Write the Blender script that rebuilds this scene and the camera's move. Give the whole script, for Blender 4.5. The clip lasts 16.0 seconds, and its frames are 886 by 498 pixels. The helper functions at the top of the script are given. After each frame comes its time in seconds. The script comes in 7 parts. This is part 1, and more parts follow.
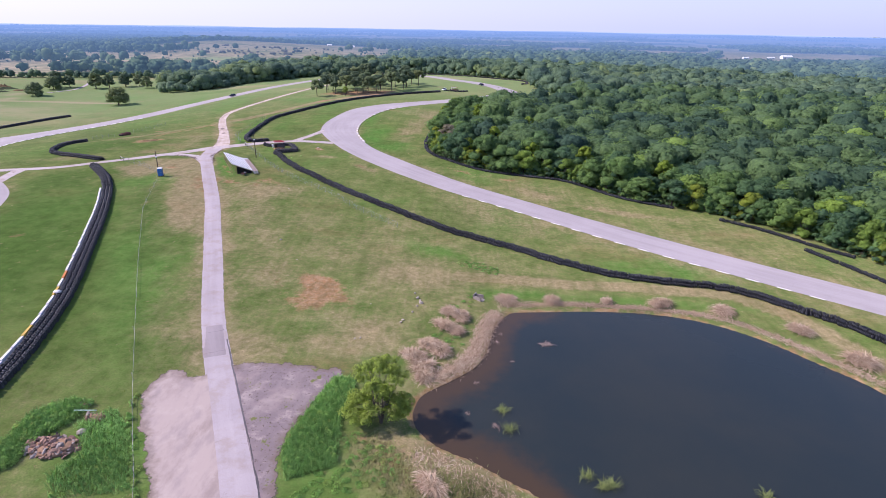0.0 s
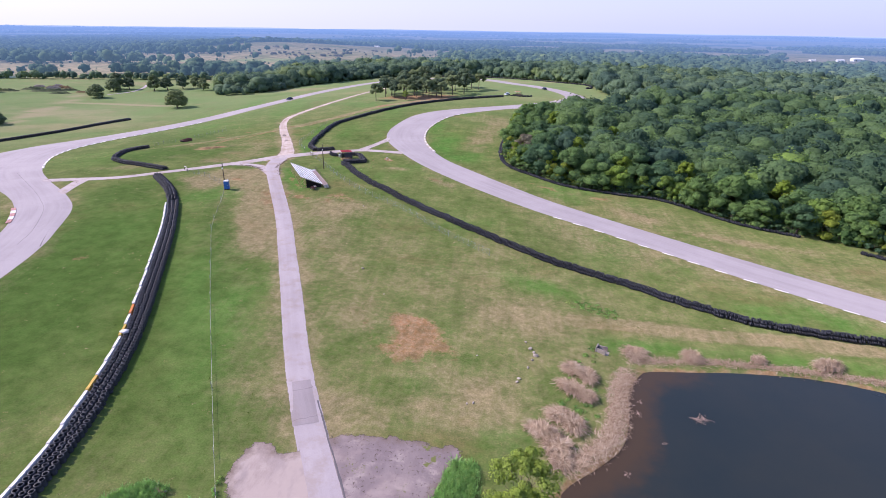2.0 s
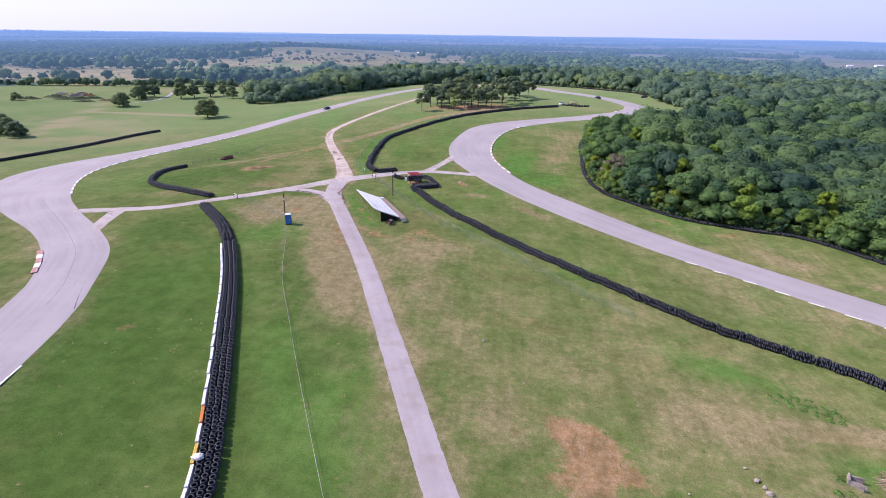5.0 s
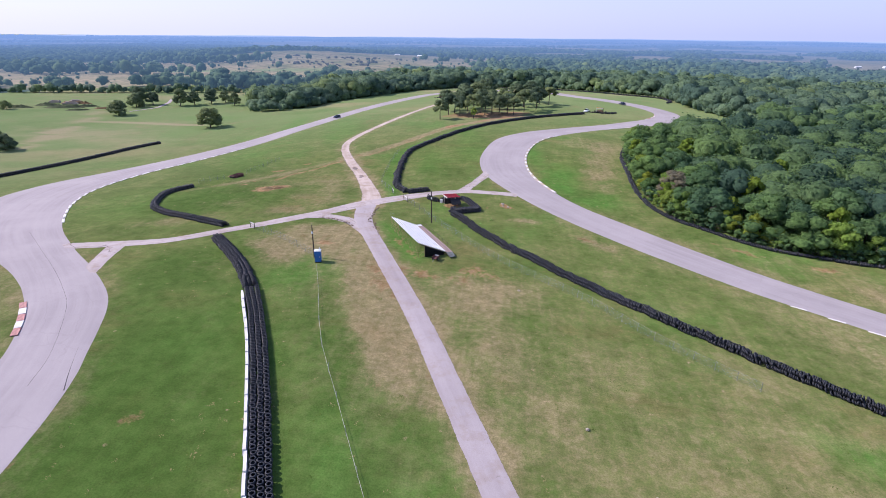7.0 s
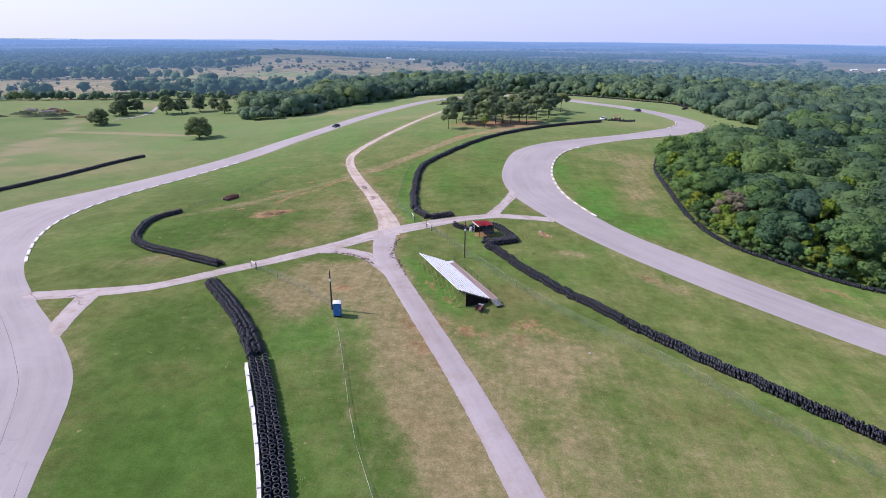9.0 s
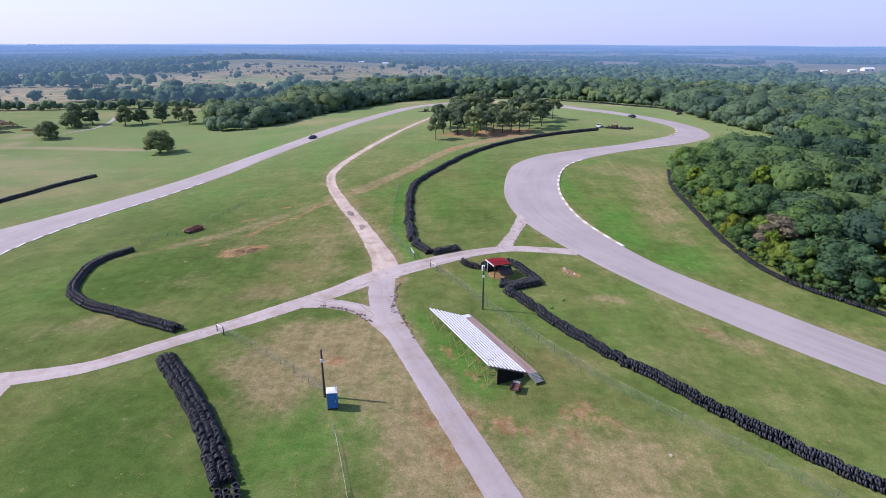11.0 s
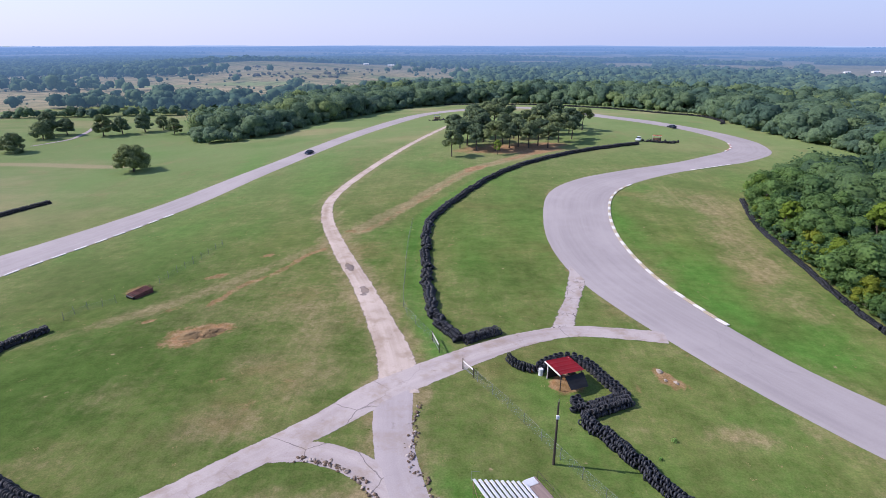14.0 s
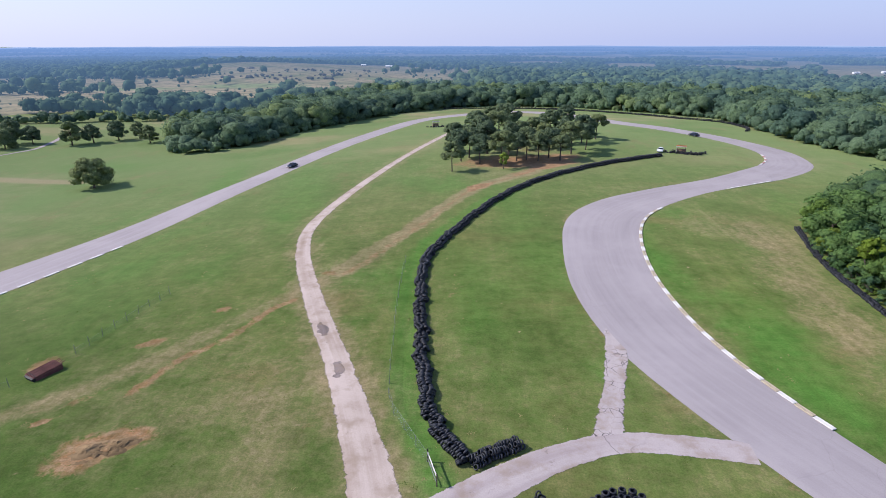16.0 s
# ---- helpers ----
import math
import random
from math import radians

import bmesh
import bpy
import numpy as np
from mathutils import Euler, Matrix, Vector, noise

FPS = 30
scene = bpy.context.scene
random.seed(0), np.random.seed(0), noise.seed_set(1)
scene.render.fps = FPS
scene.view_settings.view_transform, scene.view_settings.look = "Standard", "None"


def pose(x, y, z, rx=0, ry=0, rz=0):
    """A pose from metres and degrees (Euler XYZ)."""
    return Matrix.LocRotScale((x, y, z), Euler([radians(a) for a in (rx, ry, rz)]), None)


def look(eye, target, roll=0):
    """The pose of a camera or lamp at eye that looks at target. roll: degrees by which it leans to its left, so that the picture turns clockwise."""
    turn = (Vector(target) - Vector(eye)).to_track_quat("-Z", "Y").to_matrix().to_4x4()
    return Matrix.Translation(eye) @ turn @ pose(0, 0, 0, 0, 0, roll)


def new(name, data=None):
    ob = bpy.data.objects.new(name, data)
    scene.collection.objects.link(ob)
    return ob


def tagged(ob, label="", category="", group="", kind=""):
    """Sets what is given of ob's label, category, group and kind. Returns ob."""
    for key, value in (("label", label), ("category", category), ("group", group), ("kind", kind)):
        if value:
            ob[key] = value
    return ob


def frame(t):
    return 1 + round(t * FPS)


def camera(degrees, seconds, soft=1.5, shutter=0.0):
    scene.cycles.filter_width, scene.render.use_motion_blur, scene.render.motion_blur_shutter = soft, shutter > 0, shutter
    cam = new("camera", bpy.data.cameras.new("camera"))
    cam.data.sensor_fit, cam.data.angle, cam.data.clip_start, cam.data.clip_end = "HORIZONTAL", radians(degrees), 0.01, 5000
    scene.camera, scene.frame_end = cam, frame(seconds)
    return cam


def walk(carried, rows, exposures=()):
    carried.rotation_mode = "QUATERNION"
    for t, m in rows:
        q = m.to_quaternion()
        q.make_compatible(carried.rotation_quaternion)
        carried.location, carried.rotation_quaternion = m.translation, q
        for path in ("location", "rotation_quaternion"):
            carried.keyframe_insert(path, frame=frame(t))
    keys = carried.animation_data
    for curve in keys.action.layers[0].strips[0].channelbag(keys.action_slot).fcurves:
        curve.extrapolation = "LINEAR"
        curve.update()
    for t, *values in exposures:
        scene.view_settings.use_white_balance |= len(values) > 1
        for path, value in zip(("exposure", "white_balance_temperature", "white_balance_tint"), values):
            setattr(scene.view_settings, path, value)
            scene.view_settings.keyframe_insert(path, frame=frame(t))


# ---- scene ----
cam = camera(77.0, 16.0, 0.8)
PATH = [
    (0, (1.002, -0.633, 42.389), (0.951, 1.223, 41.644), 0.9),
    (0.5, (-1.89, 3.118, 42.379), (-1.992, 4.971, 41.634), 1.0),
    (1, (-4.991, 6.945, 42.422), (-5.133, 8.796, 41.678), 0.9),
    (1.5, (-8.3, 10.668, 42.414), (-8.462, 12.517, 41.67), 0.9),
    (2, (-11.863, 14.35, 42.365), (-12.047, 16.198, 41.622), 0.8),
    (2.5, (-15.585, 18.019, 42.324), (-15.791, 19.865, 41.584), 0.8),
    (3, (-19.343, 21.549, 42.2), (-19.562, 23.394, 41.462), 0.8),
    (3.5, (-23.043, 25.176, 42.091), (-23.267, 27.021, 41.354), 0.8),
    (4, (-26.69, 28.985, 42.066), (-26.92, 30.831, 41.331), 0.8),
    (6.5, (-43.966, 50.026, 42.171), (-44.177, 51.878, 41.447), 0.6),
    (7, (-47.007, 54.477, 42.183), (-47.22, 56.329, 41.461), 0.5),
    (7.5, (-49.84, 58.872, 42.109), (-50.041, 60.727, 41.388), 0.5),
    (8, (-52.69, 63.467, 42.033), (-52.887, 65.324, 41.315), 0.5),
    (8.5, (-55.328, 68.252, 41.985), (-55.521, 70.11, 41.27), 0.5),
    (9, (-57.808, 73.137, 41.975), (-57.985, 74.997, 41.263), 0.4),
    (11.5, (-66.864, 98.572, 41.905), (-66.946, 100.443, 41.204), 0.1),
    (12, (-68.099, 104.086, 41.85), (-68.181, 105.958, 41.149), 0.1),
    (12.5, (-69.191, 109.696, 41.755), (-69.275, 111.567, 41.054), 0.1),
    (13, (-70.037, 115.33, 41.704), (-70.131, 117.201, 41.004), 0.1),
    (13.5, (-70.695, 121.016, 41.661), (-70.798, 122.888, 40.962), 0.0),
    (14, (-71.314, 126.696, 41.615), (-71.419, 128.567, 40.917), -0.0),
    (14.5, (-71.736, 132.512, 41.585), (-71.841, 134.383, 40.887), -0.1),
    (15, (-72.183, 138.479, 41.509), (-72.288, 140.351, 40.812), -0.1),
    (15.5, (-72.482, 144.44, 41.454), (-72.585, 146.311, 40.757), -0.1),
    (16, (-72.591, 150.289, 41.427), (-72.694, 152.161, 40.73), -0.1),
]
walk(cam, [(t, look(eye, target, roll)) for t, eye, target, roll in PATH], [(0, 0.52, 6370, 28), (4, 0.48, 6375, 27), (9, 0.34, 6375, 21), (12, 0.31, 6345, 21), (16, 0.20, 6375, 16)])

# ---- world and light ----
SUN_EL, SUN_AZ = radians(42), radians(176.5)      # the sun stands to the west: azimuth counted from +x towards +y
world = bpy.data.worlds.new("world")
scene.world = world
world.use_nodes = True
wt = world.node_tree
sky = wt.nodes.new("ShaderNodeTexSky")
sky.sky_type = "NISHITA"
sky.sun_disc = False
sky.sun_elevation = SUN_EL
sky.sun_rotation = radians(90) - SUN_AZ
sky.altitude, sky.air_density, sky.dust_density, sky.ozone_density = 300, 1.0, 0.5, 4.0
wt.nodes["Background"].inputs["Strength"].default_value = 0.175
tint = wt.nodes.new("ShaderNodeMix")          # thin violet summer haze over the whole sky
tint.data_type, tint.blend_type = "RGBA", "MULTIPLY"
tint.inputs[0].default_value = 1.0
tint.inputs[7].default_value = (1.05, 0.97, 0.95, 1.0)
wt.links.new(sky.outputs[0], tint.inputs[6])
haze = wt.nodes.new("ShaderNodeMix")          # pale lavender haze low over the horizon, all the way round
haze.data_type = "RGBA"
aim = wt.nodes.new("ShaderNodeTexCoord")
glare = wt.nodes.new("ShaderNodeMix")         # the haze is whiter on the sun's side
glare.data_type = "RGBA"
glare.inputs[6].default_value = (3.40, 3.78, 4.90, 1.0)
glare.inputs[7].default_value = (2.00, 2.50, 4.15, 1.0)
height = wt.nodes.new("ShaderNodeSeparateXYZ")
low = wt.nodes.new("ShaderNodeMapRange")
low.inputs["From Min"].default_value, low.inputs["From Max"].default_value = 0.0, 0.42
low.inputs["To Min"].default_value, low.inputs["To Max"].default_value = 0.93, 0.0
wt.links.new(aim.outputs["Generated"], height.inputs[0])
wt.links.new(height.outputs[2], low.inputs["Value"])
side = wt.nodes.new("ShaderNodeMapRange")
side.inputs["From Min"].default_value, side.inputs["From Max"].default_value = -0.7, 0.6
wt.links.new(height.outputs[0], side.inputs["Value"])
wt.links.new(side.outputs[0], glare.inputs[0])
wt.links.new(glare.outputs[2], haze.inputs[7])
wt.links.new(low.outputs[0], haze.inputs[0])
wt.links.new(tint.outputs[2], haze.inputs[6])
wt.links.new(haze.outputs[2], wt.nodes["Background"].inputs["Color"])
sun_dir = Vector((math.cos(SUN_AZ) * math.cos(SUN_EL), math.sin(SUN_AZ) * math.cos(SUN_EL), math.sin(SUN_EL)))
sun = new("sun", bpy.data.lights.new("sun", "SUN"))
sun.data.energy, sun.data.angle, sun.data.color = 4.0, radians(0.53), (1.0, 0.95, 0.88)
sun.matrix_world = look(sun_dir * 300, (0, 0, 0))

# ---- materials ----
class Nodes:
    """A small node builder for one material."""
    def __init__(self, name):
        self.mat = bpy.data.materials.new(name)
        self.mat.use_nodes = True
        self.t = self.mat.node_tree
        self.bsdf = self.t.nodes["Principled BSDF"]

    def put(self, socket, value):
        if hasattr(value, "is_output"):
            self.t.links.new(value, socket)
        elif value is not None:
            socket.default_value = value

    def add(self, kind, **inputs):
        n = self.t.nodes.new(kind)
        for k, v in inputs.items():
            self.put(n.inputs[k], v)
        return n

    def place(self, sx=1.0, sy=1.0, sz=1.0, coords="Object", rz=0.0):
        c = self.add("ShaderNodeTexCoord")
        m = self.add("ShaderNodeMapping", Vector=c.outputs[coords])
        m.inputs["Scale"].default_value = (sx, sy, sz)
        m.inputs["Rotation"].default_value = (0, 0, rz)
        return m.outputs[0]

    def noise(self, scale, detail=4.0, rough=0.55, vector=None):
        n = self.add("ShaderNodeTexNoise", Scale=scale, Detail=detail, Roughness=rough, Vector=vector)
        return n.outputs["Fac"]

    def voronoi(self, scale, vector=None, feature="F1", out="Distance"):
        n = self.add("ShaderNodeTexVoronoi", Scale=scale, Vector=vector)
        n.feature = feature
        return n.outputs[out]

    def ramp(self, fac, a, b, lo=0.0, hi=1.0):
        n = self.add("ShaderNodeMapRange", Value=fac)
        n.interpolation_type = "SMOOTHSTEP"
        n.inputs["From Min"].default_value, n.inputs["From Max"].default_value = a, b
        n.inputs["To Min"].default_value, n.inputs["To Max"].default_value = lo, hi
        return n.outputs[0]

    def mix(self, fac, a, b, blend="MIX"):
        n = self.add("ShaderNodeMix")
        n.data_type, n.blend_type = "RGBA", blend
        self.put(n.inputs[0], fac)
        self.put(n.inputs[6], a)
        self.put(n.inputs[7], b)
        return n.outputs[2]

    def calc(self, op, a, b=None, clamp=False):
        n = self.add("ShaderNodeMath")
        n.operation, n.use_clamp = op, clamp
        self.put(n.inputs[0], a)
        self.put(n.inputs[1], b)
        return n.outputs[0]

    def attr(self, name):
        n = self.add("ShaderNodeAttribute")
        n.attribute_name = name
        return n.outputs["Fac"]

    def random(self):
        return self.add("ShaderNodeObjectInfo").outputs["Random"]

    def island(self):
        return self.add("ShaderNodeNewGeometry").outputs["Random Per Island"]

    def bump(self, height, strength=0.3, distance=0.05):
        n = self.add("ShaderNodeBump", Height=height, Strength=strength, Distance=distance)
        self.put(self.bsdf.inputs["Normal"], n.outputs[0])

    def done(self, color, rough=0.8, metal=0.0, spec=0.3):
        self.put(self.bsdf.inputs["Base Color"], color)
        self.put(self.bsdf.inputs["Roughness"], rough)
        self.put(self.bsdf.inputs["Metallic"], metal)
        self.put(self.bsdf.inputs["Specular IOR Level"], spec)
        return self.mat


def rgb(r, g, b):
    return (r, g, b, 1.0)


def plain(name, color, rough=0.7, metal=0.0, vary=0.25, scale=3.0, spec=0.3, bump=0.15):
    """A worn, slightly uneven surface of one main colour."""
    n = Nodes(name)
    big, small = n.noise(scale, 5), n.noise(scale * 9, 3)
    dark = rgb(*[c * (1 - vary) for c in color])
    light = rgb(*[min(1, c * (1 + vary)) for c in color])
    c = n.mix(n.ramp(big, 0.3, 0.7), dark, light)
    c = n.mix(n.calc("MULTIPLY", small, vary), c, rgb(*[x * 0.55 for x in color]))
    c = n.mix(n.calc("MULTIPLY", n.random(), vary * 0.6), c, dark)
    n.bump(small, bump, 0.02)
    return n.done(c, rough, metal, spec)


def ground_material():
    n = Nodes("grassland")
    flat = n.place(1, 1, 0)
    wide, mid, fine = n.noise(0.018, 5, 0.55, flat), n.noise(0.11, 6, 0.6, flat), n.noise(1.1, 5, 0.65, flat)
    tuft = n.noise(4.5, 4, 0.7, flat)
    streak = n.noise(0.5, 4, 0.6, n.place(1.1, 0.12, 0, rz=radians(24)))
    dry, bare, lush, far, rank = n.attr("dry"), n.attr("bare"), n.attr("lush"), n.attr("far"), n.attr("rank")
    green = n.mix(n.ramp(mid, 0.3, 0.72), GRASS_DEEP, GRASS_MID)
    green = n.mix(n.calc("MULTIPLY", n.ramp(fine, 0.35, 0.75), 0.5), green, GRASS_OLIVE)
    green = n.mix(n.calc("MULTIPLY", lush, n.ramp(mid, 0.2, 0.7, 0.5, 1.0)), green, GRASS_LUSH)
    rich = n.noise(0.034, 5, 0.6, n.place(1.0, 0.6, 0, rz=radians(-20)))
    green = n.mix(n.ramp(rich, 0.50, 0.70, 0.0, 0.6), green, GRASS_LUSH)
    # darker green tone where "rank" is set
    green = n.mix(n.calc("MULTIPLY", rank, n.ramp(mid, 0.25, 0.65, 0.5, 1.0)), green, GRASS_DARK)
    straw = n.mix(n.ramp(fine, 0.3, 0.7), STRAW_DARK, STRAW_PALE)
    w = n.calc("ADD", n.calc("MULTIPLY", dry, 1.15), n.calc("MULTIPLY", n.calc("SUBTRACT", mid, 0.5), 1.1))
    w = n.calc("ADD", w, n.calc("MULTIPLY", n.calc("SUBTRACT", fine, 0.5), 0.5))
    w = n.calc("ADD", w, n.calc("MULTIPLY", n.calc("SUBTRACT", streak, 0.5), 0.5))
    w = n.calc("ADD", w, n.calc("MULTIPLY", n.calc("SUBTRACT", wide, 0.5), 0.9))
    c = n.mix(n.ramp(w, 0.14, 1.05, 0.0, 0.84), green, straw)
    swath = n.noise(0.05, 6, 0.62, n.place(1.0, 0.55, 0, rz=radians(-24)))
    c = n.mix(n.ramp(swath, 0.50, 0.70, 0.0, 0.5), c, rgb(0.078, 0.118, 0.030))
    c = n.mix(n.ramp(swath, 0.25, 0.45, 0.35, 0.0), c, rgb(0.21, 0.225, 0.07))
    mow = n.noise(0.9, 2, 0.5, n.place(1.0, 0.035, 0, rz=radians(28)))
    c = n.mix(n.ramp(mow, 0.45, 0.7, 0.0, 0.20), c, rgb(0.10, 0.14, 0.035))
    brown = n.calc("MULTIPLY", n.ramp(n.noise(0.06, 6, 0.65, n.place(0.6, 1.0, 0, rz=radians(15))), 0.54, 0.72), n.ramp(dry, 0.05, 0.5, 0.25, 0.6))
    c = n.mix(brown, c, rgb(0.25, 0.175, 0.085))
    soil = n.mix(n.ramp(fine, 0.3, 0.7), SOIL_RED, SOIL_PALE)
    crumb = n.noise(0.45, 8, 0.68, n.place(1.0, 0.7, 0, rz=radians(-30)))
    soil = n.mix(n.ramp(crumb, 0.42, 0.66, 0.0, 0.75), soil, rgb(0.20, 0.13, 0.065))
    s = n.calc("ADD", bare, n.calc("MULTIPLY", n.calc("SUBTRACT", fine, 0.5), 0.9))
    s = n.calc("ADD", s, n.calc("MULTIPLY", n.calc("SUBTRACT", crumb, 0.5), 2.0))
    c = n.mix(n.ramp(s, 0.38, 0.88, 0.0, 0.92), c, soil)
    speck = n.ramp(n.voronoi(0.28, flat), 0.05, 0.11, 1.0, 0.0)
    c = n.mix(n.calc("MULTIPLY", speck, n.ramp(fine, 0.5, 0.65)), c, STRAW_PALE)
    c = n.mix(n.ramp(tuft, 0.25, 0.8, 0.0, 0.50), c, rgb(0.03, 0.05, 0.012))
    mottle = n.ramp(n.noise(0.38, 8, 0.72, flat), 0.30, 0.70)
    c = n.mix(1.0, c, n.mix(mottle, rgb(0.80, 0.82, 0.74), rgb(1.26, 1.20, 1.20)), "MULTIPLY")
    # open country far off: pasture, scrub and ploughed land in large fields, paled to imitate haze
    field = n.mix(n.ramp(n.noise(0.011, 5, 0.6, n.place(0.7, 1.3, 0)), 0.50, 0.66), rgb(0.205, 0.272, 0.112), rgb(0.345, 0.305, 0.168))
    field = n.mix(n.ramp(n.noise(0.02, 5, 0.6, flat), 0.50, 0.68, 0.0, 0.7), field, rgb(0.145, 0.225, 0.082))
    field = n.mix(n.ramp(n.noise(0.09, 6, 0.68, n.place(1.0, 0.6, 0, rz=radians(-20))), 0.52, 0.70, 0.0, 0.6), field, rgb(0.27, 0.235, 0.125))
    field = n.mix(n.ramp(dry, 0.3, 1.1, 0.0, 0.85), field, rgb(0.36, 0.31, 0.185))
    field = n.mix(n.ramp(bare, 0.3, 1.0, 0.0, 0.9), field, rgb(0.36, 0.21, 0.13))
    field = n.mix(n.ramp(lush, 0.2, 0.9, 0.0, 0.7), field, rgb(0.14, 0.26, 0.080))
    c = n.mix(n.calc("MULTIPLY", far, 0.8), c, field)
    n.bump(n.calc("ADD", n.calc("MULTIPLY", tuft, 0.5), fine), 0.55, 0.12)
    n.bsdf.inputs["Diffuse Roughness"].default_value = 0.22
    return n.done(c, 0.97, 0, 0.03)


def fray(n, reachable):
    """Lets a paving crumble into the grass along its border; "edge" is the distance from the border."""
    flat = n.place(1, 1, 0)
    k = n.calc("ADD", n.attr("edge"), n.calc("MULTIPLY", n.calc("SUBTRACT", n.noise(0.8, 7, 0.7, flat), 0.5), 2.6 * reachable))
    tr = n.add("ShaderNodeBsdfTransparent")
    mx = n.add("ShaderNodeMixShader", Fac=n.ramp(k, reachable * 0.55, reachable * 0.85))
    n.put(mx.inputs[1], tr.outputs[0])
    n.put(mx.inputs[2], n.bsdf.outputs[0])
    n.put(n.t.nodes["Material Output"].inputs["Surface"], mx.outputs[0])


def asphalt_material(name, pale, dark, crack=0.5, dirt=0.0, border=0.0, cell=0.16):
    """Old bleached paving; the uv map runs across (u) and along (v) in metres."""
    n = Nodes(name)
    flat = n.place(1, 1, 0)
    uv = n.add("ShaderNodeUVMap").outputs[0]
    m = n.add("ShaderNodeMapping", Vector=uv)
    m.inputs["Scale"].default_value = (0.75, 0.02, 1)
    along = n.noise(1.0, 5, 0.6, m.outputs[0])
    wide, grain = n.noise(0.07, 6, 0.65, flat), n.noise(7, 5, 0.75, flat)
    c = n.mix(n.ramp(along, 0.25, 0.75), dark, pale)
    c = n.mix(n.ramp(wide, 0.38, 0.66, 0.0, 0.6), c, rgb(*[x * 1.1 for x in pale[:3]]))
    c = n.mix(n.ramp(n.noise(0.6, 6, 0.7, flat), 0.55, 0.75, 0.0, 0.35), c, dark)
    c = n.mix(n.ramp(grain, 0.3, 0.75, 0.0, 0.25), c, rgb(*[x * 0.6 for x in dark[:3]]))
    warp = n.add("ShaderNodeVectorMath", )
    warp.operation = "ADD"
    n.put(warp.inputs[0], flat)
    wn = n.add("ShaderNodeTexNoise", Scale=0.5, Detail=5.0, Vector=flat)
    n.put(warp.inputs[1], wn.outputs["Color"])
    lines = n.ramp(n.voronoi(cell, warp.outputs[0], "DISTANCE_TO_EDGE"), 0.003, 0.011 if cell < 0.3 else 0.05, 1.0, 0.0)
    lines = n.calc("MULTIPLY", lines, n.ramp(n.noise(0.05 if cell < 0.3 else 0.3, 2, 0.5, flat), 0.45, 0.6, 0.0, crack))
    c = n.mix(lines, c, rgb(0.06, 0.055, 0.06))
    if dirt:
        c = n.mix(n.ramp(n.noise(0.35, 6, 0.65, flat), 0.45, 0.7, 0.0, dirt), c, rgb(0.29, 0.215, 0.15))
        c = n.mix(n.ramp(n.noise(0.55, 7, 0.75, flat), 0.60, 0.70, 0.0, dirt), c, rgb(0.13, 0.10, 0.08))
    n.bump(grain, 0.25, 0.02)
    n.done(c, 0.92, 0, 0.08)
    if border:
        fray(n, border)
    return n.mat


def leaf_material(name, a, b, c3, own=True):
    n = Nodes(name)
    tint = n.random() if own else n.attr("tint")
    isl = n.island()
    c = n.mix(n.ramp(tint, 0.1, 0.75), a, b)
    c = n.mix(n.ramp(tint, 0.84, 1.0, 0.0, 0.9), c, c3)
    c = n.mix(n.calc("MULTIPLY", isl, 0.16), c, rgb(a[0] * 0.6, a[1] * 0.6, a[2] * 0.65))
    c = n.mix(n.ramp(isl, 0.92, 1.0, 0.0, 0.18), c, rgb(b[0] * 1.5, b[1] * 1.4, b[2] * 1.4))
    spray = n.noise(1.1, 5, 0.72, n.place())
    c = n.mix(1.0, c, n.mix(n.ramp(spray, 0.3, 0.7), rgb(0.66, 0.68, 0.74), rgb(1.26, 1.25, 1.18)), "MULTIPLY")
    n.bump(spray, 0.9, 0.6)
    n.done(c, 0.7, 0, 0.12)
    tr = n.add("ShaderNodeBsdfTranslucent", Color=c)
    mx = n.add("ShaderNodeMixShader", Fac=0.40)
    n.put(mx.inputs[1], n.bsdf.outputs[0])
    n.put(mx.inputs[2], tr.outputs[0])
    n.put(n.t.nodes["Material Output"].inputs["Surface"], mx.outputs[0])
    return n.mat


GRASS_DEEP, GRASS_MID = rgb(0.106, 0.166, 0.041), rgb(0.182, 0.228, 0.070)
GRASS_OLIVE, GRASS_LUSH = rgb(0.208, 0.200, 0.084), rgb(0.090, 0.245, 0.042)
GRASS_DARK = rgb(0.064, 0.128, 0.024)
STRAW_DARK, STRAW_PALE = rgb(0.285, 0.222, 0.118), rgb(0.42, 0.320, 0.20)
SOIL_RED, SOIL_PALE = rgb(0.40, 0.20, 0.10), rgb(0.46, 0.31, 0.195)
M_GROUND = ground_material()
M_TRACK = asphalt_material("bleached_asphalt", rgb(0.41, 0.365, 0.365), rgb(0.335, 0.297, 0.30), 0.08)
M_ROAD = asphalt_material("old_lane_asphalt", rgb(0.44, 0.385, 0.385), rgb(0.35, 0.30, 0.30), 0.05, 0.4, 0.16)
M_CROSS = asphalt_material("pale_lane_asphalt", rgb(0.50, 0.435, 0.42), rgb(0.36, 0.30, 0.29), 0.6, 0.55, 0.26)
M_SPUR = asphalt_material("shattered_lane_asphalt", rgb(0.50, 0.435, 0.42), rgb(0.41, 0.35, 0.335), 0.95, 0.6, 0.6, 0.8)
M_TRAIL = asphalt_material("pale_gravel", rgb(0.58, 0.485, 0.43), rgb(0.40, 0.31, 0.25), 0.0, 0.6, 0.6)


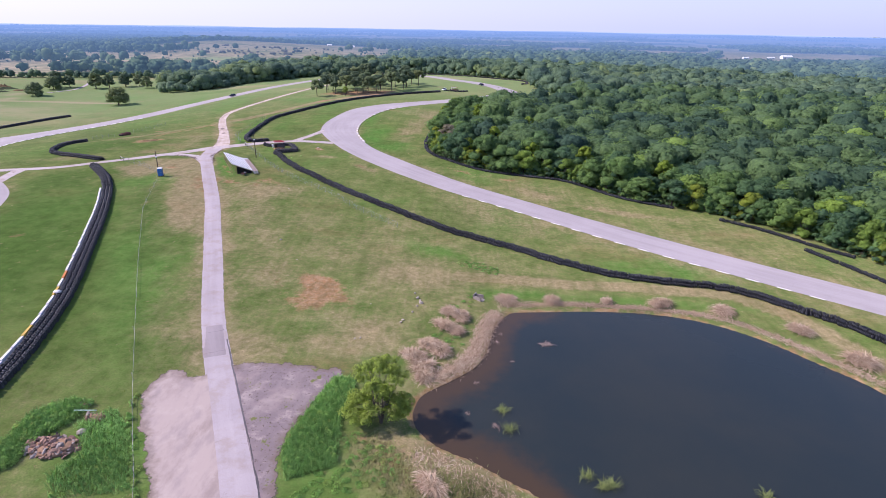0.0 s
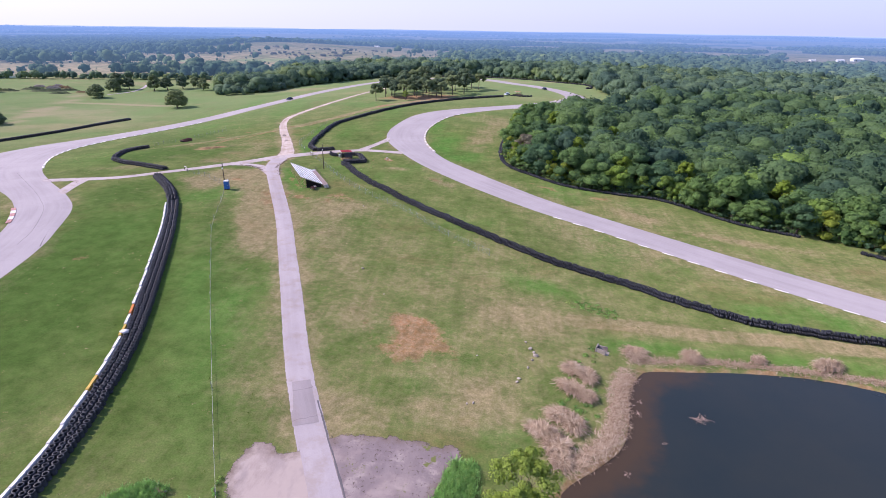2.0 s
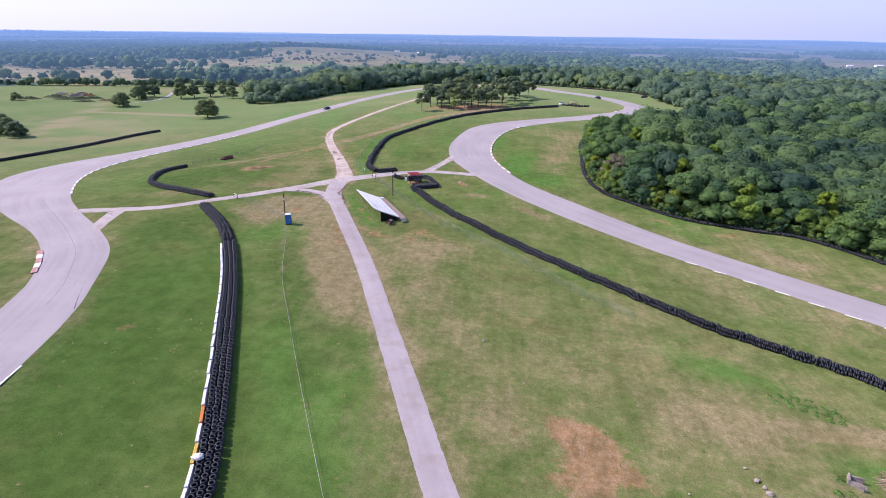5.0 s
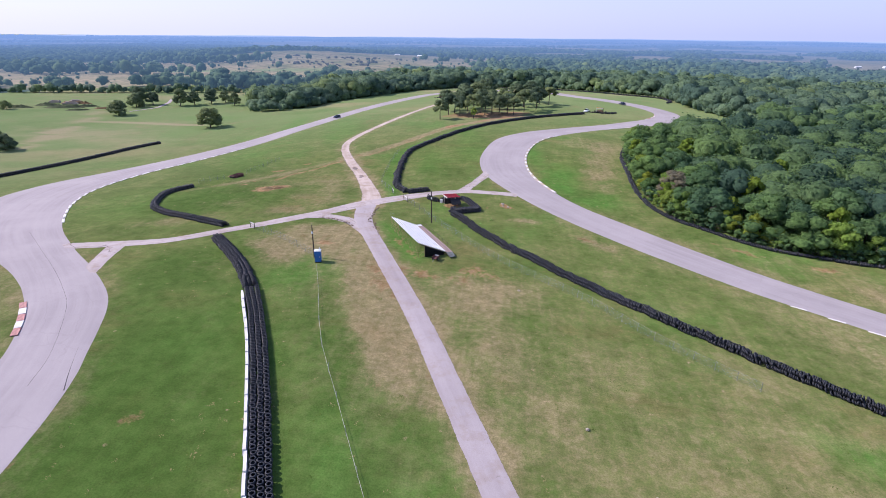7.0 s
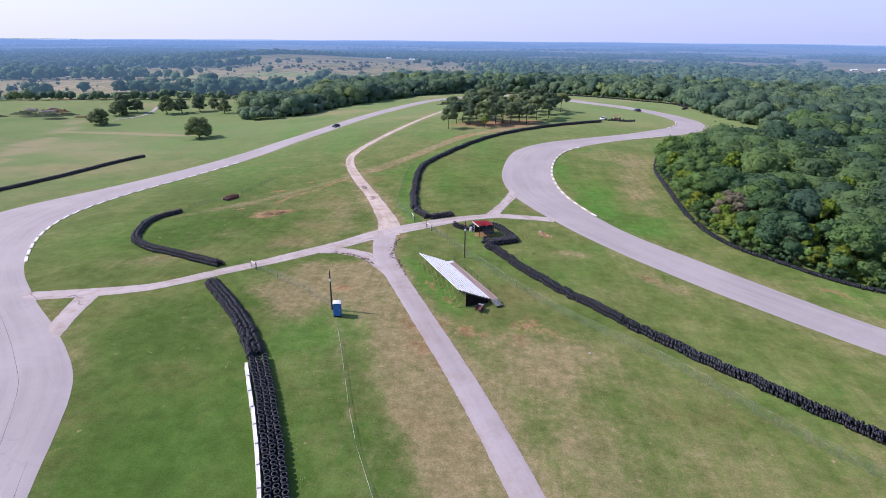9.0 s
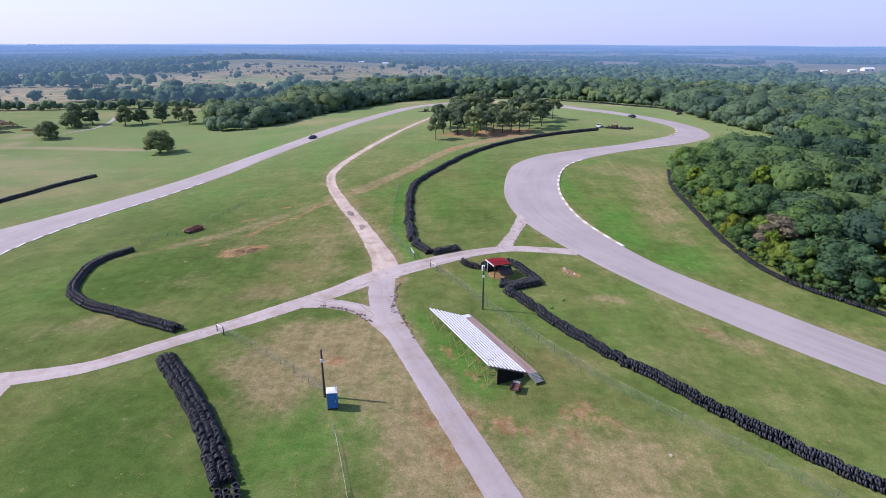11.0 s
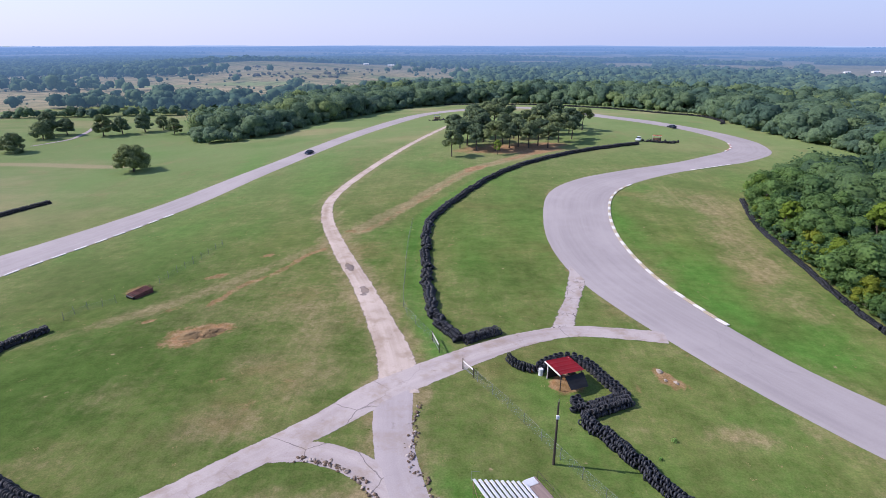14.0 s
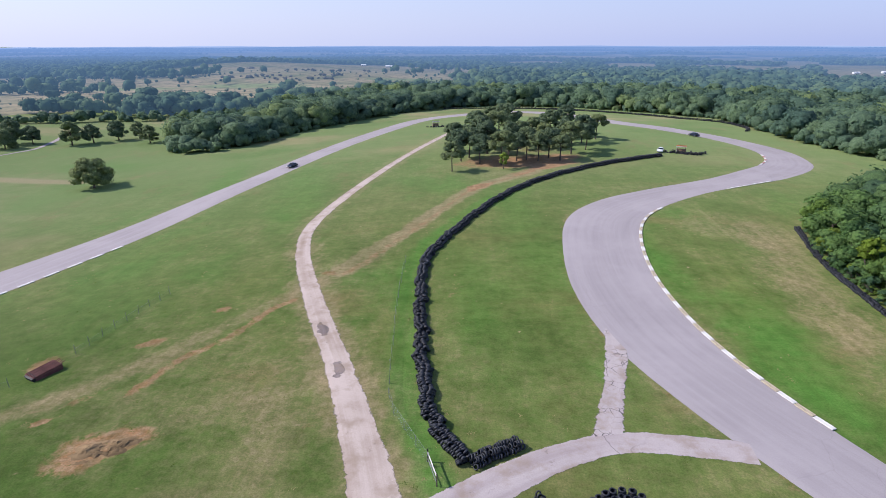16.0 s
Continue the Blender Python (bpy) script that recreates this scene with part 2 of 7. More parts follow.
def yard_material():
    """Stained old concrete: pale worn fields, dark blotches, grass in the holes."""
    n = Nodes("broken_concrete")
    flat = n.place(1, 1, 0)
    big, mid, fine = n.noise(0.16, 5, 0.6, flat), n.noise(0.7, 6, 0.65, flat), n.noise(2.2, 6, 0.72, flat)
    xyz = n.add("ShaderNodeSeparateXYZ", Vector=flat)
    east = n.calc("ADD", xyz.outputs[0], n.calc("MULTIPLY", xyz.outputs[1], 0.497))      # distance east of the lane
    worn = n.calc("ADD", n.calc("MULTIPLY", n.calc("SUBTRACT", big, 0.5), 1.4), n.ramp(east, 0.0, 2.5, 0.05, 0.66))
    c = n.mix(n.ramp(worn, 0.2, 0.7), rgb(0.42, 0.34, 0.30), rgb(0.215, 0.17, 0.17))
    c = n.mix(n.ramp(n.noise(0.25, 7, 0.72, n.place(1.0, 0.35, 0, rz=radians(22))), 0.48, 0.68, 0.0, 0.5), c, rgb(0.20, 0.15, 0.135))
    c = n.mix(n.ramp(n.noise(0.3, 6, 0.7, flat), 0.32, 0.48, 0.55, 0.0), c, rgb(0.47, 0.39, 0.345))
    c = n.mix(n.ramp(n.noise(0.5, 6, 0.65, n.place(1.0, 0.4, 0, rz=radians(26))), 0.46, 0.66, 0.0, 0.55), c, rgb(0.285, 0.235, 0.225))
    spots = n.calc("MULTIPLY", n.ramp(fine, 0.56, 0.64), n.ramp(worn, 0.35, 0.7))
    c = n.mix(n.calc("MULTIPLY", spots, 0.9), c, rgb(0.085, 0.065, 0.05))
    rim = n.calc("ADD", n.attr("edge"), n.calc("MULTIPLY", n.calc("SUBTRACT", mid, 0.5), 4.0))
    c = n.mix(n.ramp(rim, 0.3, 2.2, 0.75, 0.0), c, rgb(0.16, 0.12, 0.09))
    holes = n.calc("MULTIPLY", n.ramp(n.noise(0.42, 5, 0.65, flat), 0.60, 0.66), n.ramp(worn, 0.25, 0.6))
    c = n.mix(holes, c, rgb(0.15, 0.16, 0.055))
    n.bump(fine, 0.3, 0.03)
    n.done(c, 0.95, 0, 0.05)
    fray(n, 1.1)
    return n.mat


M_PAD = yard_material()
M_HOLE = asphalt_material("broken_dark_patch", rgb(0.33, 0.27, 0.25), rgb(0.13, 0.105, 0.095), 0.5, 0.8, 0.9, 0.8)
M_SEAM = plain("old_tar_seam", (0.13, 0.115, 0.12), 0.8, 0, 0.5, 0.6)
M_PATCH = asphalt_material("newer_asphalt_patch", rgb(0.35, 0.30, 0.30), rgb(0.27, 0.23, 0.23), 0.3, 0.2)
M_WHITE = plain("weathered_white_paint", (0.72, 0.69, 0.65), 0.65, 0, 0.2, 0.7)
M_YELLOW = plain("faded_yellow_paint", (0.62, 0.40, 0.08), 0.6)
M_ORANGE = plain("faded_orange_paint", (0.62, 0.20, 0.05), 0.6)
M_RED = plain("faded_red_kerb_paint", (0.50, 0.25, 0.22), 0.7)
M_ROOF_RED = plain("red_metal_roof", (0.42, 0.025, 0.035), 0.45, 0.0, 0.12, 1.5)
M_CONCRETE = plain("grey_concrete", (0.36, 0.30, 0.26), 0.9, 0, 0.35, 2.0)
M_RUBBER = plain("weathered_tyre_rubber", (0.026, 0.028, 0.036), 0.58, 0, 0.45, 6.0, 0.45)
M_BLACK = plain("black_tarpaulin", (0.02, 0.02, 0.022), 0.6, 0, 0.3)
M_ALU = plain("mill_aluminium", (0.80, 0.79, 0.80), 0.42, 0.35, 0.06, 2.0, 0.5)
M_STEEL = plain("galvanised_steel", (0.24, 0.25, 0.23), 0.6, 0.3, 0.2)
# dull plank metal, darkened to paint in the shade between seat rows
M_FOOT = plain("dull_foot_plank", (0.13, 0.115, 0.12), 0.8, 0.2, 0.3)
M_FRAME = plain("rusty_frame_steel", (0.44, 0.30, 0.17), 0.6, 0.3, 0.25)
M_DECK = plain("weathered_red_brown_deck", (0.30, 0.22, 0.20), 0.85, 0, 0.25)
M_WOOD = plain("creosoted_pole_wood", (0.07, 0.055, 0.045), 0.9, 0, 0.4)
M_PINE = plain("weathered_timber", (0.34, 0.24, 0.16), 0.85, 0, 0.3)
M_BLUE = plain("blue_plastic", (0.035, 0.15, 0.42), 0.45, 0, 0.1)
M_RUST = plain("rusted_steel", (0.17, 0.07, 0.06), 0.85, 0, 0.4)
M_CARPAINT = plain("dark_blue_car_paint", (0.012, 0.016, 0.035), 0.25, 0.2, 0.1, 2, 0.5)
M_CARWHITE = plain("white_car_paint", (0.72, 0.74, 0.76), 0.3, 0, 0.05, 2, 0.5)
M_GLASS = plain("dark_car_glass", (0.015, 0.018, 0.02), 0.08, 0, 0.05, 2, 0.5)
M_CHROME = plain("bright_wheel_metal", (0.6, 0.6, 0.6), 0.3, 0.9, 0.05)
M_ROCK = plain("broken_sandstone", (0.34, 0.205, 0.15), 0.9, 0, 0.5, 1.5)
M_SOIL = plain("red_brown_earth", (0.33, 0.20, 0.12), 0.95, 0, 0.3, 0.8)
M_STRAW = plain("dry_reed_straw", (0.46, 0.315, 0.24), 0.9, 0, 0.5, 1.2)


def straw_material():
    """Dry reeds: every stalk its own tone."""
    n = Nodes("dry_reed_stalk")
    k = n.island()
    c = n.mix(n.ramp(k, 0.0, 0.7), rgb(0.22, 0.145, 0.09), rgb(0.50, 0.37, 0.25))
    c = n.mix(n.ramp(k, 0.8, 1.0), c, rgb(0.68, 0.56, 0.42))
    c = n.mix(n.ramp(n.noise(0.8, 5, 0.6), 0.45, 0.7, 0.0, 0.5), c, rgb(0.30, 0.20, 0.14))
    return n.done(c, 0.9, 0, 0.1)


M_STALK = straw_material()
M_BARK = plain("oak_bark", (0.10, 0.08, 0.065), 0.95, 0, 0.35, 2.5)
M_LEAF = leaf_material("oak_leaves", rgb(0.090, 0.175, 0.086), rgb(0.165, 0.278, 0.084), rgb(0.27, 0.40, 0.07))
M_LEAF_EDGE = leaf_material("sunlit_edge_leaves", rgb(0.095, 0.185, 0.062), rgb(0.200, 0.310, 0.062), rgb(0.310, 0.350, 0.045))
M_LEAF_FAR = leaf_material("woodland_leaves", rgb(0.064, 0.126, 0.082), rgb(0.144, 0.238, 0.090), rgb(0.25, 0.39, 0.085), False)
M_LEAF_GROVE = leaf_material("grey_green_oak_leaves", rgb(0.150, 0.215, 0.125), rgb(0.235, 0.295, 0.140), rgb(0.27, 0.32, 0.13))
# leaf green lifted towards blue, painting thin haze into the far wood
M_LEAF_HAZED = leaf_material("tall_dark_leaves", rgb(0.098, 0.172, 0.126), rgb(0.178, 0.268, 0.146), rgb(0.26, 0.345, 0.14), False)
M_LEAF_BRIGHT = leaf_material("fresh_green_leaves", rgb(0.17, 0.27, 0.040), rgb(0.23, 0.32, 0.045), rgb(0.30, 0.33, 0.045))
M_LEAF_WILLOW = leaf_material("willow_leaves", rgb(0.29, 0.39, 0.075), rgb(0.36, 0.46, 0.09), rgb(0.37, 0.46, 0.09))
M_LEAF_BROWN = leaf_material("withered_leaves", rgb(0.26, 0.235, 0.16), rgb(0.30, 0.265, 0.175), rgb(0.22, 0.19, 0.13))
M_WEED = leaf_material("green_weeds", rgb(0.19, 0.40, 0.10), rgb(0.28, 0.50, 0.13), rgb(0.37, 0.48, 0.13), False)


def water_material():
    n = Nodes("pond_water")
    flat = n.place(1, 1, 0)
    c = n.mix(n.ramp(n.noise(0.05, 5, 0.6, flat), 0.3, 0.7), rgb(0.018, 0.026, 0.027), rgb(0.026, 0.031, 0.028))
    shallow = n.attr("shallow")
    murk = n.calc("ADD", shallow, n.calc("MULTIPLY", n.calc("SUBTRACT", n.noise(0.5, 4, 0.6, flat), 0.5), 0.6))
    c = n.mix(n.ramp(murk, 0.2, 0.9), c, rgb(0.058, 0.038, 0.022))
    n.bump(n.noise(2.2, 3, 0.5, flat), 0.06, 0.03)
    n.bsdf.inputs["IOR"].default_value = 1.33
    return n.done(c, 0.07, 0, 0.5)


def chainlink_material():
    n = Nodes("chain_link_wire")
    n.done(rgb(0.30, 0.36, 0.33), 0.5, 0.2)
    tr = n.add("ShaderNodeBsdfTransparent")
    mx = n.add("ShaderNodeMixShader", Fac=0.10)
    n.put(mx.inputs[1], tr.outputs[0])
    n.put(mx.inputs[2], n.bsdf.outputs[0])
    n.put(n.t.nodes["Material Output"].inputs["Surface"], mx.outputs[0])
    return n.mat


M_WATER, M_LINK = water_material(), chainlink_material()


# ---- building helpers ----
def fast_mesh(name, verts, faces, mat, smooth=False, normals=None):
    """A mesh out of numpy arrays; all faces have the same number of corners."""
    verts, faces = np.asarray(verts, np.float32), np.asarray(faces, np.int32)
    me = bpy.data.meshes.new(name)
    me.vertices.add(len(verts))
    me.vertices.foreach_set("co", verts.ravel())
    k = faces.shape[1]
    me.loops.add(faces.size)
    me.loops.foreach_set("vertex_index", faces.ravel())
    me.polygons.add(len(faces))
    me.polygons.foreach_set("loop_start", np.arange(len(faces), dtype=np.int32) * k)
    if smooth:
        me.polygons.foreach_set("use_smooth", np.ones(len(faces), bool))
    me.update(calc_edges=True)
    if normals is not None:
        me.normals_split_custom_set_from_vertices(np.asarray(normals, float).tolist())
    me.materials.append(mat)
    return me


def float_attr(me, name, values):
    me.attributes.new(name, "FLOAT", "POINT").data.foreach_set("value", np.asarray(values, np.float32))


def bm_mesh(name, bm, mat, smooth=False):
    me = bpy.data.meshes.new(name)
    bmesh.ops.recalc_face_normals(bm, faces=bm.faces[:])
    for f in bm.faces:
        f.smooth = smooth
    bm.to_mesh(me)
    bm.free()
    me.materials.append(mat)
    return me


def part(name, source, mat, parent, label="", m=None, smooth=False):
    """One mesh object under a thing or a part; source is a bmesh or a ready mesh."""
    me = source if isinstance(source, bpy.types.Mesh) else bm_mesh(name, source, mat, smooth)
    ob = new(name, me)
    ob.parent = parent
    if m is not None:
        ob.matrix_local = m
    return tagged(ob, label)


def thing(name, at, label, category, group="", kind="", rz=0.0):
    ob = new(name)
    ob.empty_display_size = 0.2
    ob.matrix_world = pose(*at, 0, 0, rz)
    return tagged(ob, label, category, group, kind)


def box(bm, size, at=(0, 0, 0), rot=(0, 0, 0), bevel=0.0):
    r = bmesh.ops.create_cube(bm, size=1.0)
    vs = r["verts"]
    bmesh.ops.transform(bm, matrix=pose(*at, *rot) @ Matrix.Diagonal((*size, 1)), verts=vs)
    if bevel:
        es = {e for v in vs for e in v.link_edges}
        bmesh.ops.bevel(bm, geom=list(es), offset=bevel, segments=1, affect="EDGES")
    return bm


def rod(bm, a, b, r1, r2=None, sides=6):
    a, b = Vector(a), Vector(b)
    d = b - a
    m = Matrix.Translation((a + b) / 2) @ d.to_track_quat("Z", "Y").to_matrix().to_4x4()
    bmesh.ops.create_cone(bm, cap_ends=True, segments=sides, radius1=r1, radius2=r1 if r2 is None else r2, depth=d.length, matrix=m)
    return bm


def fresh():
    return bmesh.new()


def spline(points, step=1.0):
    """Catmull-Rom through rows of numbers (x, y, more...), sampled about every step metres."""
    p = np.array(points, float)
    p = np.vstack([2 * p[0] - p[1], p, 2 * p[-1] - p[-2]])
    out = []
    for i in range(1, len(p) - 2):
        a, b, c, d = p[i - 1:i + 3]
        n = max(2, int(np.hypot(*(c - b)[:2]) / step))
        for t in np.arange(n) / n:
            out.append(0.5 * (2 * b + (c - a) * t + (2 * a - 5 * b + 4 * c - d) * t * t + (3 * b - a - 3 * c + d) * t ** 3))
    out.append(p[-2])
    return np.array(out)


def smooth01(a, b, v):
    t = np.clip((v - a) / (b - a), 0, 1)
    return t * t * (3 - 2 * t)


def path_distance(x, y, pts):
    """Distance of points (arrays) from a polyline."""
    best = np.full(np.shape(x), 1e9)
    for (ax, ay), (bx, by) in zip(pts[:-1], pts[1:]):
        dx, dy = bx - ax, by - ay
        t = np.clip(((x - ax) * dx + (y - ay) * dy) / (dx * dx + dy * dy + 1e-9), 0, 1)
        best = np.minimum(best, np.hypot(x - ax - t * dx, y - ay - t * dy))
    return best


def inside(x, y, poly):
    """Whether points (arrays) lie in a polygon."""
    r = np.zeros(np.shape(x), bool)
    for (ax, ay), (bx, by) in zip(poly, np.roll(poly, -1, 0)):
        cut = ((ay > y) != (by > y)) & (x < (bx - ax) * (y - ay) / (by - ay + 1e-12) + ax)
        r ^= cut
    return r


def wobble(x, y, scale, seed=0.0):
    """Cheap smooth noise of about -1 to 1 on arrays."""
    a = np.sin(x * scale + 1.7 * np.sin(y * scale * 0.8 + seed) + seed * 3.1)
    b = np.sin(y * scale * 1.27 - 1.3 * np.sin(x * scale * 0.9 + seed * 2) + seed)
    c = np.sin((x + y) * scale * 2.3 + seed * 5) * np.sin((x - y) * scale * 1.9 + seed)
    return 0.4 * a + 0.4 * b + 0.2 * c


# ---- the lie of the land ----
SWELLS = [(-200, 110, 1.26), (-200, 210, -3.22), (-200, 330, -3.73), (-100, 60, 0.74), (-100, 150, 4.12), (-100, 240, 0.25), (-100, 340, 4.42),
          (0, 60, -4.01), (0, 150, -0.07), (0, 240, 0.40), (0, 340, 1.41), (100, 100, -1.09), (100, 200, -0.37), (100, 320, 3.41), (0, 440, 3.91)]
POND_RIM = [(10.2, 85.9), (16, 86.5), (25, 87.2), (35, 86.8), (43.6, 84.2), (50.6, 79), (55.7, 72.5), (60.6, 65.4), (63, 55), (61, 40), (50, 26), (35, 20),
            (20, 27), (13.5, 38), (10.6, 43.5), (7.2, 46), (3, 49), (-1.5, 51.5), (-4.6, 56), (-3.8, 61.5), (0, 65), (3.8, 69), (5.6, 74), (7, 81)]
WATER_Z = -3.75
pond_line = spline(POND_RIM + POND_RIM[:1], 1.5)[:-1]


def land(x, y):
    """Height of the ground."""
    x, y = np.asarray(x, float), np.asarray(y, float)
    z = sum(w * np.exp(-((x - a) ** 2 + (y - b) ** 2) / 11250) for a, b, w in SWELLS)
    r = np.hypot(x + 60, y - 150)
    z = z - 7.0 * smooth01(420, 1000, r) + 14.0 * smooth01(1300, 5200, r)
    z = z + 15 * np.exp(-((x + 470) ** 2 + (y - 1160) ** 2) / 40000) + 7 * np.exp(-((x + 290) / 170) ** 2 - ((y - 900) / 150) ** 2)
    z = z + smooth01(500, 1500, r) * 3.0 * wobble(x, y, 0.004, 2.0)
    near = (np.abs(x - 28) < 70) & (np.abs(y - 55) < 70)
    if np.any(near):
        d = path_distance(x, y, np.vstack([pond_line, pond_line[:1]]))
        d = np.where(inside(x, y, pond_line), d, -d)
        rim = np.where(near, smooth01(-9, -0.5, d), 0)
        z = z * (1 - rim) + (WATER_Z + 0.28) * rim
        z = np.where(near, z - 1.6 * smooth01(-0.6, 4.0, d), z)
    return z


def land_at(x, y):
    return float(land(np.array([x]), np.array([y]))[0])


# ---- the ways ----
TRACK_A = [(270, -45, 276, -37), (160, 26, 166, 34), (92, 73, 98, 81), (75.4, 86.9, 80.7, 94.7), (56.5, 102.5, 61, 110.8), (37.9, 117.3, 41, 126.8), (14, 136.8, 17.5, 145), (-5, 151, 0.2, 158.9), (-24.0, 168.9, -17.9, 178.0), (-38.9, 187.7, -30.1, 193.6), (-51.4, 211.4, -38.6, 214.5), (-55.6, 230, -41.1, 234)]
TRACK_A += [(-55.2, 250, -39.8, 252), (-51.3, 271, -35.5, 268.5), (-41.5, 285, -28, 279.7), (-26.2, 295.6, -13, 292.3), (-7.7, 306.3, 3, 301.6), (4.8, 315.8, 16, 309), (16.4, 326, 28, 319.5), (21.8, 336, 33, 330), (23, 350, 34.2, 348), (16.9, 371.5, 26, 374), (4, 394.5, 12.5, 400)]
TRACK_B = [(4, 394.5, 12.5, 400), (-11, 415, -3, 421), (-24, 444, -15, 448), (-38, 466, -32, 476), (-55, 474, -55, 486), (-78.4, 463, -81, 474), (-95.8, 444, -103.5, 450), (-108.3, 408, -117, 412), (-123, 361, -131.5, 364), (-133, 324, -142, 326), (-140.0, 298.2, -149.6, 300.9), (-145.9, 270.4, -156.8, 273.8), (-153.8, 243.4, -165.6, 248.7), (-161.2, 218.4, -175.3, 224.8)]
TRACK_B += [(-162, 197, -183.5, 203), (-156, 179, -182, 181), (-143, 159.5, -165, 157), (-129.2, 145.7, -145.2, 142.3), (-115.9, 134.4, -128.6, 131.3), (-106.8, 124.8, -118, 121.5), (-100.4, 112, -111, 111), (-96.5, 102, -107.5, 101), (-93.5, 88.5, -104, 87), (-91, 72, -102, 71), (-90, 50, -101, 50), (-92, 10, -103, 10), (-96, -70, -107, -70), (-98, -180, -109, -180)]
LANE = [(52, -140, 4.2), (25, -74, 4.2), (4, -20, 4.2), (-15, 28, 4.2), (-20.6, 42, 4.1), (-36, 73, 3.4), (-46, 96.8, 3.4), (-52.1, 111.4, 3.3), (-59.5, 129, 3.3), (-69, 149.2, 3.3), (-73.8, 159.5, 3.4), (-77.3, 167, 3.8), (-79.2, 174, 4.0), (-80.2, 182, 4.4)]
CROSS = [(-134, 145.5, 3.4), (-120.5, 148.6, 3.2), (-113.8, 150.9, 2.8), (-110.1, 153.5, 2.8), (-106.4, 156.9, 2.9), (-102.2, 160.6, 2.9), (-97.3, 164.9, 3.1), (-94.6, 167.6, 3.3), (-87.4, 174.7, 3.7), (-81.5, 181.5, 4.6), (-75, 187, 4.4), (-68.5, 192, 3.8), (-62, 195.8, 3.2), (-55.5, 197.7, 3.0), (-44, 197, 3.2)]
BRANCH = [(-75.6, 161.0, 1.6), (-77.4, 164.2, 2.6), (-80.6, 168.3, 3.0), (-86, 170.6, 3.0), (-91.5, 170.2, 2.8), (-95.2, 167.4, 1.6)]
SPUR = [(-58.4, 197.5, 3.6), (-56.2, 205, 2.7), (-53.9, 213, 2.9), (-51.9, 222, 3.6)]
SPUR_WEST = [(-121.5, 148, 3.4), (-119.5, 140.5, 2.8), (-117.5, 134, 3.0)]
TRAIL = [(-79.6, 181, 4.6), (-81, 189, 4.4), (-85.4, 201, 3.5), (-90.5, 213.5, 3.0), (-97.8, 230, 2.9), (-106, 252, 2.6), (-108.8, 270, 2.4), (-105.8, 295, 2.4), (-98.2, 331, 2.2), (-87.4, 373, 2.0), (-80, 400, 1.6)]
PAD = [(-28, 36), (-30.4, 41.2), (-34.5, 48), (-39.2, 56.7), (-38.4, 62.3), (-36, 63.2), (-33.8, 62), (-30.7, 65.2), (-26, 66.2), (-21.9, 66.6), (-17, 66), (-13.6, 65.5),
       (-14.5, 61), (-16.3, 57), (-17.8, 49.8), (-16.3, 42.3), (-15, 36)]


def ragged(p, seed):
    """Uneven crumbling of an edge line: about -1 to 1."""
    f = lambda v: noise.noise(Vector((v[0] * 0.35, v[1] * 0.35, seed))) + 0.8 * noise.noise(Vector((v[0] * 1.1, v[1] * 1.1, seed + 5))) + 0.4 * abs(noise.noise(Vector((v[0] * 2.6, v[1] * 2.6, seed + 9))))
    return np.array([f(v) for v in p])


def ribbon(name, left, right, mat, lift, label, category, cuts=6, rough=0.0, tone=0.0):
    """A paved strip between two edge lines, draped on the land."""
    left, right = np.array(left), np.array(right)
    n = len(left)
    s = np.concatenate([[0], np.cumsum(np.hypot(*np.diff((left + right) / 2, axis=0).T))])
    if rough:
        w = right - left
        ln = np.maximum(np.hypot(w[:, 0], w[:, 1]), 0.1)[:, None]
        left = left + w / ln * rough * ragged(left, 3.0)[:, None]
        right = right + w / ln * rough * ragged(right, 9.0)[:, None]
    t = np.linspace(0, 1, cuts + 1)
    xy = left[:, None, :] * (1 - t)[None, :, None] + right[:, None, :] * t[None, :, None]
    z = land(xy[..., 0], xy[..., 1]) + lift
    z[:, 0] -= 0.05
    z[:, -1] -= 0.05
    width = np.hypot(*(right - left).T)
    verts = np.dstack([xy, z]).reshape(-1, 3)
    i = np.arange((n - 1) * cuts)
    a = (i // cuts) * (cuts + 1) + i % cuts
    me = fast_mesh(name, verts, np.stack([a, a + 1, a + cuts + 2, a + cuts + 1], 1), mat, True)
    u = (t[None, :] * width[:, None]).ravel()
    float_attr(me, "edge", (np.minimum(t, 1 - t)[None, :] * width[:, None]).ravel())
    v = np.repeat(s, cuts + 1)
    loops = np.empty(len(me.loops), np.int32)
    me.loops.foreach_get("vertex_index", loops)
    me.uv_layers.new(name="UVMap").data.foreach_set("uv", np.stack([u[loops], v[loops]], 1).astype(np.float32).ravel())
    return tagged(new(name, me), label, category, kind="structure")


def way(name, rows, mat, lift, label, category, rough=0.0, cuts=6, spread=0.0):
    p = spline(rows, 0.7)
    d = np.gradient(p[:, :2], axis=0)
    d /= np.hypot(*d.T)[:, None]
    side = np.stack([-d[:, 1], d[:, 0]], 1) * (p[:, 2:3] / 2 + spread)
    return ribbon(name, p[:, :2] + side, p[:, :2] - side, mat, lift, label, category, cuts, rough)


track_line = np.vstack([spline(TRACK_A, 1.5), spline(TRACK_B, 1.5)[1:]])
TRACK_MID = (track_line[:, :2] + track_line[:, 2:]) / 2

# ---- ground sheet ----
def steps(a, b, fine, far_a, far_b, growth=1.09):
    mid = list(np.arange(a, b + fine / 2, fine))
    lo, hi, s = [], [], fine
    v = a
    while v > far_a:
        s = min(s * growth, 170)
        v -= s
        lo.append(v)
    v, s = b, fine
    while v < far_b:
        s = min(s * growth, 170)
        v += s
        hi.append(v)
    return np.array(lo[::-1] + mid + hi)


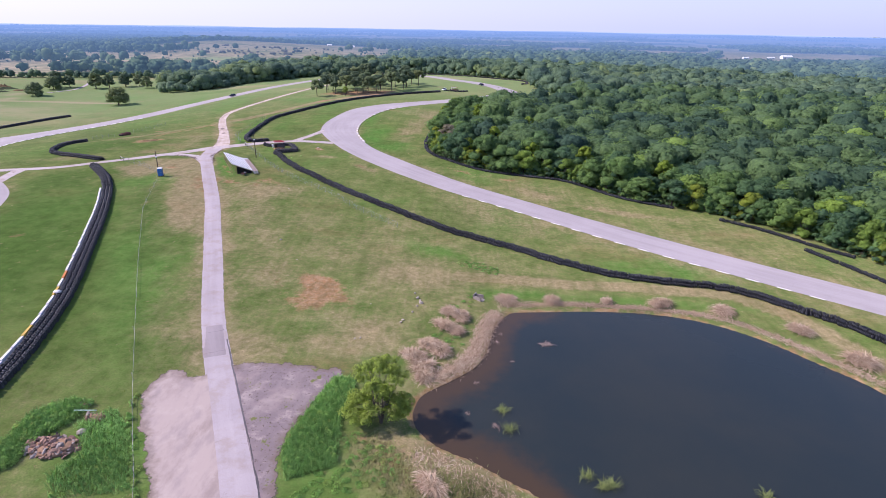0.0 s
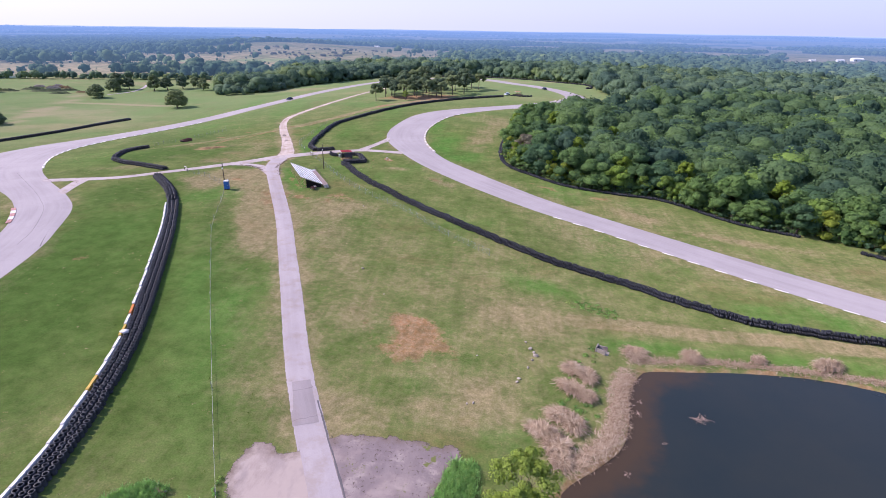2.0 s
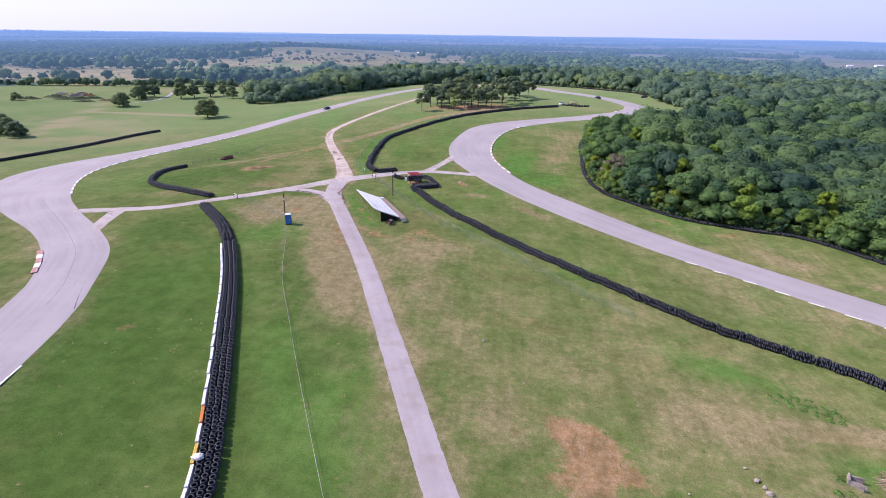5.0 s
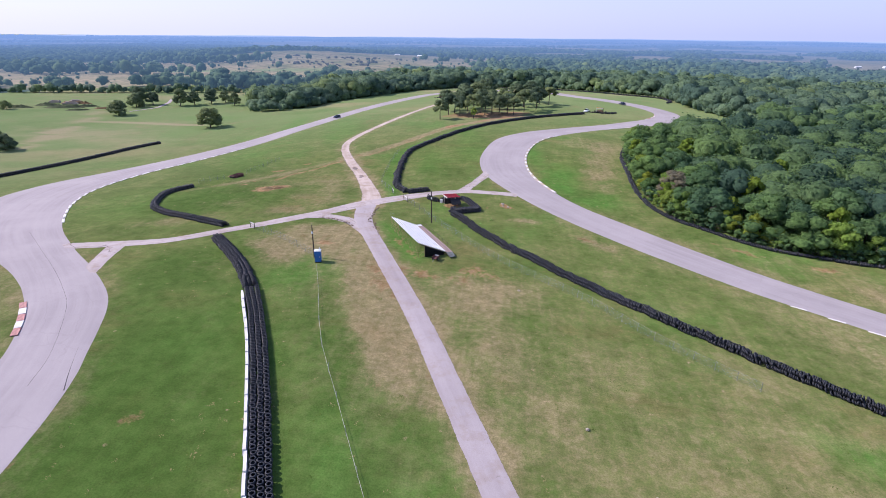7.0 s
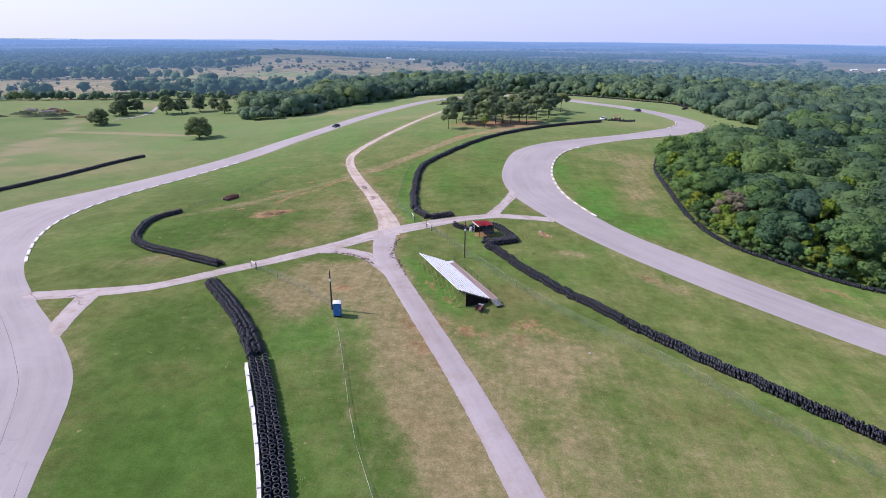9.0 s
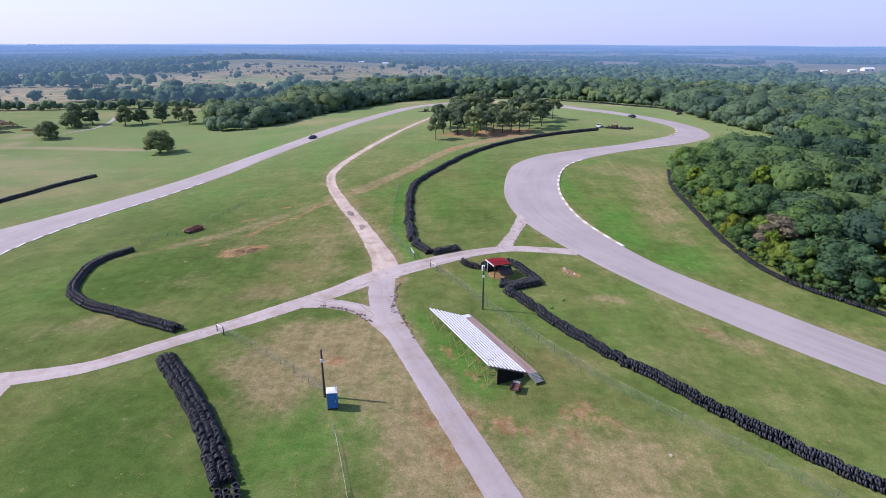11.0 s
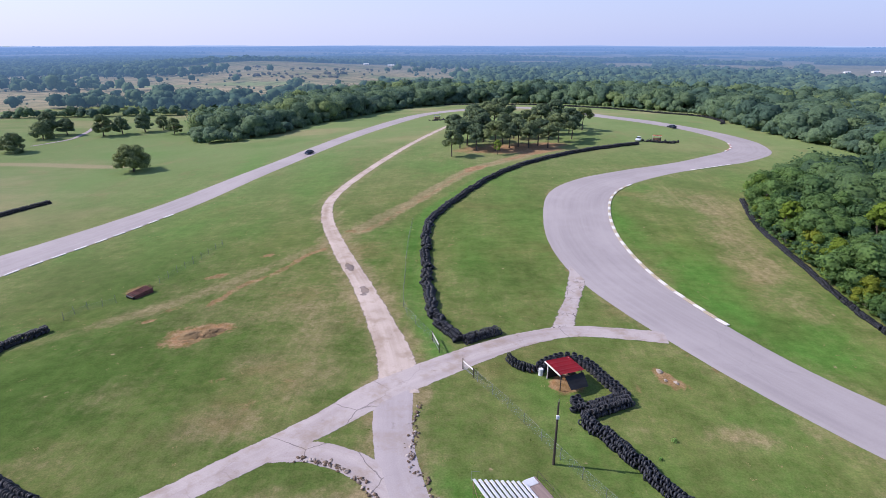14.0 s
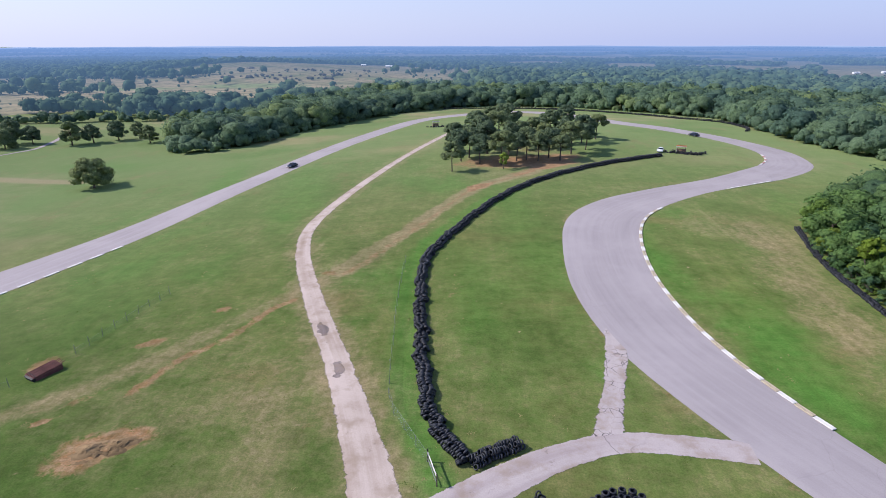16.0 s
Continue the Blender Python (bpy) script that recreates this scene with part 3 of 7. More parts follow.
gx, gy = steps(-170, 95, 1.1, -4900, 4900), steps(30, 330, 1.1, -1500, 4950, 1.06)
GX, GY = np.meshgrid(gx, gy)
GZ = land(GX, GY)
GZ = GZ - 4.0 * smooth01(440, 520, np.hypot(GX + 60, GY - 150)) * (GY > 150 + 0.45 * np.abs(GX + 60))   # the backdrop lies over it there


def blob(x, y, rx, ry, turn=0.0):
    """A soft ragged patch of about 1 in its middle and 0 outside."""
    c, s = math.cos(radians(turn)), math.sin(radians(turn))
    dx, dy = GX - x, GY - y
    u, v = (dx * c + dy * s) / rx, (-dx * s + dy * c) / ry
    d = np.sqrt(u * u + v * v) + 0.22 * wobble(GX, GY, 0.55, x) + 0.12 * wobble(GX, GY, 1.7, y)
    return 1 - smooth01(0.15, 1.45, d)


def along(points, width, soft=1.0):
    d = path_distance(GX, GY, spline(points, 3.0)[:, :2])
    d = d + 0.25 * width * wobble(GX, GY, 0.8, points[0][0])
    return 1 - smooth01(width * 0.5, width * 0.5 + soft, d)


dry = np.full(GX.shape, 0.20)
bare = np.zeros(GX.shape)
lush = np.zeros(GX.shape)
DRY_SOUTH = [(-4, 49, 7, 4, -30, 0.9), (3, 44, 6, 4, -35, 0.8), (-13, 74, 9, 7, 0, 0.4), (-6, 96, 10, 6, -20, 0.35), (-30, 70, 9, 4, 0, 0.3), (-45, 76, 5, 16, 24, 0.3), (-34, 92, 5, 8, 20, 0.3), (-60, 106, 4, 30, 24, 0.15), (-22, 108, 34, 24, -30, 0.1), (-63, 120, 3.4, 13, 26, 0.45), (-45, 120, 4, 18, 24, 0.25), (10, 130, 18, 5, -38, 0.3), (-66, 133, 5, 22, 26, 0.9), (42, 138, 12, 2, -20, 0.6), (-50, 139, 9, 7, 0, 0.5), (-69, 141, 3.5, 9, 26, 0.5), (22, 150, 9, 3, -30, 0.5), (30, 150, 40, 7, -32, 0.2)]
DRY_LANES = [(-84, 156, 12, 9, 30, 1.4), (-68.5, 157.5, 1.8, 8, 28, 0.1), (-120, 164, 9, 4, 30, 0.4), (-28, 166, 6, 2.2, -40, 0.6), (-98, 174, 5, 4, 0, 0.5), (-42, 177, 4, 2, 0, 0.6), (-90, 184, 4, 5, 0, 0.3), (-98, 187, 5, 3, 20, 0.3), (-93, 196, 4.0, 11, 15, 0.25), (-110, 205, 20, 14, 30, 0.22), (-17, 232, 6, 26, -4, 0.45), (-12, 262, 7, 14, 10, 0.4), (-95, 250, 8, 20, 10, 0.2), (-24, 268, 10, 6, 0, 0.25), (-62, 320, 26, 18, 0, 0.25)]
DRY_MIDDLE = [(-225, 330, 40, 14, 0, 0.35), (-245, 298, 34, 16, 20, 0.6), (-215, 285, 30, 12, 10, 0.4), (-232, 412, 30, 12, 0, 0.3), (-330, 420, 90, 10, 0, 0.2)]
for x, y, rx, ry, turn, v in DRY_SOUTH + DRY_LANES + DRY_MIDDLE:
    dry += v * blob(x, y, rx, ry, turn)
BARE_SOUTH = [(-5, 48.5, 4, 2.4, -30, 0.55), (-9.5, 52, 2, 1.5, 0, 0.6), (4, 43, 4, 2, -35, 0.5), (-45, 48, 4, 3, 0, 0.6), (-22.6, 86.3, 6.2, 6.8, -20, 1.0), (-86, 87, 1.2, 1.0, 0, 0.6), (-31.5, 90, 1.4, 5.5, 20, 0.5), (-25, 91.5, 4.5, 2.4, -30, 1.1), (-104, 98, 2.5, 2, 0, 0.4), (-86.5, 100.5, 2.0, 1.6, 20, 0.7), (-26.6, 125, 3.5, 1.6, -30, 0.4), (-41.5, 128, 3, 2, 20, 0.35), (40, 139, 9, 0.8, -20, 0.6), (-67, 140, 3.5, 9, 26, 0.4), (-54.0, 142.4, 3.4, 2.2, -20, 0.6), (-59.5, 143.7, 3.4, 2.2, -20, 0.6), (-63.1, 144.1, 3.4, 2.2, -20, 0.6)]
BARE_LANES = [(-47.5, 144.2, 3.4, 2.2, -20, 0.6), (-53.1, 146.3, 3.4, 2.2, -20, 0.6), (-50.3, 148.0, 3.4, 2.2, -20, 0.6), (-82, 154.5, 2.2, 1.2, 0, 0.6), (-84, 156.5, 9, 6, 30, 0.16), (15.8, 162, 4.5, 2, -20, 0.8), (-29.6, 167.4, 3.5, 1.4, -40, 0.6), (2, 168.5, 8, 1.8, -35, 0.75), (-96, 178, 2, 1.5, 0, 0.5), (-102.4, 182.5, 1.8, 0.8, 30, 0.6), (-93.0, 182.9, 1.8, 0.8, 30, 0.6), (-51, 184, 2.6, 1.2, -40, 0.5), (-59.6, 184.4, 2.2, 2.0, 0, 1.0), (-60.3, 185, 1.9, 2.2, 0, 0.85)]
BARE_MIDDLE = [(-47.2, 187.2, 3.4, 1.5, -60, 1.25), (-111.3, 191.6, 3.2, 2.3, 20, 0.85), (-109.3, 194.3, 3.2, 2.3, 20, 0.85), (-111.8, 195.2, 3.2, 2.3, 20, 0.85), (-107.4, 196.3, 3.2, 2.3, 20, 0.85), (-90.0, 197.6, 1.8, 0.8, 30, 0.6), (-120.0, 197.9, 1.8, 0.8, 30, 0.6), (-119.1, 198.7, 1.8, 0.8, 30, 0.6), (-121.7, 200.3, 2.6, 0.9, 30, 0.5), (-117, 203.6, 3.6, 1.0, 40, 0.6), (-128.8, 211, 3.6, 2.4, 60, 0.9), (-117, 216, 6, 2, 20, 0.5), (-117.1, 216.3, 1.8, 0.8, 30, 0.6), (-111.5, 226.5, 2.4, 1.4, 30, 0.9), (-71.2, 163.2, 1.0, 2.2, 29, 0.5), (-68, 158.2, 1.0, 4.2, 29, 0.75), (-64.2, 152.2, 1.0, 3.2, 29, 0.7)]
BARE_NORTH = [(-75.6, 232, 2.6, 1.3, 60, 0.55), (-101, 240, 5, 1, 20, 0.4), (-71, 297, 5, 2.4, 35, 0.7), (-71.3, 299.4, 4, 2, 40, 0.9), (-60, 312, 5, 2, 40, 0.7), (-51, 319, 7, 2.6, 30, 1.1), (-58, 324, 18, 6, 5, 0.7), (-60, 328, 20, 9, 0, 1.1), (-45, 333, 11, 5, 20, 0.8), (-52, 345, 20, 10, 0, 0.6), (-316, 387, 9, 4, 10, 1.0), (-287, 364, 9, 3, 10, 0.9), (-328, 379, 7, 4, 0, 0.8), (-306, 352, 8, 2, 0, 0.6)]
for x, y, rx, ry, turn, v in BARE_SOUTH + BARE_LANES + BARE_MIDDLE + BARE_NORTH:
    bare += v * blob(x, y, rx, ry, turn)
LUSH_SOUTH = [(-14, 46, 6, 10, 0, 0.7), (-36, 47, 8, 6, 0, 0.6), (-10, 70, 5, 6, 0, 0.1), (-55, 85, 7, 35, 25, 0.5), (35, 90, 20, 2, -5, 0.6), (10, 91, 8, 2.5, 0, 0.8), (-88, 100, 16, 42, 20, 0.5), (-3, 108, 9, 3, -25, 0.8), (-68, 160, 4, 13, 28, 1.0), (-130, 180, 26, 16, 30, 0.35), (-62, 184, 5, 5, 0, 0.5), (-32, 214, 6, 22, -6, 1.0), (-24, 196, 8, 9, -30, 0.9), (-70, 230, 6, 26, 8, 0.4), (-39, 250, 4, 22, 4, 0.8)]
LUSH_LANES = [(-140, 250, 10, 40, 15, 0.3), (-60, 260, 7, 40, 6, 0.5), (-120, 300, 9, 40, 15, 0.5), (-150, 320, 8, 40, 15, 0.6), (-210, 350, 26, 12, 0, 0.6)]
for x, y, rx, ry, turn, v in LUSH_SOUTH + LUSH_LANES:
    lush += v * blob(x, y, rx, ry, turn)
    dry -= 0.22 * v * blob(x, y, rx, ry, turn)
# patches of darker green in the grass west of the lane
rank = np.zeros(GX.shape)
for x, y, rx, ry, turn in [(-90, 104, 15, 36, 20), (-84, 72, 18, 28, 10), (-116, 186, 20, 15, 35), (-128, 212, 18, 22, 20), (-70, 120, 4, 24, 26), (-103, 140, 9, 10, 30), (-76, 108, 4, 34, 25), (-60, 74, 4, 26, 22), (-92, 148, 6, 9, 40), (-122, 178, 12, 8, 40)]:
    rank += 0.8 * blob(x, y, rx, ry, turn)
dry += 0.9 * along([(2, 97.5), (21.7, 96.4), (37.6, 95.6), (50.7, 93.6), (57.9, 87.6), (61.5, 81), (64.8, 70), (68, 58)], 2.0, 1.2)
bare += 0.3 * along([(14, 96.6), (37.6, 95.6), (50.7, 93.6), (57.9, 87.6), (61.5, 81), (64.8, 70)], 1.7, 1.0)
dry += 0.32 * along([(-135, 190), (-118, 206), (-108, 222), (-99, 236), (-92, 247), (-85, 266), (-72, 296), (-52, 317)], 1.3, 1.8)
bare += 0.62 * along([(-98.5, 241.5), (-95.5, 240), (-92.1, 246.8), (-89, 254.9), (-84.5, 265.3), (-79.9, 277.4), (-72, 296), (-55, 314)], 0.9, 1.0)
bare += 0.6 * along([(-113, 204), (-110.8, 209.5), (-109.7, 212.8), (-106, 217.4), (-103.7, 226.2), (-101, 230)], 0.8, 0.9)
dry += 0.8 * along([(-96, 242), (-85, 267), (-72, 296), (-55, 314)], 2.4, 1.6)
bare += 0.3 * along([(-109.9, 197.5), (-112.0, 202.9), (-111.5, 210.9), (-108.2, 216.0), (-105.0, 223.2), (-100.8, 229.8)], 0.7, 0.8)
bare += 0.25 * along([(-84, 158), (-79, 148), (-73, 137), (-68, 127), (-62, 114)], 6.5, 5.0)
dry += 0.12 * along([(-31.7, 42.6), (-39.4, 56.7), (-56.8, 89.7), (-71.6, 119.6), (-77.3, 136), (-80.5, 144)], 0.5, 0.9)
lush += 0.9 * along([(-75, 190), (-79.5, 204), (-81.6, 217), (-83.2, 235), (-83, 248), (-79, 262), (-68.5, 287)], 2.2, 1.6)
dry += 0.7 * along([(-246, 262), (-254, 282), (-262, 306), (-276, 344), (-286, 360)], 4.5, 3.0)
dry += 0.6 * along([(-265, 329), (-237, 331), (-204, 327)], 2.5, 2.5)
for rows in (LANE, TRAIL):
    dry += 0.35 * along(rows, 4.6, 2.2)
bare += 0.3 * along(LANE, 3.8, 0.8)
dry += 0.15 * smooth01(155, 115, GY) * smooth01(-2, 6, GX + 0.497 * GY)
d_track = path_distance(GX, GY, TRACK_MID[::4])
dry += 0.25 * (1 - smooth01(6, 10, d_track))
d_edge_l = path_distance(GX, GY, track_line[::3, :2])
bare += 0.42 * (1 - smooth01(0.2, 1.5, d_edge_l + 0.4 * wobble(GX, GY, 0.5, 4)))
d_pond = path_distance(GX, GY, np.vstack([pond_line, pond_line[:1]]))
bare += 0.38 * (1 - smooth01(0.1, 1.5, d_pond + 0.5 * wobble(GX, GY, 0.9, 3)))
bare[inside(GX, GY, pond_line)] = 0.8
# "far" blends distant grass into the field tones that carry painted haze
r_far = np.hypot(GX + 45, GY - 165)
ny, nx = GX.shape
ii = np.arange((ny - 1) * (nx - 1))
ga = (ii // (nx - 1)) * nx + ii % (nx - 1)
me = fast_mesh("ground", np.dstack([GX, GY, GZ]).reshape(-1, 3), np.stack([ga, ga + 1, ga + nx + 1, ga + nx], 1), M_GROUND, True)
for key, val in (("dry", dry), ("bare", bare), ("lush", lush), ("rank", np.clip(rank, 0, 0.85)), ("far", smooth01(60, 240, r_far) * smooth01(110, 220, GY))):
    float_attr(me, key, np.clip(val, -0.5, 1.5).ravel())
tagged(new("ground", me), "mown green and straw coloured grassland with bare red soil", "ground", kind="structure")

ribbon("road_race_track", track_line[:, :2], track_line[:, 2:], M_TRACK, 0.07, "pale bleached asphalt of a winding race track", "road", 8, 0.05)
way("road_access_lane", LANE, M_ROAD, 0.055, "narrow cracked grey asphalt access lane through grass", "road", 0.05, 6, 0.2)
way("road_cross_lane", CROSS, M_CROSS, 0.063, "narrow worn asphalt lane linking both track sides", "road", 0.05, 6, 0.22)
way("road_lane_patch", [(-36.4, 74, 3.2), (-34.6, 70, 3.4), (-32.9, 66.2, 3.5)], M_PATCH, 0.068, "darker asphalt repair patch on the lane", "road", 0.05)
way("road_edge_gap", [(-33.1, 70.6, 0.22), (-27.6, 60.0, 0.26), (-22.6, 50.4, 0.22), (-18.4, 42.0, 0.2), (-15.6, 36.0, 0.2)], M_SEAM, 0.072, "dark crumbling gap along the lane beside the yard", "road seam", 0.12, 2)
way("road_branch_lane", BRANCH, M_CROSS, 0.047, "short curved asphalt branch beside a grass triangle", "road", 0.05, 6, 0.22)
way("road_spur_east", SPUR, M_SPUR, 0.05, "short cracked asphalt spur joining the track", "road", 0.05, 6, 0.3)
way("road_spur_west", SPUR_WEST, M_CROSS, 0.05, "short cracked asphalt spur joining the bend", "road", 0.05, 6, 0.25)
way("road_meadow_path", [(-268.3, 364.1, 0.8), (-265, 372.8, 1.0), (-262.4, 381.9, 1.2), (-265, 394.2, 1.5), (-267.9, 404, 1.7), (-274.2, 418.2, 1.5)], M_ROAD, 0.12, "pale worn path across the far meadow", "path", 0.05, 6, 0.4)
way("road_gravel_trail", TRAIL, M_TRAIL, 0.04, "pale rutted gravel trail across the grass", "path", 0.05, 6, 0.55)
way("road_seam", [(-146.0, 154.0, 0.22), (-134.5, 143.9, 0.22), (-123.3, 134.1, 0.22), (-115.4, 126.5, 0.22), (-112.1, 122.8, 0.22), (-108.2, 116.9, 0.22), (-104.3, 110.0, 0.22), (-102.1, 104.0, 0.22)], M_SEAM, 0.079, "dark tar seam between two layers of track asphalt", "road seam", 0.04, 2)
way("road_seam", [(-102.1, 112.4, 0.16), (-99.5, 107.5, 0.16), (-97.4, 103.9, 0.16)], M_SEAM, 0.079, "short dark tar seam in the track asphalt", "road seam", 0.03, 2)
for hole in ([(-94.6, 222.0, 0.7), (-93.6, 219.8, 1.2), (-92.9, 218.0, 0.8)], [(-89.5, 211.2, 0.8), (-88.9, 209.4, 1.1), (-88.4, 207.6, 0.9)]):
    way("road_pothole", hole, M_HOLE, 0.056, "dark broken patch in the gravel trail", "pothole", 0.4, 6, 0.5)
# broken concrete yard beside the lane
pl = spline(PAD, 0.8)
pl = pl + np.stack([0.25 * wobble(pl[:, 0], pl[:, 1], 1.5, 1), 0.3 * wobble(pl[:, 1], pl[:, 0], 1.3, 2)], 1)
bm = fresh()
f = bm.faces.new([bm.verts.new((x, y, 0)) for x, y in pl])
bmesh.ops.triangulate(bm, faces=[f])
for _ in range(5):
    bmesh.ops.subdivide_edges(bm, edges=[e for e in bm.edges if e.calc_length() > 1.3], cuts=1)
    bmesh.ops.triangulate(bm, faces=bm.faces[:])
for v in bm.verts:
    v.co.z = land_at(v.co.x, v.co.y) + 0.035
me = bm_mesh("pavement_yard", bm, M_PAD)
co = np.array([v.co[:] for v in me.vertices])
float_attr(me, "edge", path_distance(co[:, 0], co[:, 1], np.vstack([pl, pl[:1]])))
tagged(new("pavement_yard", me), "broken stained concrete yard with grassy cracks", "pavement", kind="structure")

# pond
bm = fresh()
wl = pond_line
cx, cy = wl.mean(0)
rings = []
for k in (1.06, 0.93, 0.8, 0.6, 0.3):
    rings.append([bm.verts.new((cx + (x - cx) * k, cy + (y - cy) * k, WATER_Z)) for x, y in wl])
for r0, r1 in zip(rings[:-1], rings[1:]):
    for i in range(len(r0)):
        bm.faces.new((r0[i - 1], r0[i], r1[i], r1[i - 1]))
bm.faces.new(rings[-1])
me = bm_mesh("water_pond", bm, M_WATER)
co = np.array([v.co[:] for v in me.vertices])
dp = path_distance(co[:, 0], co[:, 1], np.vstack([wl, wl[:1]]))
west = 1 - smooth01(6, 22, co[:, 0])
float_attr(me, "shallow", (1 - smooth01(0.5, 3.0 + 6 * west, dp)))
tagged(new("water_pond", me), "dark still pond water with brown shallows", "pond", kind="structure")


# ---- kerbs and painted edges ----
def edge_strip(edge, a, b):
    """The stretch of an edge line between two places on it."""
    i = int(np.argmin(np.hypot(*(edge - np.array(a)).T)))
    j = int(np.argmin(np.hypot(*(edge - np.array(b)).T)))
    return edge[i:j + 1] if i <= j else edge[j:i + 1][::-1]


def resample(line, step):
    s = np.concatenate([[0], np.cumsum(np.hypot(*np.diff(line, axis=0).T))])
    t = np.arange(0, s[-1], step)
    return np.stack([np.interp(t, s, line[:, 0]), np.interp(t, s, line[:, 1])], 1)


def kerb(line, length, gap, width, height, mats, label, offset=0.0):
    """A row of painted kerb stones along an edge."""
    p = resample(line, length + gap)
    mid = p[len(p) // 2]
    k = thing("kerb", (mid[0], mid[1], land_at(*mid)), label, "kerb", kind="structure")
    shared = {}
    for i in range(len(p) - 1):
        d = p[i + 1] - p[i]
        ang = math.degrees(math.atan2(d[1], d[0]))
        key = i % len(mats)
        if key not in shared:
            bm = fresh()
            box(bm, (length, width, height), (0, 0, 0), (0, 0, 0), min(0.03, height / 3))
            shared[key] = bm_mesh("kerb_stone", bm, mats[key])
        c = (p[i] + p[i + 1]) / 2 + offset * np.array([-d[1], d[0]]) / np.hypot(*d)
        ob = part("kerb_stone", shared[key], mats[key], k)
        ob.matrix_parent_inverse = k.matrix_world.inverted()
        ob.matrix_basis = pose(c[0], c[1], land_at(*c) + 0.07 + height * 0.3, 0, 0, ang)
    return k


L_EDGE, R_EDGE = track_line[:, :2], track_line[:, 2:]
kerb(edge_strip(R_EDGE, (-28, 279.7), (-33.4, 199.3)), 2.3, 0.06, 0.62, 0.14, [M_WHITE, plain("dirty_kerb_paint", (0.50, 0.42, 0.30), 0.8)], "white painted kerb round the inside of the bend", 0.1)
kerb(edge_strip(L_EDGE, (70, 91), (-2, 149)), 2.5, 3.0, 0.34, 0.06, [M_WHITE], "low white painted strip along the straight", 0.12)
kerb(edge_strip(L_EDGE, (-150, 261), (-142, 158.5)), 3.0, 1.9, 0.55, 0.12, [M_WHITE], "white painted kerb blocks along the grass", 0.1)
kerb(edge_strip(R_EDGE, (-119.4, 123.6), (-112.0, 113.0)), 2.2, 0.05, 0.95, 0.14, [M_RED, M_WHITE], "faded red and white kerb at the bend", -0.1)
kerb(edge_strip(L_EDGE, (21.8, 340), (14, 324)), 2.2, 0.3, 0.6, 0.12, [M_WHITE, M_RED], "white and red kerb at the far bend", 0.1)
kerb(edge_strip(R_EDGE, (-6, 296), (12, 306.5)), 2.4, 0.6, 0.45, 0.12, [M_WHITE], "short white kerb on the far straight", 0.0)
kerb(edge_strip(L_EDGE, (-93.9, 90), (-92, 74)), 4.2, 0.1, 0.3, 0.06, [M_WHITE], "thin white edge strip at the bend", 0.1)


# ---- tyres ----
def tyre_shape(segs=9, r_out=0.33, r_in=0.2, width=0.21):
    """Corners and faces of one tyre lying flat, with a rounded tread and open middle."""
    prof = [(r_in, 0.38 * width), (r_out * 0.86, 0.5 * width), (r_out, 0.0), (r_out * 0.86, -0.5 * width), (r_in, -0.38 * width)]
    v, f = [], []
    for i in range(segs):
        a = 2 * math.pi * i / segs
        v += [(r * math.cos(a), r * math.sin(a), z) for r, z in prof]
    k = len(prof)
    for i in range(segs):
        for j in range(k - 1):
            a, b = i * k + j, ((i + 1) % segs) * k + j
            f.append((a, b, b + 1, a + 1))
    return np.array(v), np.array(f)


TYRE_V, TYRE_F = tyre_shape()
ROW_V, ROW_F = tyre_shape(7)
rng = np.random.default_rng(5)


def turned(v, rx, ry, rz):
    m = np.array(Euler((rx, ry, rz)).to_matrix())
    return v @ m.T


def joined(pieces):
    """Many (verts, faces) joined into one pair of arrays."""
    vs, fs, k = [], [], 0
    for v, f in pieces:
        vs.append(v)
        fs.append(f + k)
        k += len(v)
    return np.vstack(vs), np.vstack(fs)


def stack_mesh(seed, high=4):
    r = np.random.default_rng(seed)
    out = []
    for i in range(high):
        v = turned(TYRE_V * r.uniform(1.1, 1.24), r.normal(0, 0.06), r.normal(0, 0.06), r.uniform(0, 6))
        out.append((v + [r.normal(0, 0.03), r.normal(0, 0.03), 0.11 + 0.21 * i], TYRE_F))
    return out


STACKS = [stack_mesh(i) for i in range(6)]
STACK_ME = [fast_mesh("tyre_stack", *joined(s), M_RUBBER, True) for s in STACKS]
TYRE_ME = fast_mesh("tyre", TYRE_V, TYRE_F, M_RUBBER, True)


def offset_line(points, step):
    p = resample(spline(points, 1.0)[:, :2], step)
    d = np.gradient(p, axis=0)
    d /= np.hypot(*d.T)[:, None]
    return p, d, np.stack([-d[:, 1], d[:, 0]], 1)


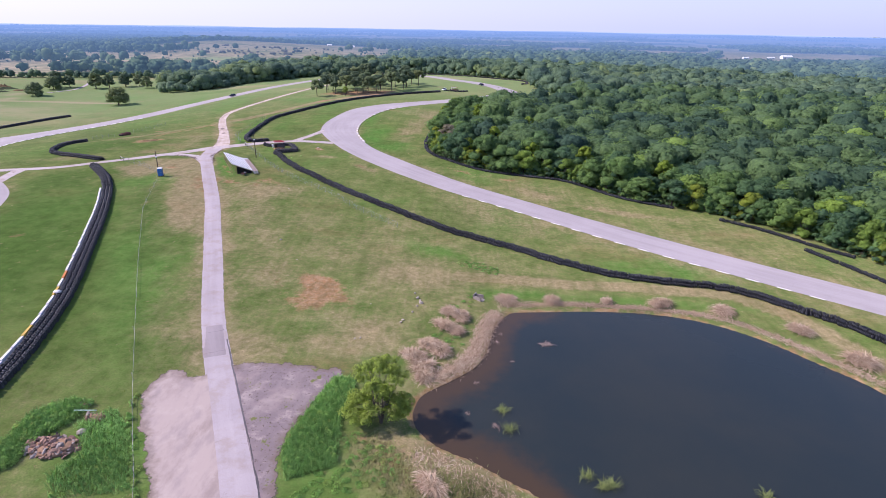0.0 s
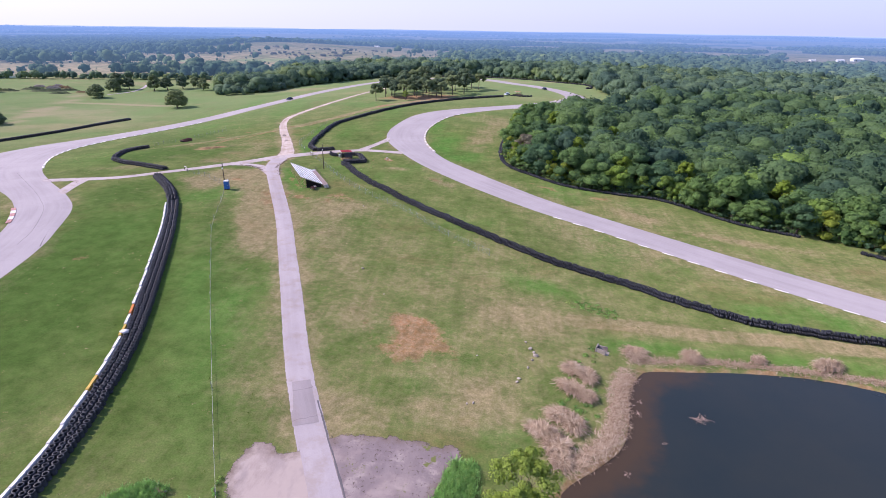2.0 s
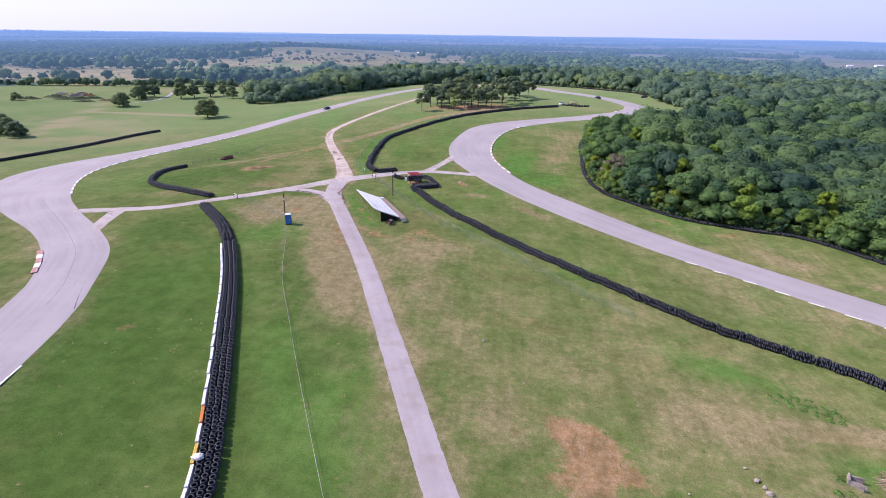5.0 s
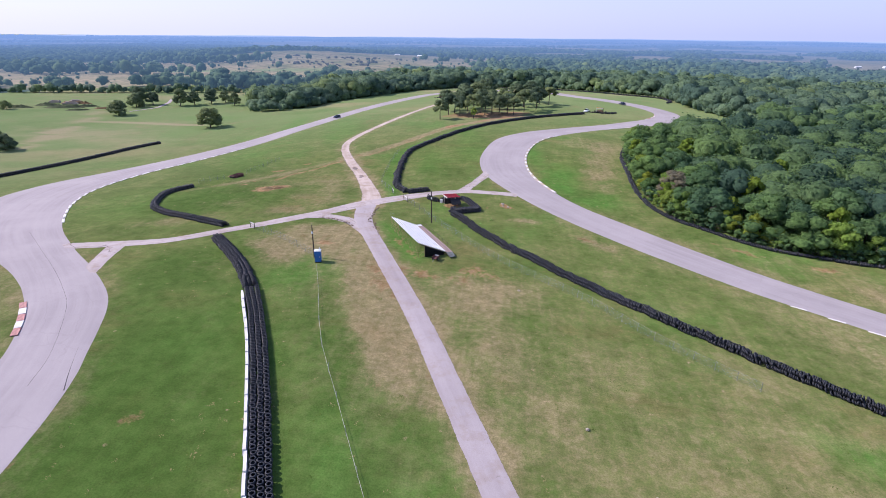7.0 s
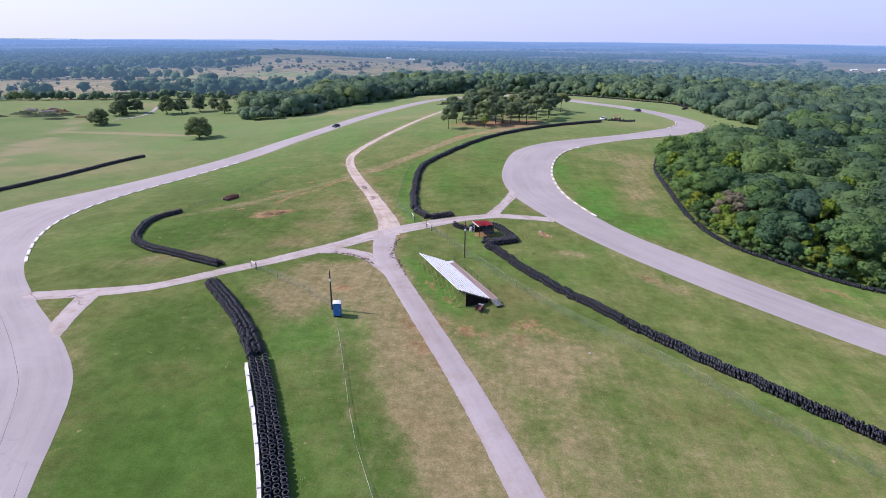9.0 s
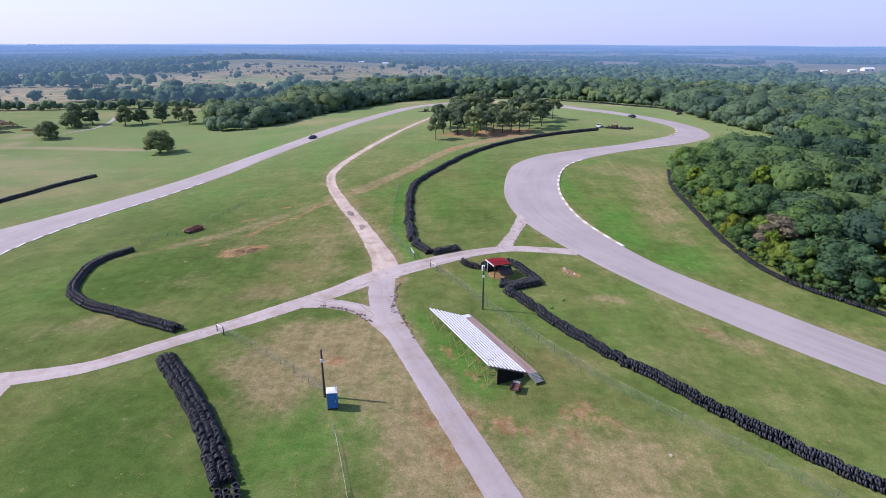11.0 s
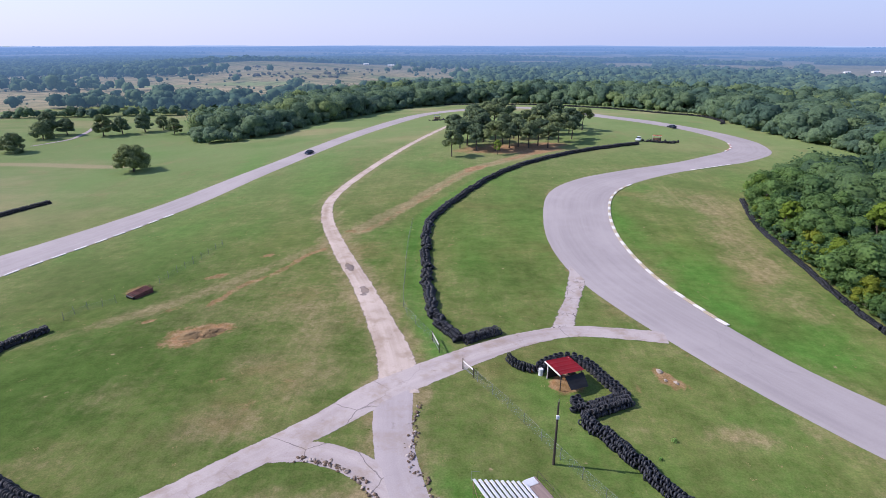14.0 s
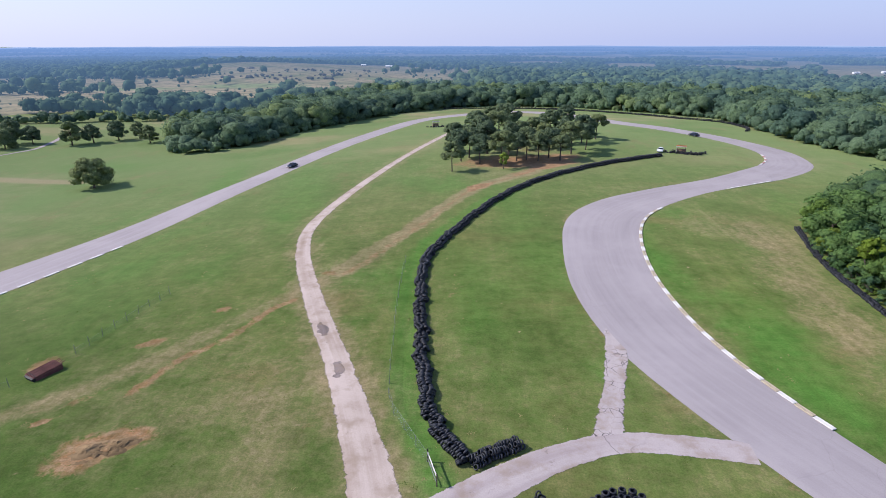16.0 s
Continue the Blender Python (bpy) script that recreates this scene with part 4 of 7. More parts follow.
def tyre_wall_stacked(points, rows, label, parts_from=(0, 0), n_parts=300):
    """Columns of tyres lying on each other, several rows deep."""
    p, d, nrm = offset_line(points, 0.76)
    mid = p[len(p) // 2]
    w = thing("tyre_wall", (mid[0], mid[1], land_at(*mid)), label, "tyre barrier", "tyre barriers along the track")
    inv = w.matrix_world.inverted()
    spots = []
    for i in range(len(p)):
        wide = rows
        for r in range(wide):
            q = p[i] + nrm[i] * (r - (wide - 1) / 2) * 0.77 + d[i] * (0.36 * (r % 2)) + rng.normal(0, 0.04, 2)
            spots.append((q[0], q[1]))
    spots = np.array(spots)
    z = land(spots[:, 0], spots[:, 1]) - 0.02
    order = np.argsort(np.hypot(spots[:, 0] - parts_from[0], spots[:, 1] - parts_from[1]))
    for k in order[:n_parts]:
        ob = part("tyre_stack", STACK_ME[k % 6], M_RUBBER, w)
        ob.matrix_parent_inverse = inv
        ob.matrix_basis = pose(spots[k, 0], spots[k, 1], z[k], 0, 0, (k * 37) % 360)
    rest = []
    for k in order[n_parts:]:
        for v, f in STACKS[k % 6]:
            rest.append((v + [spots[k, 0] - mid[0], spots[k, 1] - mid[1], z[k] - w.location.z], f))
    if rest:
        tagged(part("tyre_rows", fast_mesh("tyre_rows", *joined(rest), M_RUBBER, True), M_RUBBER, w), kind="stuff")
    return w


def tyre_wall_upright(points, rows, layers, label, parts_from=(0, 0), n_parts=300, pitch=0.29, wild=0.13, sway=0.1):
    """Tyres set on edge one behind the other, in rows and layers."""
    p, d, nrm = offset_line(points, pitch)
    mid = p[len(p) // 2]
    w = thing("tyre_wall", (mid[0], mid[1], land_at(*mid)), label, "tyre barrier", "tyre barriers along the track")
    inv = w.matrix_world.inverted()
    ms = []
    k = np.arange(len(p)) * pitch
    p = p + nrm * (sway * (np.sin(k * 0.9 + points[0][0]) * np.sin(k * 0.37 + 1) + 0.6 * np.sin(k * 2.3 + 2) * np.sin(k * 0.21)))[:, None]
    zs = land(p[:, 0], p[:, 1])
    for i in range(len(p)):
        a = math.atan2(d[i, 1], d[i, 0])
        for lay in range(layers):
            n = rows - lay
            for r in range(n):
                if rng.random() < 0.04 + 0.05 * lay:
                    continue
                q = p[i] + nrm[i] * (r - (n - 1) / 2) * 0.62 + rng.normal(0, 0.05, 2)
                lean = radians(90) + rng.normal(-0.42, wild)
                turn = a + rng.normal(0, wild * 1.1)
                m = Matrix.Translation((q[0], q[1], zs[i] + 0.3 + 0.46 * lay + rng.normal(0, 0.03))) @ Euler((0, lean, turn)).to_matrix().to_4x4() @ Matrix.Scale(rng.uniform(1.0 - wild * 0.5, 1.0 + wild), 4)
                ms.append(m)
    xy = np.array([m.translation[:2] for m in ms])
    order = np.argsort(np.hypot(xy[:, 0] - parts_from[0], xy[:, 1] - parts_from[1]))
    for k in order[:n_parts]:
        ob = part("tyre", TYRE_ME, M_RUBBER, w)
        ob.matrix_parent_inverse = inv
        ob.matrix_basis = ms[k]
    rest = []
    tv = np.hstack([ROW_V, np.ones((len(ROW_V), 1))])
    for k in order[n_parts:]:
        rest.append(((tv @ np.array(inv @ ms[k]).T)[:, :3], ROW_F))
    if rest:
        tagged(part("tyre_rows", fast_mesh("tyre_rows", *joined(rest), M_RUBBER, True), M_RUBBER, w), kind="stuff")
    return w


WALL_A_END = [(-103.8, 153.4), (-99.2, 148.1), (-94, 142.2), (-90.4, 137.1), (-87.5, 132.8)]
WALL_A = [(-87, 132), (-82, 122.6), (-76.3, 110.6), (-68, 91.6), (-62.3, 77.5), (-59, 66.3), (-57, 57), (-55.5, 45), (-55, 36), (-55.5, 14)]
WALL_B = [(-133.2, 195.5), (-136, 189.5), (-134.6, 182), (-130.5, 173.8), (-124.5, 168.9), (-119.5, 166.7), (-106, 160.9)]
WALL_C = [(-58.6, 177.5), (-56, 173.4), (-50.9, 165.5), (-45.9, 159.3), (-41.8, 155.2), (-31.8, 145), (-14.7, 130.6), (-0.3, 119.3), (12.1, 112.3), (23.1, 105.3), (33.2, 100.3), (43.4, 98), (53, 95.6), (60.5, 89.3), (66.5, 83), (70, 77.5), (75, 68)]
WALL_D = [(-72.8, 193.6), (-75, 196.6), (-77.4, 203.7), (-79.2, 216.5), (-80.9, 235), (-80.9, 247), (-76.8, 261), (-66.4, 285.6), (-53.2, 304.6), (-34, 321.6), (-11.5, 335.6)]
WALL_E = [(-213.5, 190), (-211.2, 203), (-208, 219), (-203.4, 241.8), (-199.8, 265.5), (-195.5, 278.4)]
WALL_F = [(-3.5, 267), (-8.5, 248), (-10.2, 228), (-11.5, 205), (-9, 189), (-1, 179), (8, 171), (20, 167), (33, 163.3), (46, 149.6), (58, 142.5)]
tyre_wall_upright(WALL_A_END, 4, 2, "loose end of the tyre wall, tyres leaning on edge", (-98, 147), 300, 0.30, 0.2)
tyre_wall_stacked(WALL_A, 3, "black tyre stacks three deep behind white concrete blocks", (-70, 95))
tyre_wall_upright(WALL_B, 3, 2, "curved barrier of old black tyres standing on edge", (-120, 167))
tyre_wall_upright(WALL_C, 3, 2, "long low barrier of weathered black tyres across grass", (-50, 163), 300, 0.28, 0.2, 0.22)
tyre_wall_upright(WALL_D, 3, 2, "long curved barrier of black tyres beside the trail", (-76, 199), 300, 0.29, 0.2, 0.32)
tyre_wall_upright([(-67.6, 196.4), (-72.3, 193.3)], 3, 2, "short block of black tyres beside the lane", (-70, 195), 300, 0.32)
tyre_wall_upright(WALL_E, 3, 2, "low black tyre barrier beyond the far straight", (-200, 260), 0, 0.34)
tyre_wall_upright(WALL_F, 2, 1, "black tyre barrier following the edge of the woods", (-5, 184), 300, 0.3)
tyre_wall_upright([(67, 134.5), (74.5, 127.5), (80, 119.5), (86, 112)], 2, 1, "short black tyre barrier before the woods", (74, 128), 0, 0.32)
tyre_wall_upright([(78, 116), (81.5, 107.5), (84.5, 100), (88, 90)], 2, 1, "black tyre barrier staggered before another one", (80, 110), 0, 0.32)
tyre_wall_upright([(-92, 512), (-60, 508), (-34, 500), (-10, 482), (10, 463), (30, 441), (45, 428), (47, 405), (42, 394)], 2, 2, "distant black tyre barrier round the far bend", (0, 470), 0, 0.5)
tyre_wall_upright([(-53.2, 181.6), (-58.8, 178.7)], 4, 2, "thick block of black tyres beside the marshal shelter", (-56, 180), 300, 0.3)


def tyre_heap(points, n, label, spread=0.5, high=3):
    """Loose stacks of tyres lying flat and on edge."""
    p = resample(spline(points, 0.5)[:, :2], 0.78)
    mid = p[len(p) // 2]
    w = thing("tyre_heap", (mid[0], mid[1], land_at(*mid)), label, "tyre heap", "tyre barriers along the track")
    inv = w.matrix_world.inverted()
    for q in p:
        for k in range(n):
            c = q + rng.normal(0, spread, 2)
            z = land_at(*c)
            for j in range(1 + int(rng.integers(0, high))):
                ob = part("tyre", TYRE_ME, M_RUBBER, w)
                ob.matrix_parent_inverse = inv
                up = rng.random() < 0.3
                ob.matrix_basis = Matrix.Translation((c[0] + rng.normal(0, 0.05), c[1] + rng.normal(0, 0.05), z + (0.31 if up else 0.11) + 0.22 * j)) @ Euler((rng.normal(0, 0.15) + (1.4 if up else 0), rng.normal(0, 0.15), rng.uniform(0, 6))).to_matrix().to_4x4() @ Matrix.Scale(rng.uniform(0.95, 1.3), 4)
    return w


tyre_wall_upright([(-66.4, 189.3), (-65.2, 187.7), (-63.6, 186.9), (-62.6, 187.3)], 2, 2, "short arm of large black tyres near the shelter", (-65, 187), 300, 0.36)
tyre_wall_stacked([(-62.6, 187.2), (-61.3, 188.7), (-59.2, 189.9), (-57.3, 189.4), (-56.0, 187.7), (-55.0, 185.4), (-53.9, 183.2), (-53.5, 182.2)], 2, "black tyre stacks curving round a shelter", (-58, 187))
tyre_wall_stacked([(-59.6, 180.2), (-58.4, 181.0)], 2, "worn tyre stacks at the end of a barrier", (-59, 180))
tyre_heap([(-7, 341.5), (-3, 339.5), (1.5, 338.2), (4, 339.5)], 3, "heap of black tyres at a distant marshal post", 0.5, 4)
tyre_heap([(-94, 413.5), (-91.5, 411.8), (-88, 412), (-86.3, 414)], 2, "low ring of black tyres on far grass", 0.4, 2)
tyre_heap([(-58.6, 178.2), (-59.6, 179.2)], 2, "few big worn tyres with pale rims", 0.3, 3)


# ---- concrete barrier blocks ----
def barrier_mesh(length, mat):
    bm = fresh()
    prof = [(-0.28, 0), (0.28, 0), (0.27, 0.14), (0.21, 0.42), (0.17, 0.86), (-0.17, 0.86), (-0.21, 0.42), (-0.27, 0.14)]
    a = [bm.verts.new((-length / 2, y, z)) for y, z in prof]
    b = [bm.verts.new((length / 2, y, z)) for y, z in prof]
    for i in range(len(prof)):
        bm.faces.new((a[i - 1], a[i], b[i], b[i - 1]))
    bm.faces.new(a)
    bm.faces.new(b[::-1])
    return bm_mesh("concrete_barrier", bm, mat)


wall_p, wall_d, wall_n = offset_line(WALL_A, 0.5)
start = int(np.argmin(np.hypot(wall_p[:, 0] + 86.6, wall_p[:, 1] - 131.3)))
bar_line = (wall_p - wall_n * 1.52)[start:]
bp = resample(bar_line, 3.03)
BAR = [barrier_mesh(3.0, m) for m in (M_WHITE, M_YELLOW, M_ORANGE)]
tint_at = {16: 2, 18: 1, 22: 1}
for i in range(len(bp) - 1):
    d = bp[i + 1] - bp[i]
    c = (bp[i] + bp[i + 1]) / 2 + rng.normal(0, 0.035, 2)
    k = tint_at.get(i, 0)
    ob = new("concrete_barrier", BAR[k])
    ob.matrix_world = pose(c[0], c[1], land_at(*c) - 0.03, 0, 0, math.degrees(math.atan2(d[1], d[0])) + rng.normal(0, 0.8))
    tagged(ob, ["white painted concrete barrier block before stacked tyres", "faded yellow concrete barrier block before stacked tyres", "orange painted concrete barrier block before stacked tyres"][k], "barrier block", "barrier blocks along the tyre wall")


def crumpled(name, at, size, mat, label, category, seed=1):
    bm = fresh()
    bmesh.ops.create_icosphere(bm, subdivisions=3, radius=1.0)
    for v in bm.verts:
        k = 1 + 0.35 * noise.noise(v.co * 2.3 + Vector((seed, 0, 0))) + 0.15 * noise.noise(v.co * 6)
        v.co = Vector((v.co.x * size[0] * k, v.co.y * size[1] * k, max(-0.2, v.co.z) * size[2] * k))
    ob = new(name, bm_mesh(name, bm, mat, True))
    ob.matrix_world = pose(*at)
    return tagged(ob, label, category)


sheet_i = int(np.argmin(np.hypot(bar_line[:, 0] + 64.1, bar_line[:, 1] - 78.8)))
q = bar_line[sheet_i] + wall_n[start + sheet_i] * 0.5
crumpled("plastic_sheet", (q[0], q[1], land_at(*q) + 0.9), (0.6, 0.5, 0.32), M_WHITE, "crumpled white plastic sheet on top of tyres", "sheet")


# ---- fences, gates, poles ----
M_PALE = plain("pale_sagging_wire", (0.45, 0.46, 0.36), 0.7)
POST = fresh()
rod(POST, (0, 0, -0.2), (0, 0, 1.45), 0.032, 0.032, 6)
POST_ME = bm_mesh("post", POST, M_STEEL)


def fence(points, label, step=3.0, high=1.4, rail=None):
    p = resample(spline(points, 0.6)[:, :2], step)
    mid = p[0]
    z = land(p[:, 0], p[:, 1])
    f = thing("fence", (mid[0], mid[1], float(z[0])), label, "fence", "wire fences")
    inv = f.matrix_world.inverted()
    for (x, y), h in zip(p, z):
        ob = part("post", POST_ME, M_STEEL, f)
        ob.matrix_parent_inverse = inv
        ob.matrix_basis = pose(x, y, h, rng.normal(0, 2), rng.normal(0, 2), 0)
    n = len(p)
    v = np.vstack([np.column_stack([p, z + 0.05]), np.column_stack([p, z + high])]) - np.array(f.location)
    i = np.arange(n - 1)
    part("mesh_netting", fast_mesh("mesh_netting", v, np.stack([i, i + 1, i + 1 + n, i + n], 1), M_LINK), M_LINK, f)
    for a, b in zip(v[n:-1], v[n + 1:]):
        bm = fresh()
        rod(bm, a, b, 0.022 if rail else 0.009, 0.022 if rail else 0.009, 4)
        part("top_rail", bm, rail or M_STEEL, f)
    return f


fence([(-27, 33), (-31.7, 42.6), (-39.6, 56.7), (-56.8, 89.9), (-66, 108.5), (-71.6, 120), (-77.3, 136), (-80.3, 144)], "low grey wire fence along the lane verge", 6.0, 0.5, M_PALE)
fence([(-82, 147.5), (-89, 153.3), (-96, 158), (-100.3, 160.7)], "low grey wire fence ending at a gate")
fence([(-72.1, 186.6), (-67, 179.2), (-62, 171.2), (-57.4, 164.6), (-54.6, 160.6), (-46.3, 151), (-32.7, 139.2), (-23.2, 128.6), (-12, 119)], "long chain link fence below the bleachers")
fence([(-76.3, 193), (-79.4, 198.3), (-81.6, 203.1), (-82.8, 214.3), (-84.1, 229.9), (-84.9, 248.3)], "chain link fence beside the gravel trail")
fence([(-126.0, 213.4), (-125.1, 221.4), (-123.2, 234.0)], "sagging wire fence running off into the grass", 2.5, 0.9)
fence([(-128.9, 205.4), (-132.4, 202.4), (-133.6, 198.0)], "short sagging wire fence in the grass", 2.0, 0.9)


def gate(a, b, label):
    a, b = np.array(a), np.array(b)
    z = land_at(*a)
    g = thing("gate", (a[0], a[1], z), label, "gate", "field gates", rz=math.degrees(math.atan2(*(b - a)[::-1])))
    ln = float(np.hypot(*(b - a)))
    bm = fresh()
    rod(bm, (0, 0, -0.2), (0, 0, 1.5), 0.07)
    part("gate_post", bm, M_WOOD, g)
    bm = fresh()
    rod(bm, (ln, 0, -0.2), (ln, 0, 1.4), 0.06)
    part("gate_post", bm, M_WOOD, g)
    for h in (1.15, 0.4):
        bm = fresh()
        box(bm, (ln, 0.07, 0.16 if h > 1 else 0.06), (ln / 2, 0, h))
        part("gate_rail", bm, M_WHITE if h > 1 else M_STEEL, g, "white painted rail" if h > 1 else "")
    bm = fresh()
    rod(bm, (0.05, 0, 0.4), (ln - 0.05, 0, 1.1), 0.025)
    part("brace", bm, M_STEEL, g)
    return g


gate((-76.5, 193.6), (-75.4, 190.4), "open white topped steel gate beside the lane")
gate((-72.2, 186.8), (-70.9, 184.9), "white topped steel gate beside the lane")
gate((-100.5, 161.1), (-99.1, 160), "small steel gate at the lane edge")


def utility_pole(x, y, high, label):
    z = land_at(x, y)
    p = thing("utility_pole", (x, y, z), label, "pole", "wooden poles")
    bm = fresh()
    rod(bm, (0, 0, -0.4), (0, 0, high), 0.14, 0.09, 8)
    part("shaft", bm, M_WOOD, p)
    bm = fresh()
    box(bm, (0.30, 0.16, 0.4), (0.0, -0.14, high * 0.78), (0, 0, 0), 0.03)
    part("junction_box", bm, M_CARWHITE, p, "small white box")
    bm = fresh()
    rod(bm, (0, 0, high), (0.05, 0, high + 0.35), 0.03)
    part("bracket", bm, M_STEEL, p)
    return p


utility_pole(-63.0, 170.8, 7.2, "dark wooden pole standing behind the bleachers")
utility_pole(-81.7, 147.0, 6.3, "dark wooden pole beside the portable toilet")


# ---- portable toilet ----
def portable_toilet(x, y, rz):
    z = land_at(x, y)
    t = thing("portable_toilet", (x, y, z), "blue plastic portable toilet with a white roof", "portable toilet", rz=rz)
    bm = fresh()
    box(bm, (1.16, 1.16, 0.14), (0, 0, 0.09), (0, 0, 0), 0.03)
    part("base_skid", bm, M_BLACK, t)
    for sx, sy, dx, dy in ((1.08, 0.05, 0, 0.53), (0.05, 1.08, 0.53, 0), (0.05, 1.08, -0.53, 0)):
        bm = fresh()
        box(bm, (sx, sy, 2.0), (dx, dy, 1.15), (0, 0, 0), 0.015)
        for k in (-0.3, 0, 0.3):
            box(bm, (0.12 if sx > 0.5 else 0.03, 0.03 if sx > 0.5 else 0.12, 1.5), (dx + (k if sx > 0.5 else math.copysign(0.03, dx)), dy + (0.03 if sx > 0.5 else k), 1.1), (0, 0, 0), 0.008)
        part("wall_panel", bm, M_BLUE, t)
    bm = fresh()
    box(bm, (0.86, 0.05, 1.86), (0, -0.54, 1.1), (0, 0, 0), 0.02)
    d = part("door", bm, M_BLUE, t)
    bm = fresh()
    box(bm, (0.05, 0.06, 0.2), (0.33, -0.59, 1.1), (0, 0, 0), 0.01)
    part("handle", bm, M_WHITE, d)
    for k in (-0.5, 0.5):
        bm = fresh()
        box(bm, (0.12, 0.07, 2.02), (k, -0.53, 1.15), (0, 0, 0), 0.02)
        part("door_post", bm, M_BLUE, t)
    bm = fresh()
    vs = [bm.verts.new((sx * 0.6 * s, sy * 0.6 * s, h)) for h, s in ((2.15, 1.0), (2.22, 1.0), (2.36, 0.55)) for sx, sy in ((-1, -1), (1, -1), (1, 1), (-1, 1))]
    for r in range(2):
        for i in range(4):
            bm.faces.new((vs[r * 4 + i], vs[r * 4 + (i + 1) % 4], vs[r * 4 + 4 + (i + 1) % 4], vs[r * 4 + 4 + i]))
    bm.faces.new(vs[8:12])
    bm.faces.new(vs[0:4][::-1])
    part("roof", bm, M_CARWHITE, t, "white translucent roof")
    bm = fresh()
    rod(bm, (0.3, 0.3, 2.25), (0.3, 0.3, 2.62), 0.05)
    part("vent_pipe", bm, M_CARWHITE, t)
    return t


portable_toilet(-80.35, 145.3, 12)


# ---- bleachers ----
def bleachers():
    ux, uy = 0.482, -0.876        # from the far end to the near end
    ang = math.degrees(math.atan2(uy, ux))
    x0, y0 = -70.8, 165.5
    z0 = min(land_at(x0, y0), land_at(-62.4, 150.7)) + 0.05
    b = thing("bleachers", (x0, y0, z0), "silver aluminium bleachers with ten plank rows on steel frames", "bleachers", rz=ang)
    LN, ROWS, RUN = 17.0, 10, 0.585
    top, low = 3.0, 0.62
    for r in range(ROWS):
        yy = r * RUN
        zz = top + (low - top) * r / (ROWS - 1)
        bm = fresh()
        box(bm, (LN, 0.27, 0.05), (LN / 2, yy, zz), (0, 0, 0), 0.012)
        part("seat_plank", bm, M_ALU, b)
        # the dark plank colour stands in for shade seen through the gaps
        bm = fresh()
        box(bm, (LN, 0.24, 0.04), (LN / 2, yy + 0.36, zz - 0.42 if r < ROWS - 1 else 0.25), (0, 0, 0), 0.01)
        part("foot_plank", bm, M_FOOT, b, "foot plank darkened to imitate shade in the gaps")
    bm = fresh()
    box(bm, (LN + 0.5, 1.25, 0.07), (LN / 2, ROWS * RUN + 0.35, 0.36), (0, 0, 0), 0.02)
    part("walkway", bm, M_DECK, b, "weathered red brown walkway deck")
    bm = fresh()
    box(bm, (0.9, 1.1, 0.04), (0.2, ROWS * RUN + 0.2, 0.42))
    part("end_plate", bm, M_ALU, b)
    n = 8
    for i in range(n):
        x = 0.15 + i * (LN - 0.3) / (n - 1)
        bm = fresh()
        rod(bm, (x, -0.1, -0.3), (x, -0.1, top - 0.03), 0.035)
        rod(bm, (x, -0.1, top - 0.05), (x, ROWS * RUN, low - 0.35), 0.035)
        rod(bm, (x, -0.1, 0.05), (x, ROWS * RUN, 0.05), 0.03)
        for k in (2, 4, 6, 8):
            zz = top + (low - top) * k / (ROWS - 1) - 0.1
            rod(bm, (x, k * RUN, -0.2), (x, k * RUN, zz), 0.028)
        rod(bm, (x, -0.1, 0.1), (x, 3 * RUN, 1.85), 0.022)
        rod(bm, (x, 4 * RUN, 0.1), (x, -0.1, 1.6), 0.022)
        part("frame", bm, M_FRAME, b, "dull steel frame with diagonal braces")
    for i in range(n - 1):
        x1, x2 = 0.15 + i * (LN - 0.3) / (n - 1), 0.15 + (i + 1) * (LN - 0.3) / (n - 1)
        bm = fresh()
        rod(bm, (x1, -0.12, 0.1), (x2, -0.12, top - 0.3), 0.022)
        rod(bm, (x2, -0.12, 0.1), (x1, -0.12, top - 0.3), 0.022)
        part("cross_brace", bm, M_FRAME, b)
        bm = fresh()
        rod(bm, (x1, ROWS * RUN + 0.95, 0.1), (x1, ROWS * RUN + 0.95, 1.35), 0.025)
        rod(bm, (x1, ROWS * RUN + 0.95, 1.35), (x2, ROWS * RUN + 0.95, 1.35), 0.022)
        rod(bm, (x1, ROWS * RUN + 0.95, 0.85), (x2, ROWS * RUN + 0.95, 0.85), 0.016)
        part("guard_rail", bm, M_WOOD, b, "dark front guard rail")
    for x in (0.0, LN):
        bm = fresh()
        rod(bm, (x, -0.2, top - 0.1), (x, -0.2, top + 0.95), 0.022)
        rod(bm, (x, -0.2, top + 0.95), (x, -0.2 + 0.8, top + 0.55), 0.022)
        part("end_rail", bm, M_STEEL, b)
    bm = fresh()
    for k in range(7):
        box(bm, (0.26, 1.2, 0.05), (LN + 0.32 + k * 0.24, ROWS * RUN + 0.25, 0.40 - k * 0.055))
    rod(bm, (LN + 0.2, ROWS * RUN - 0.3, 0.34), (LN + 1.95, ROWS * RUN - 0.3, -0.05), 0.04)
    rod(bm, (LN + 0.2, ROWS * RUN + 0.85, 0.34), (LN + 1.95, ROWS * RUN + 0.85, -0.05), 0.04)
    part("ramp_steps", bm, M_STEEL, b, "slatted grey ramp at the end")
    # added black sheet that imitates the shade below the near end
    bm = fresh()
    rise = lambda y: top + (low - top) * y / ((ROWS - 1) * RUN) - 0.25
    vs = [bm.verts.new(p) for p in ((LN - 0.1, 1.2, -0.2), (LN - 0.1, 5.1, -0.2), (LN - 0.1, 5.1, rise(5.1)), (LN - 0.1, 1.2, rise(1.2)))]
    bmesh.ops.solidify(bm, geom=[bm.faces.new(vs)], thickness=0.05)
    part("end_panel", bm, M_BLACK, b, "black panel imitating shade under the seats")
    return b


bleachers()


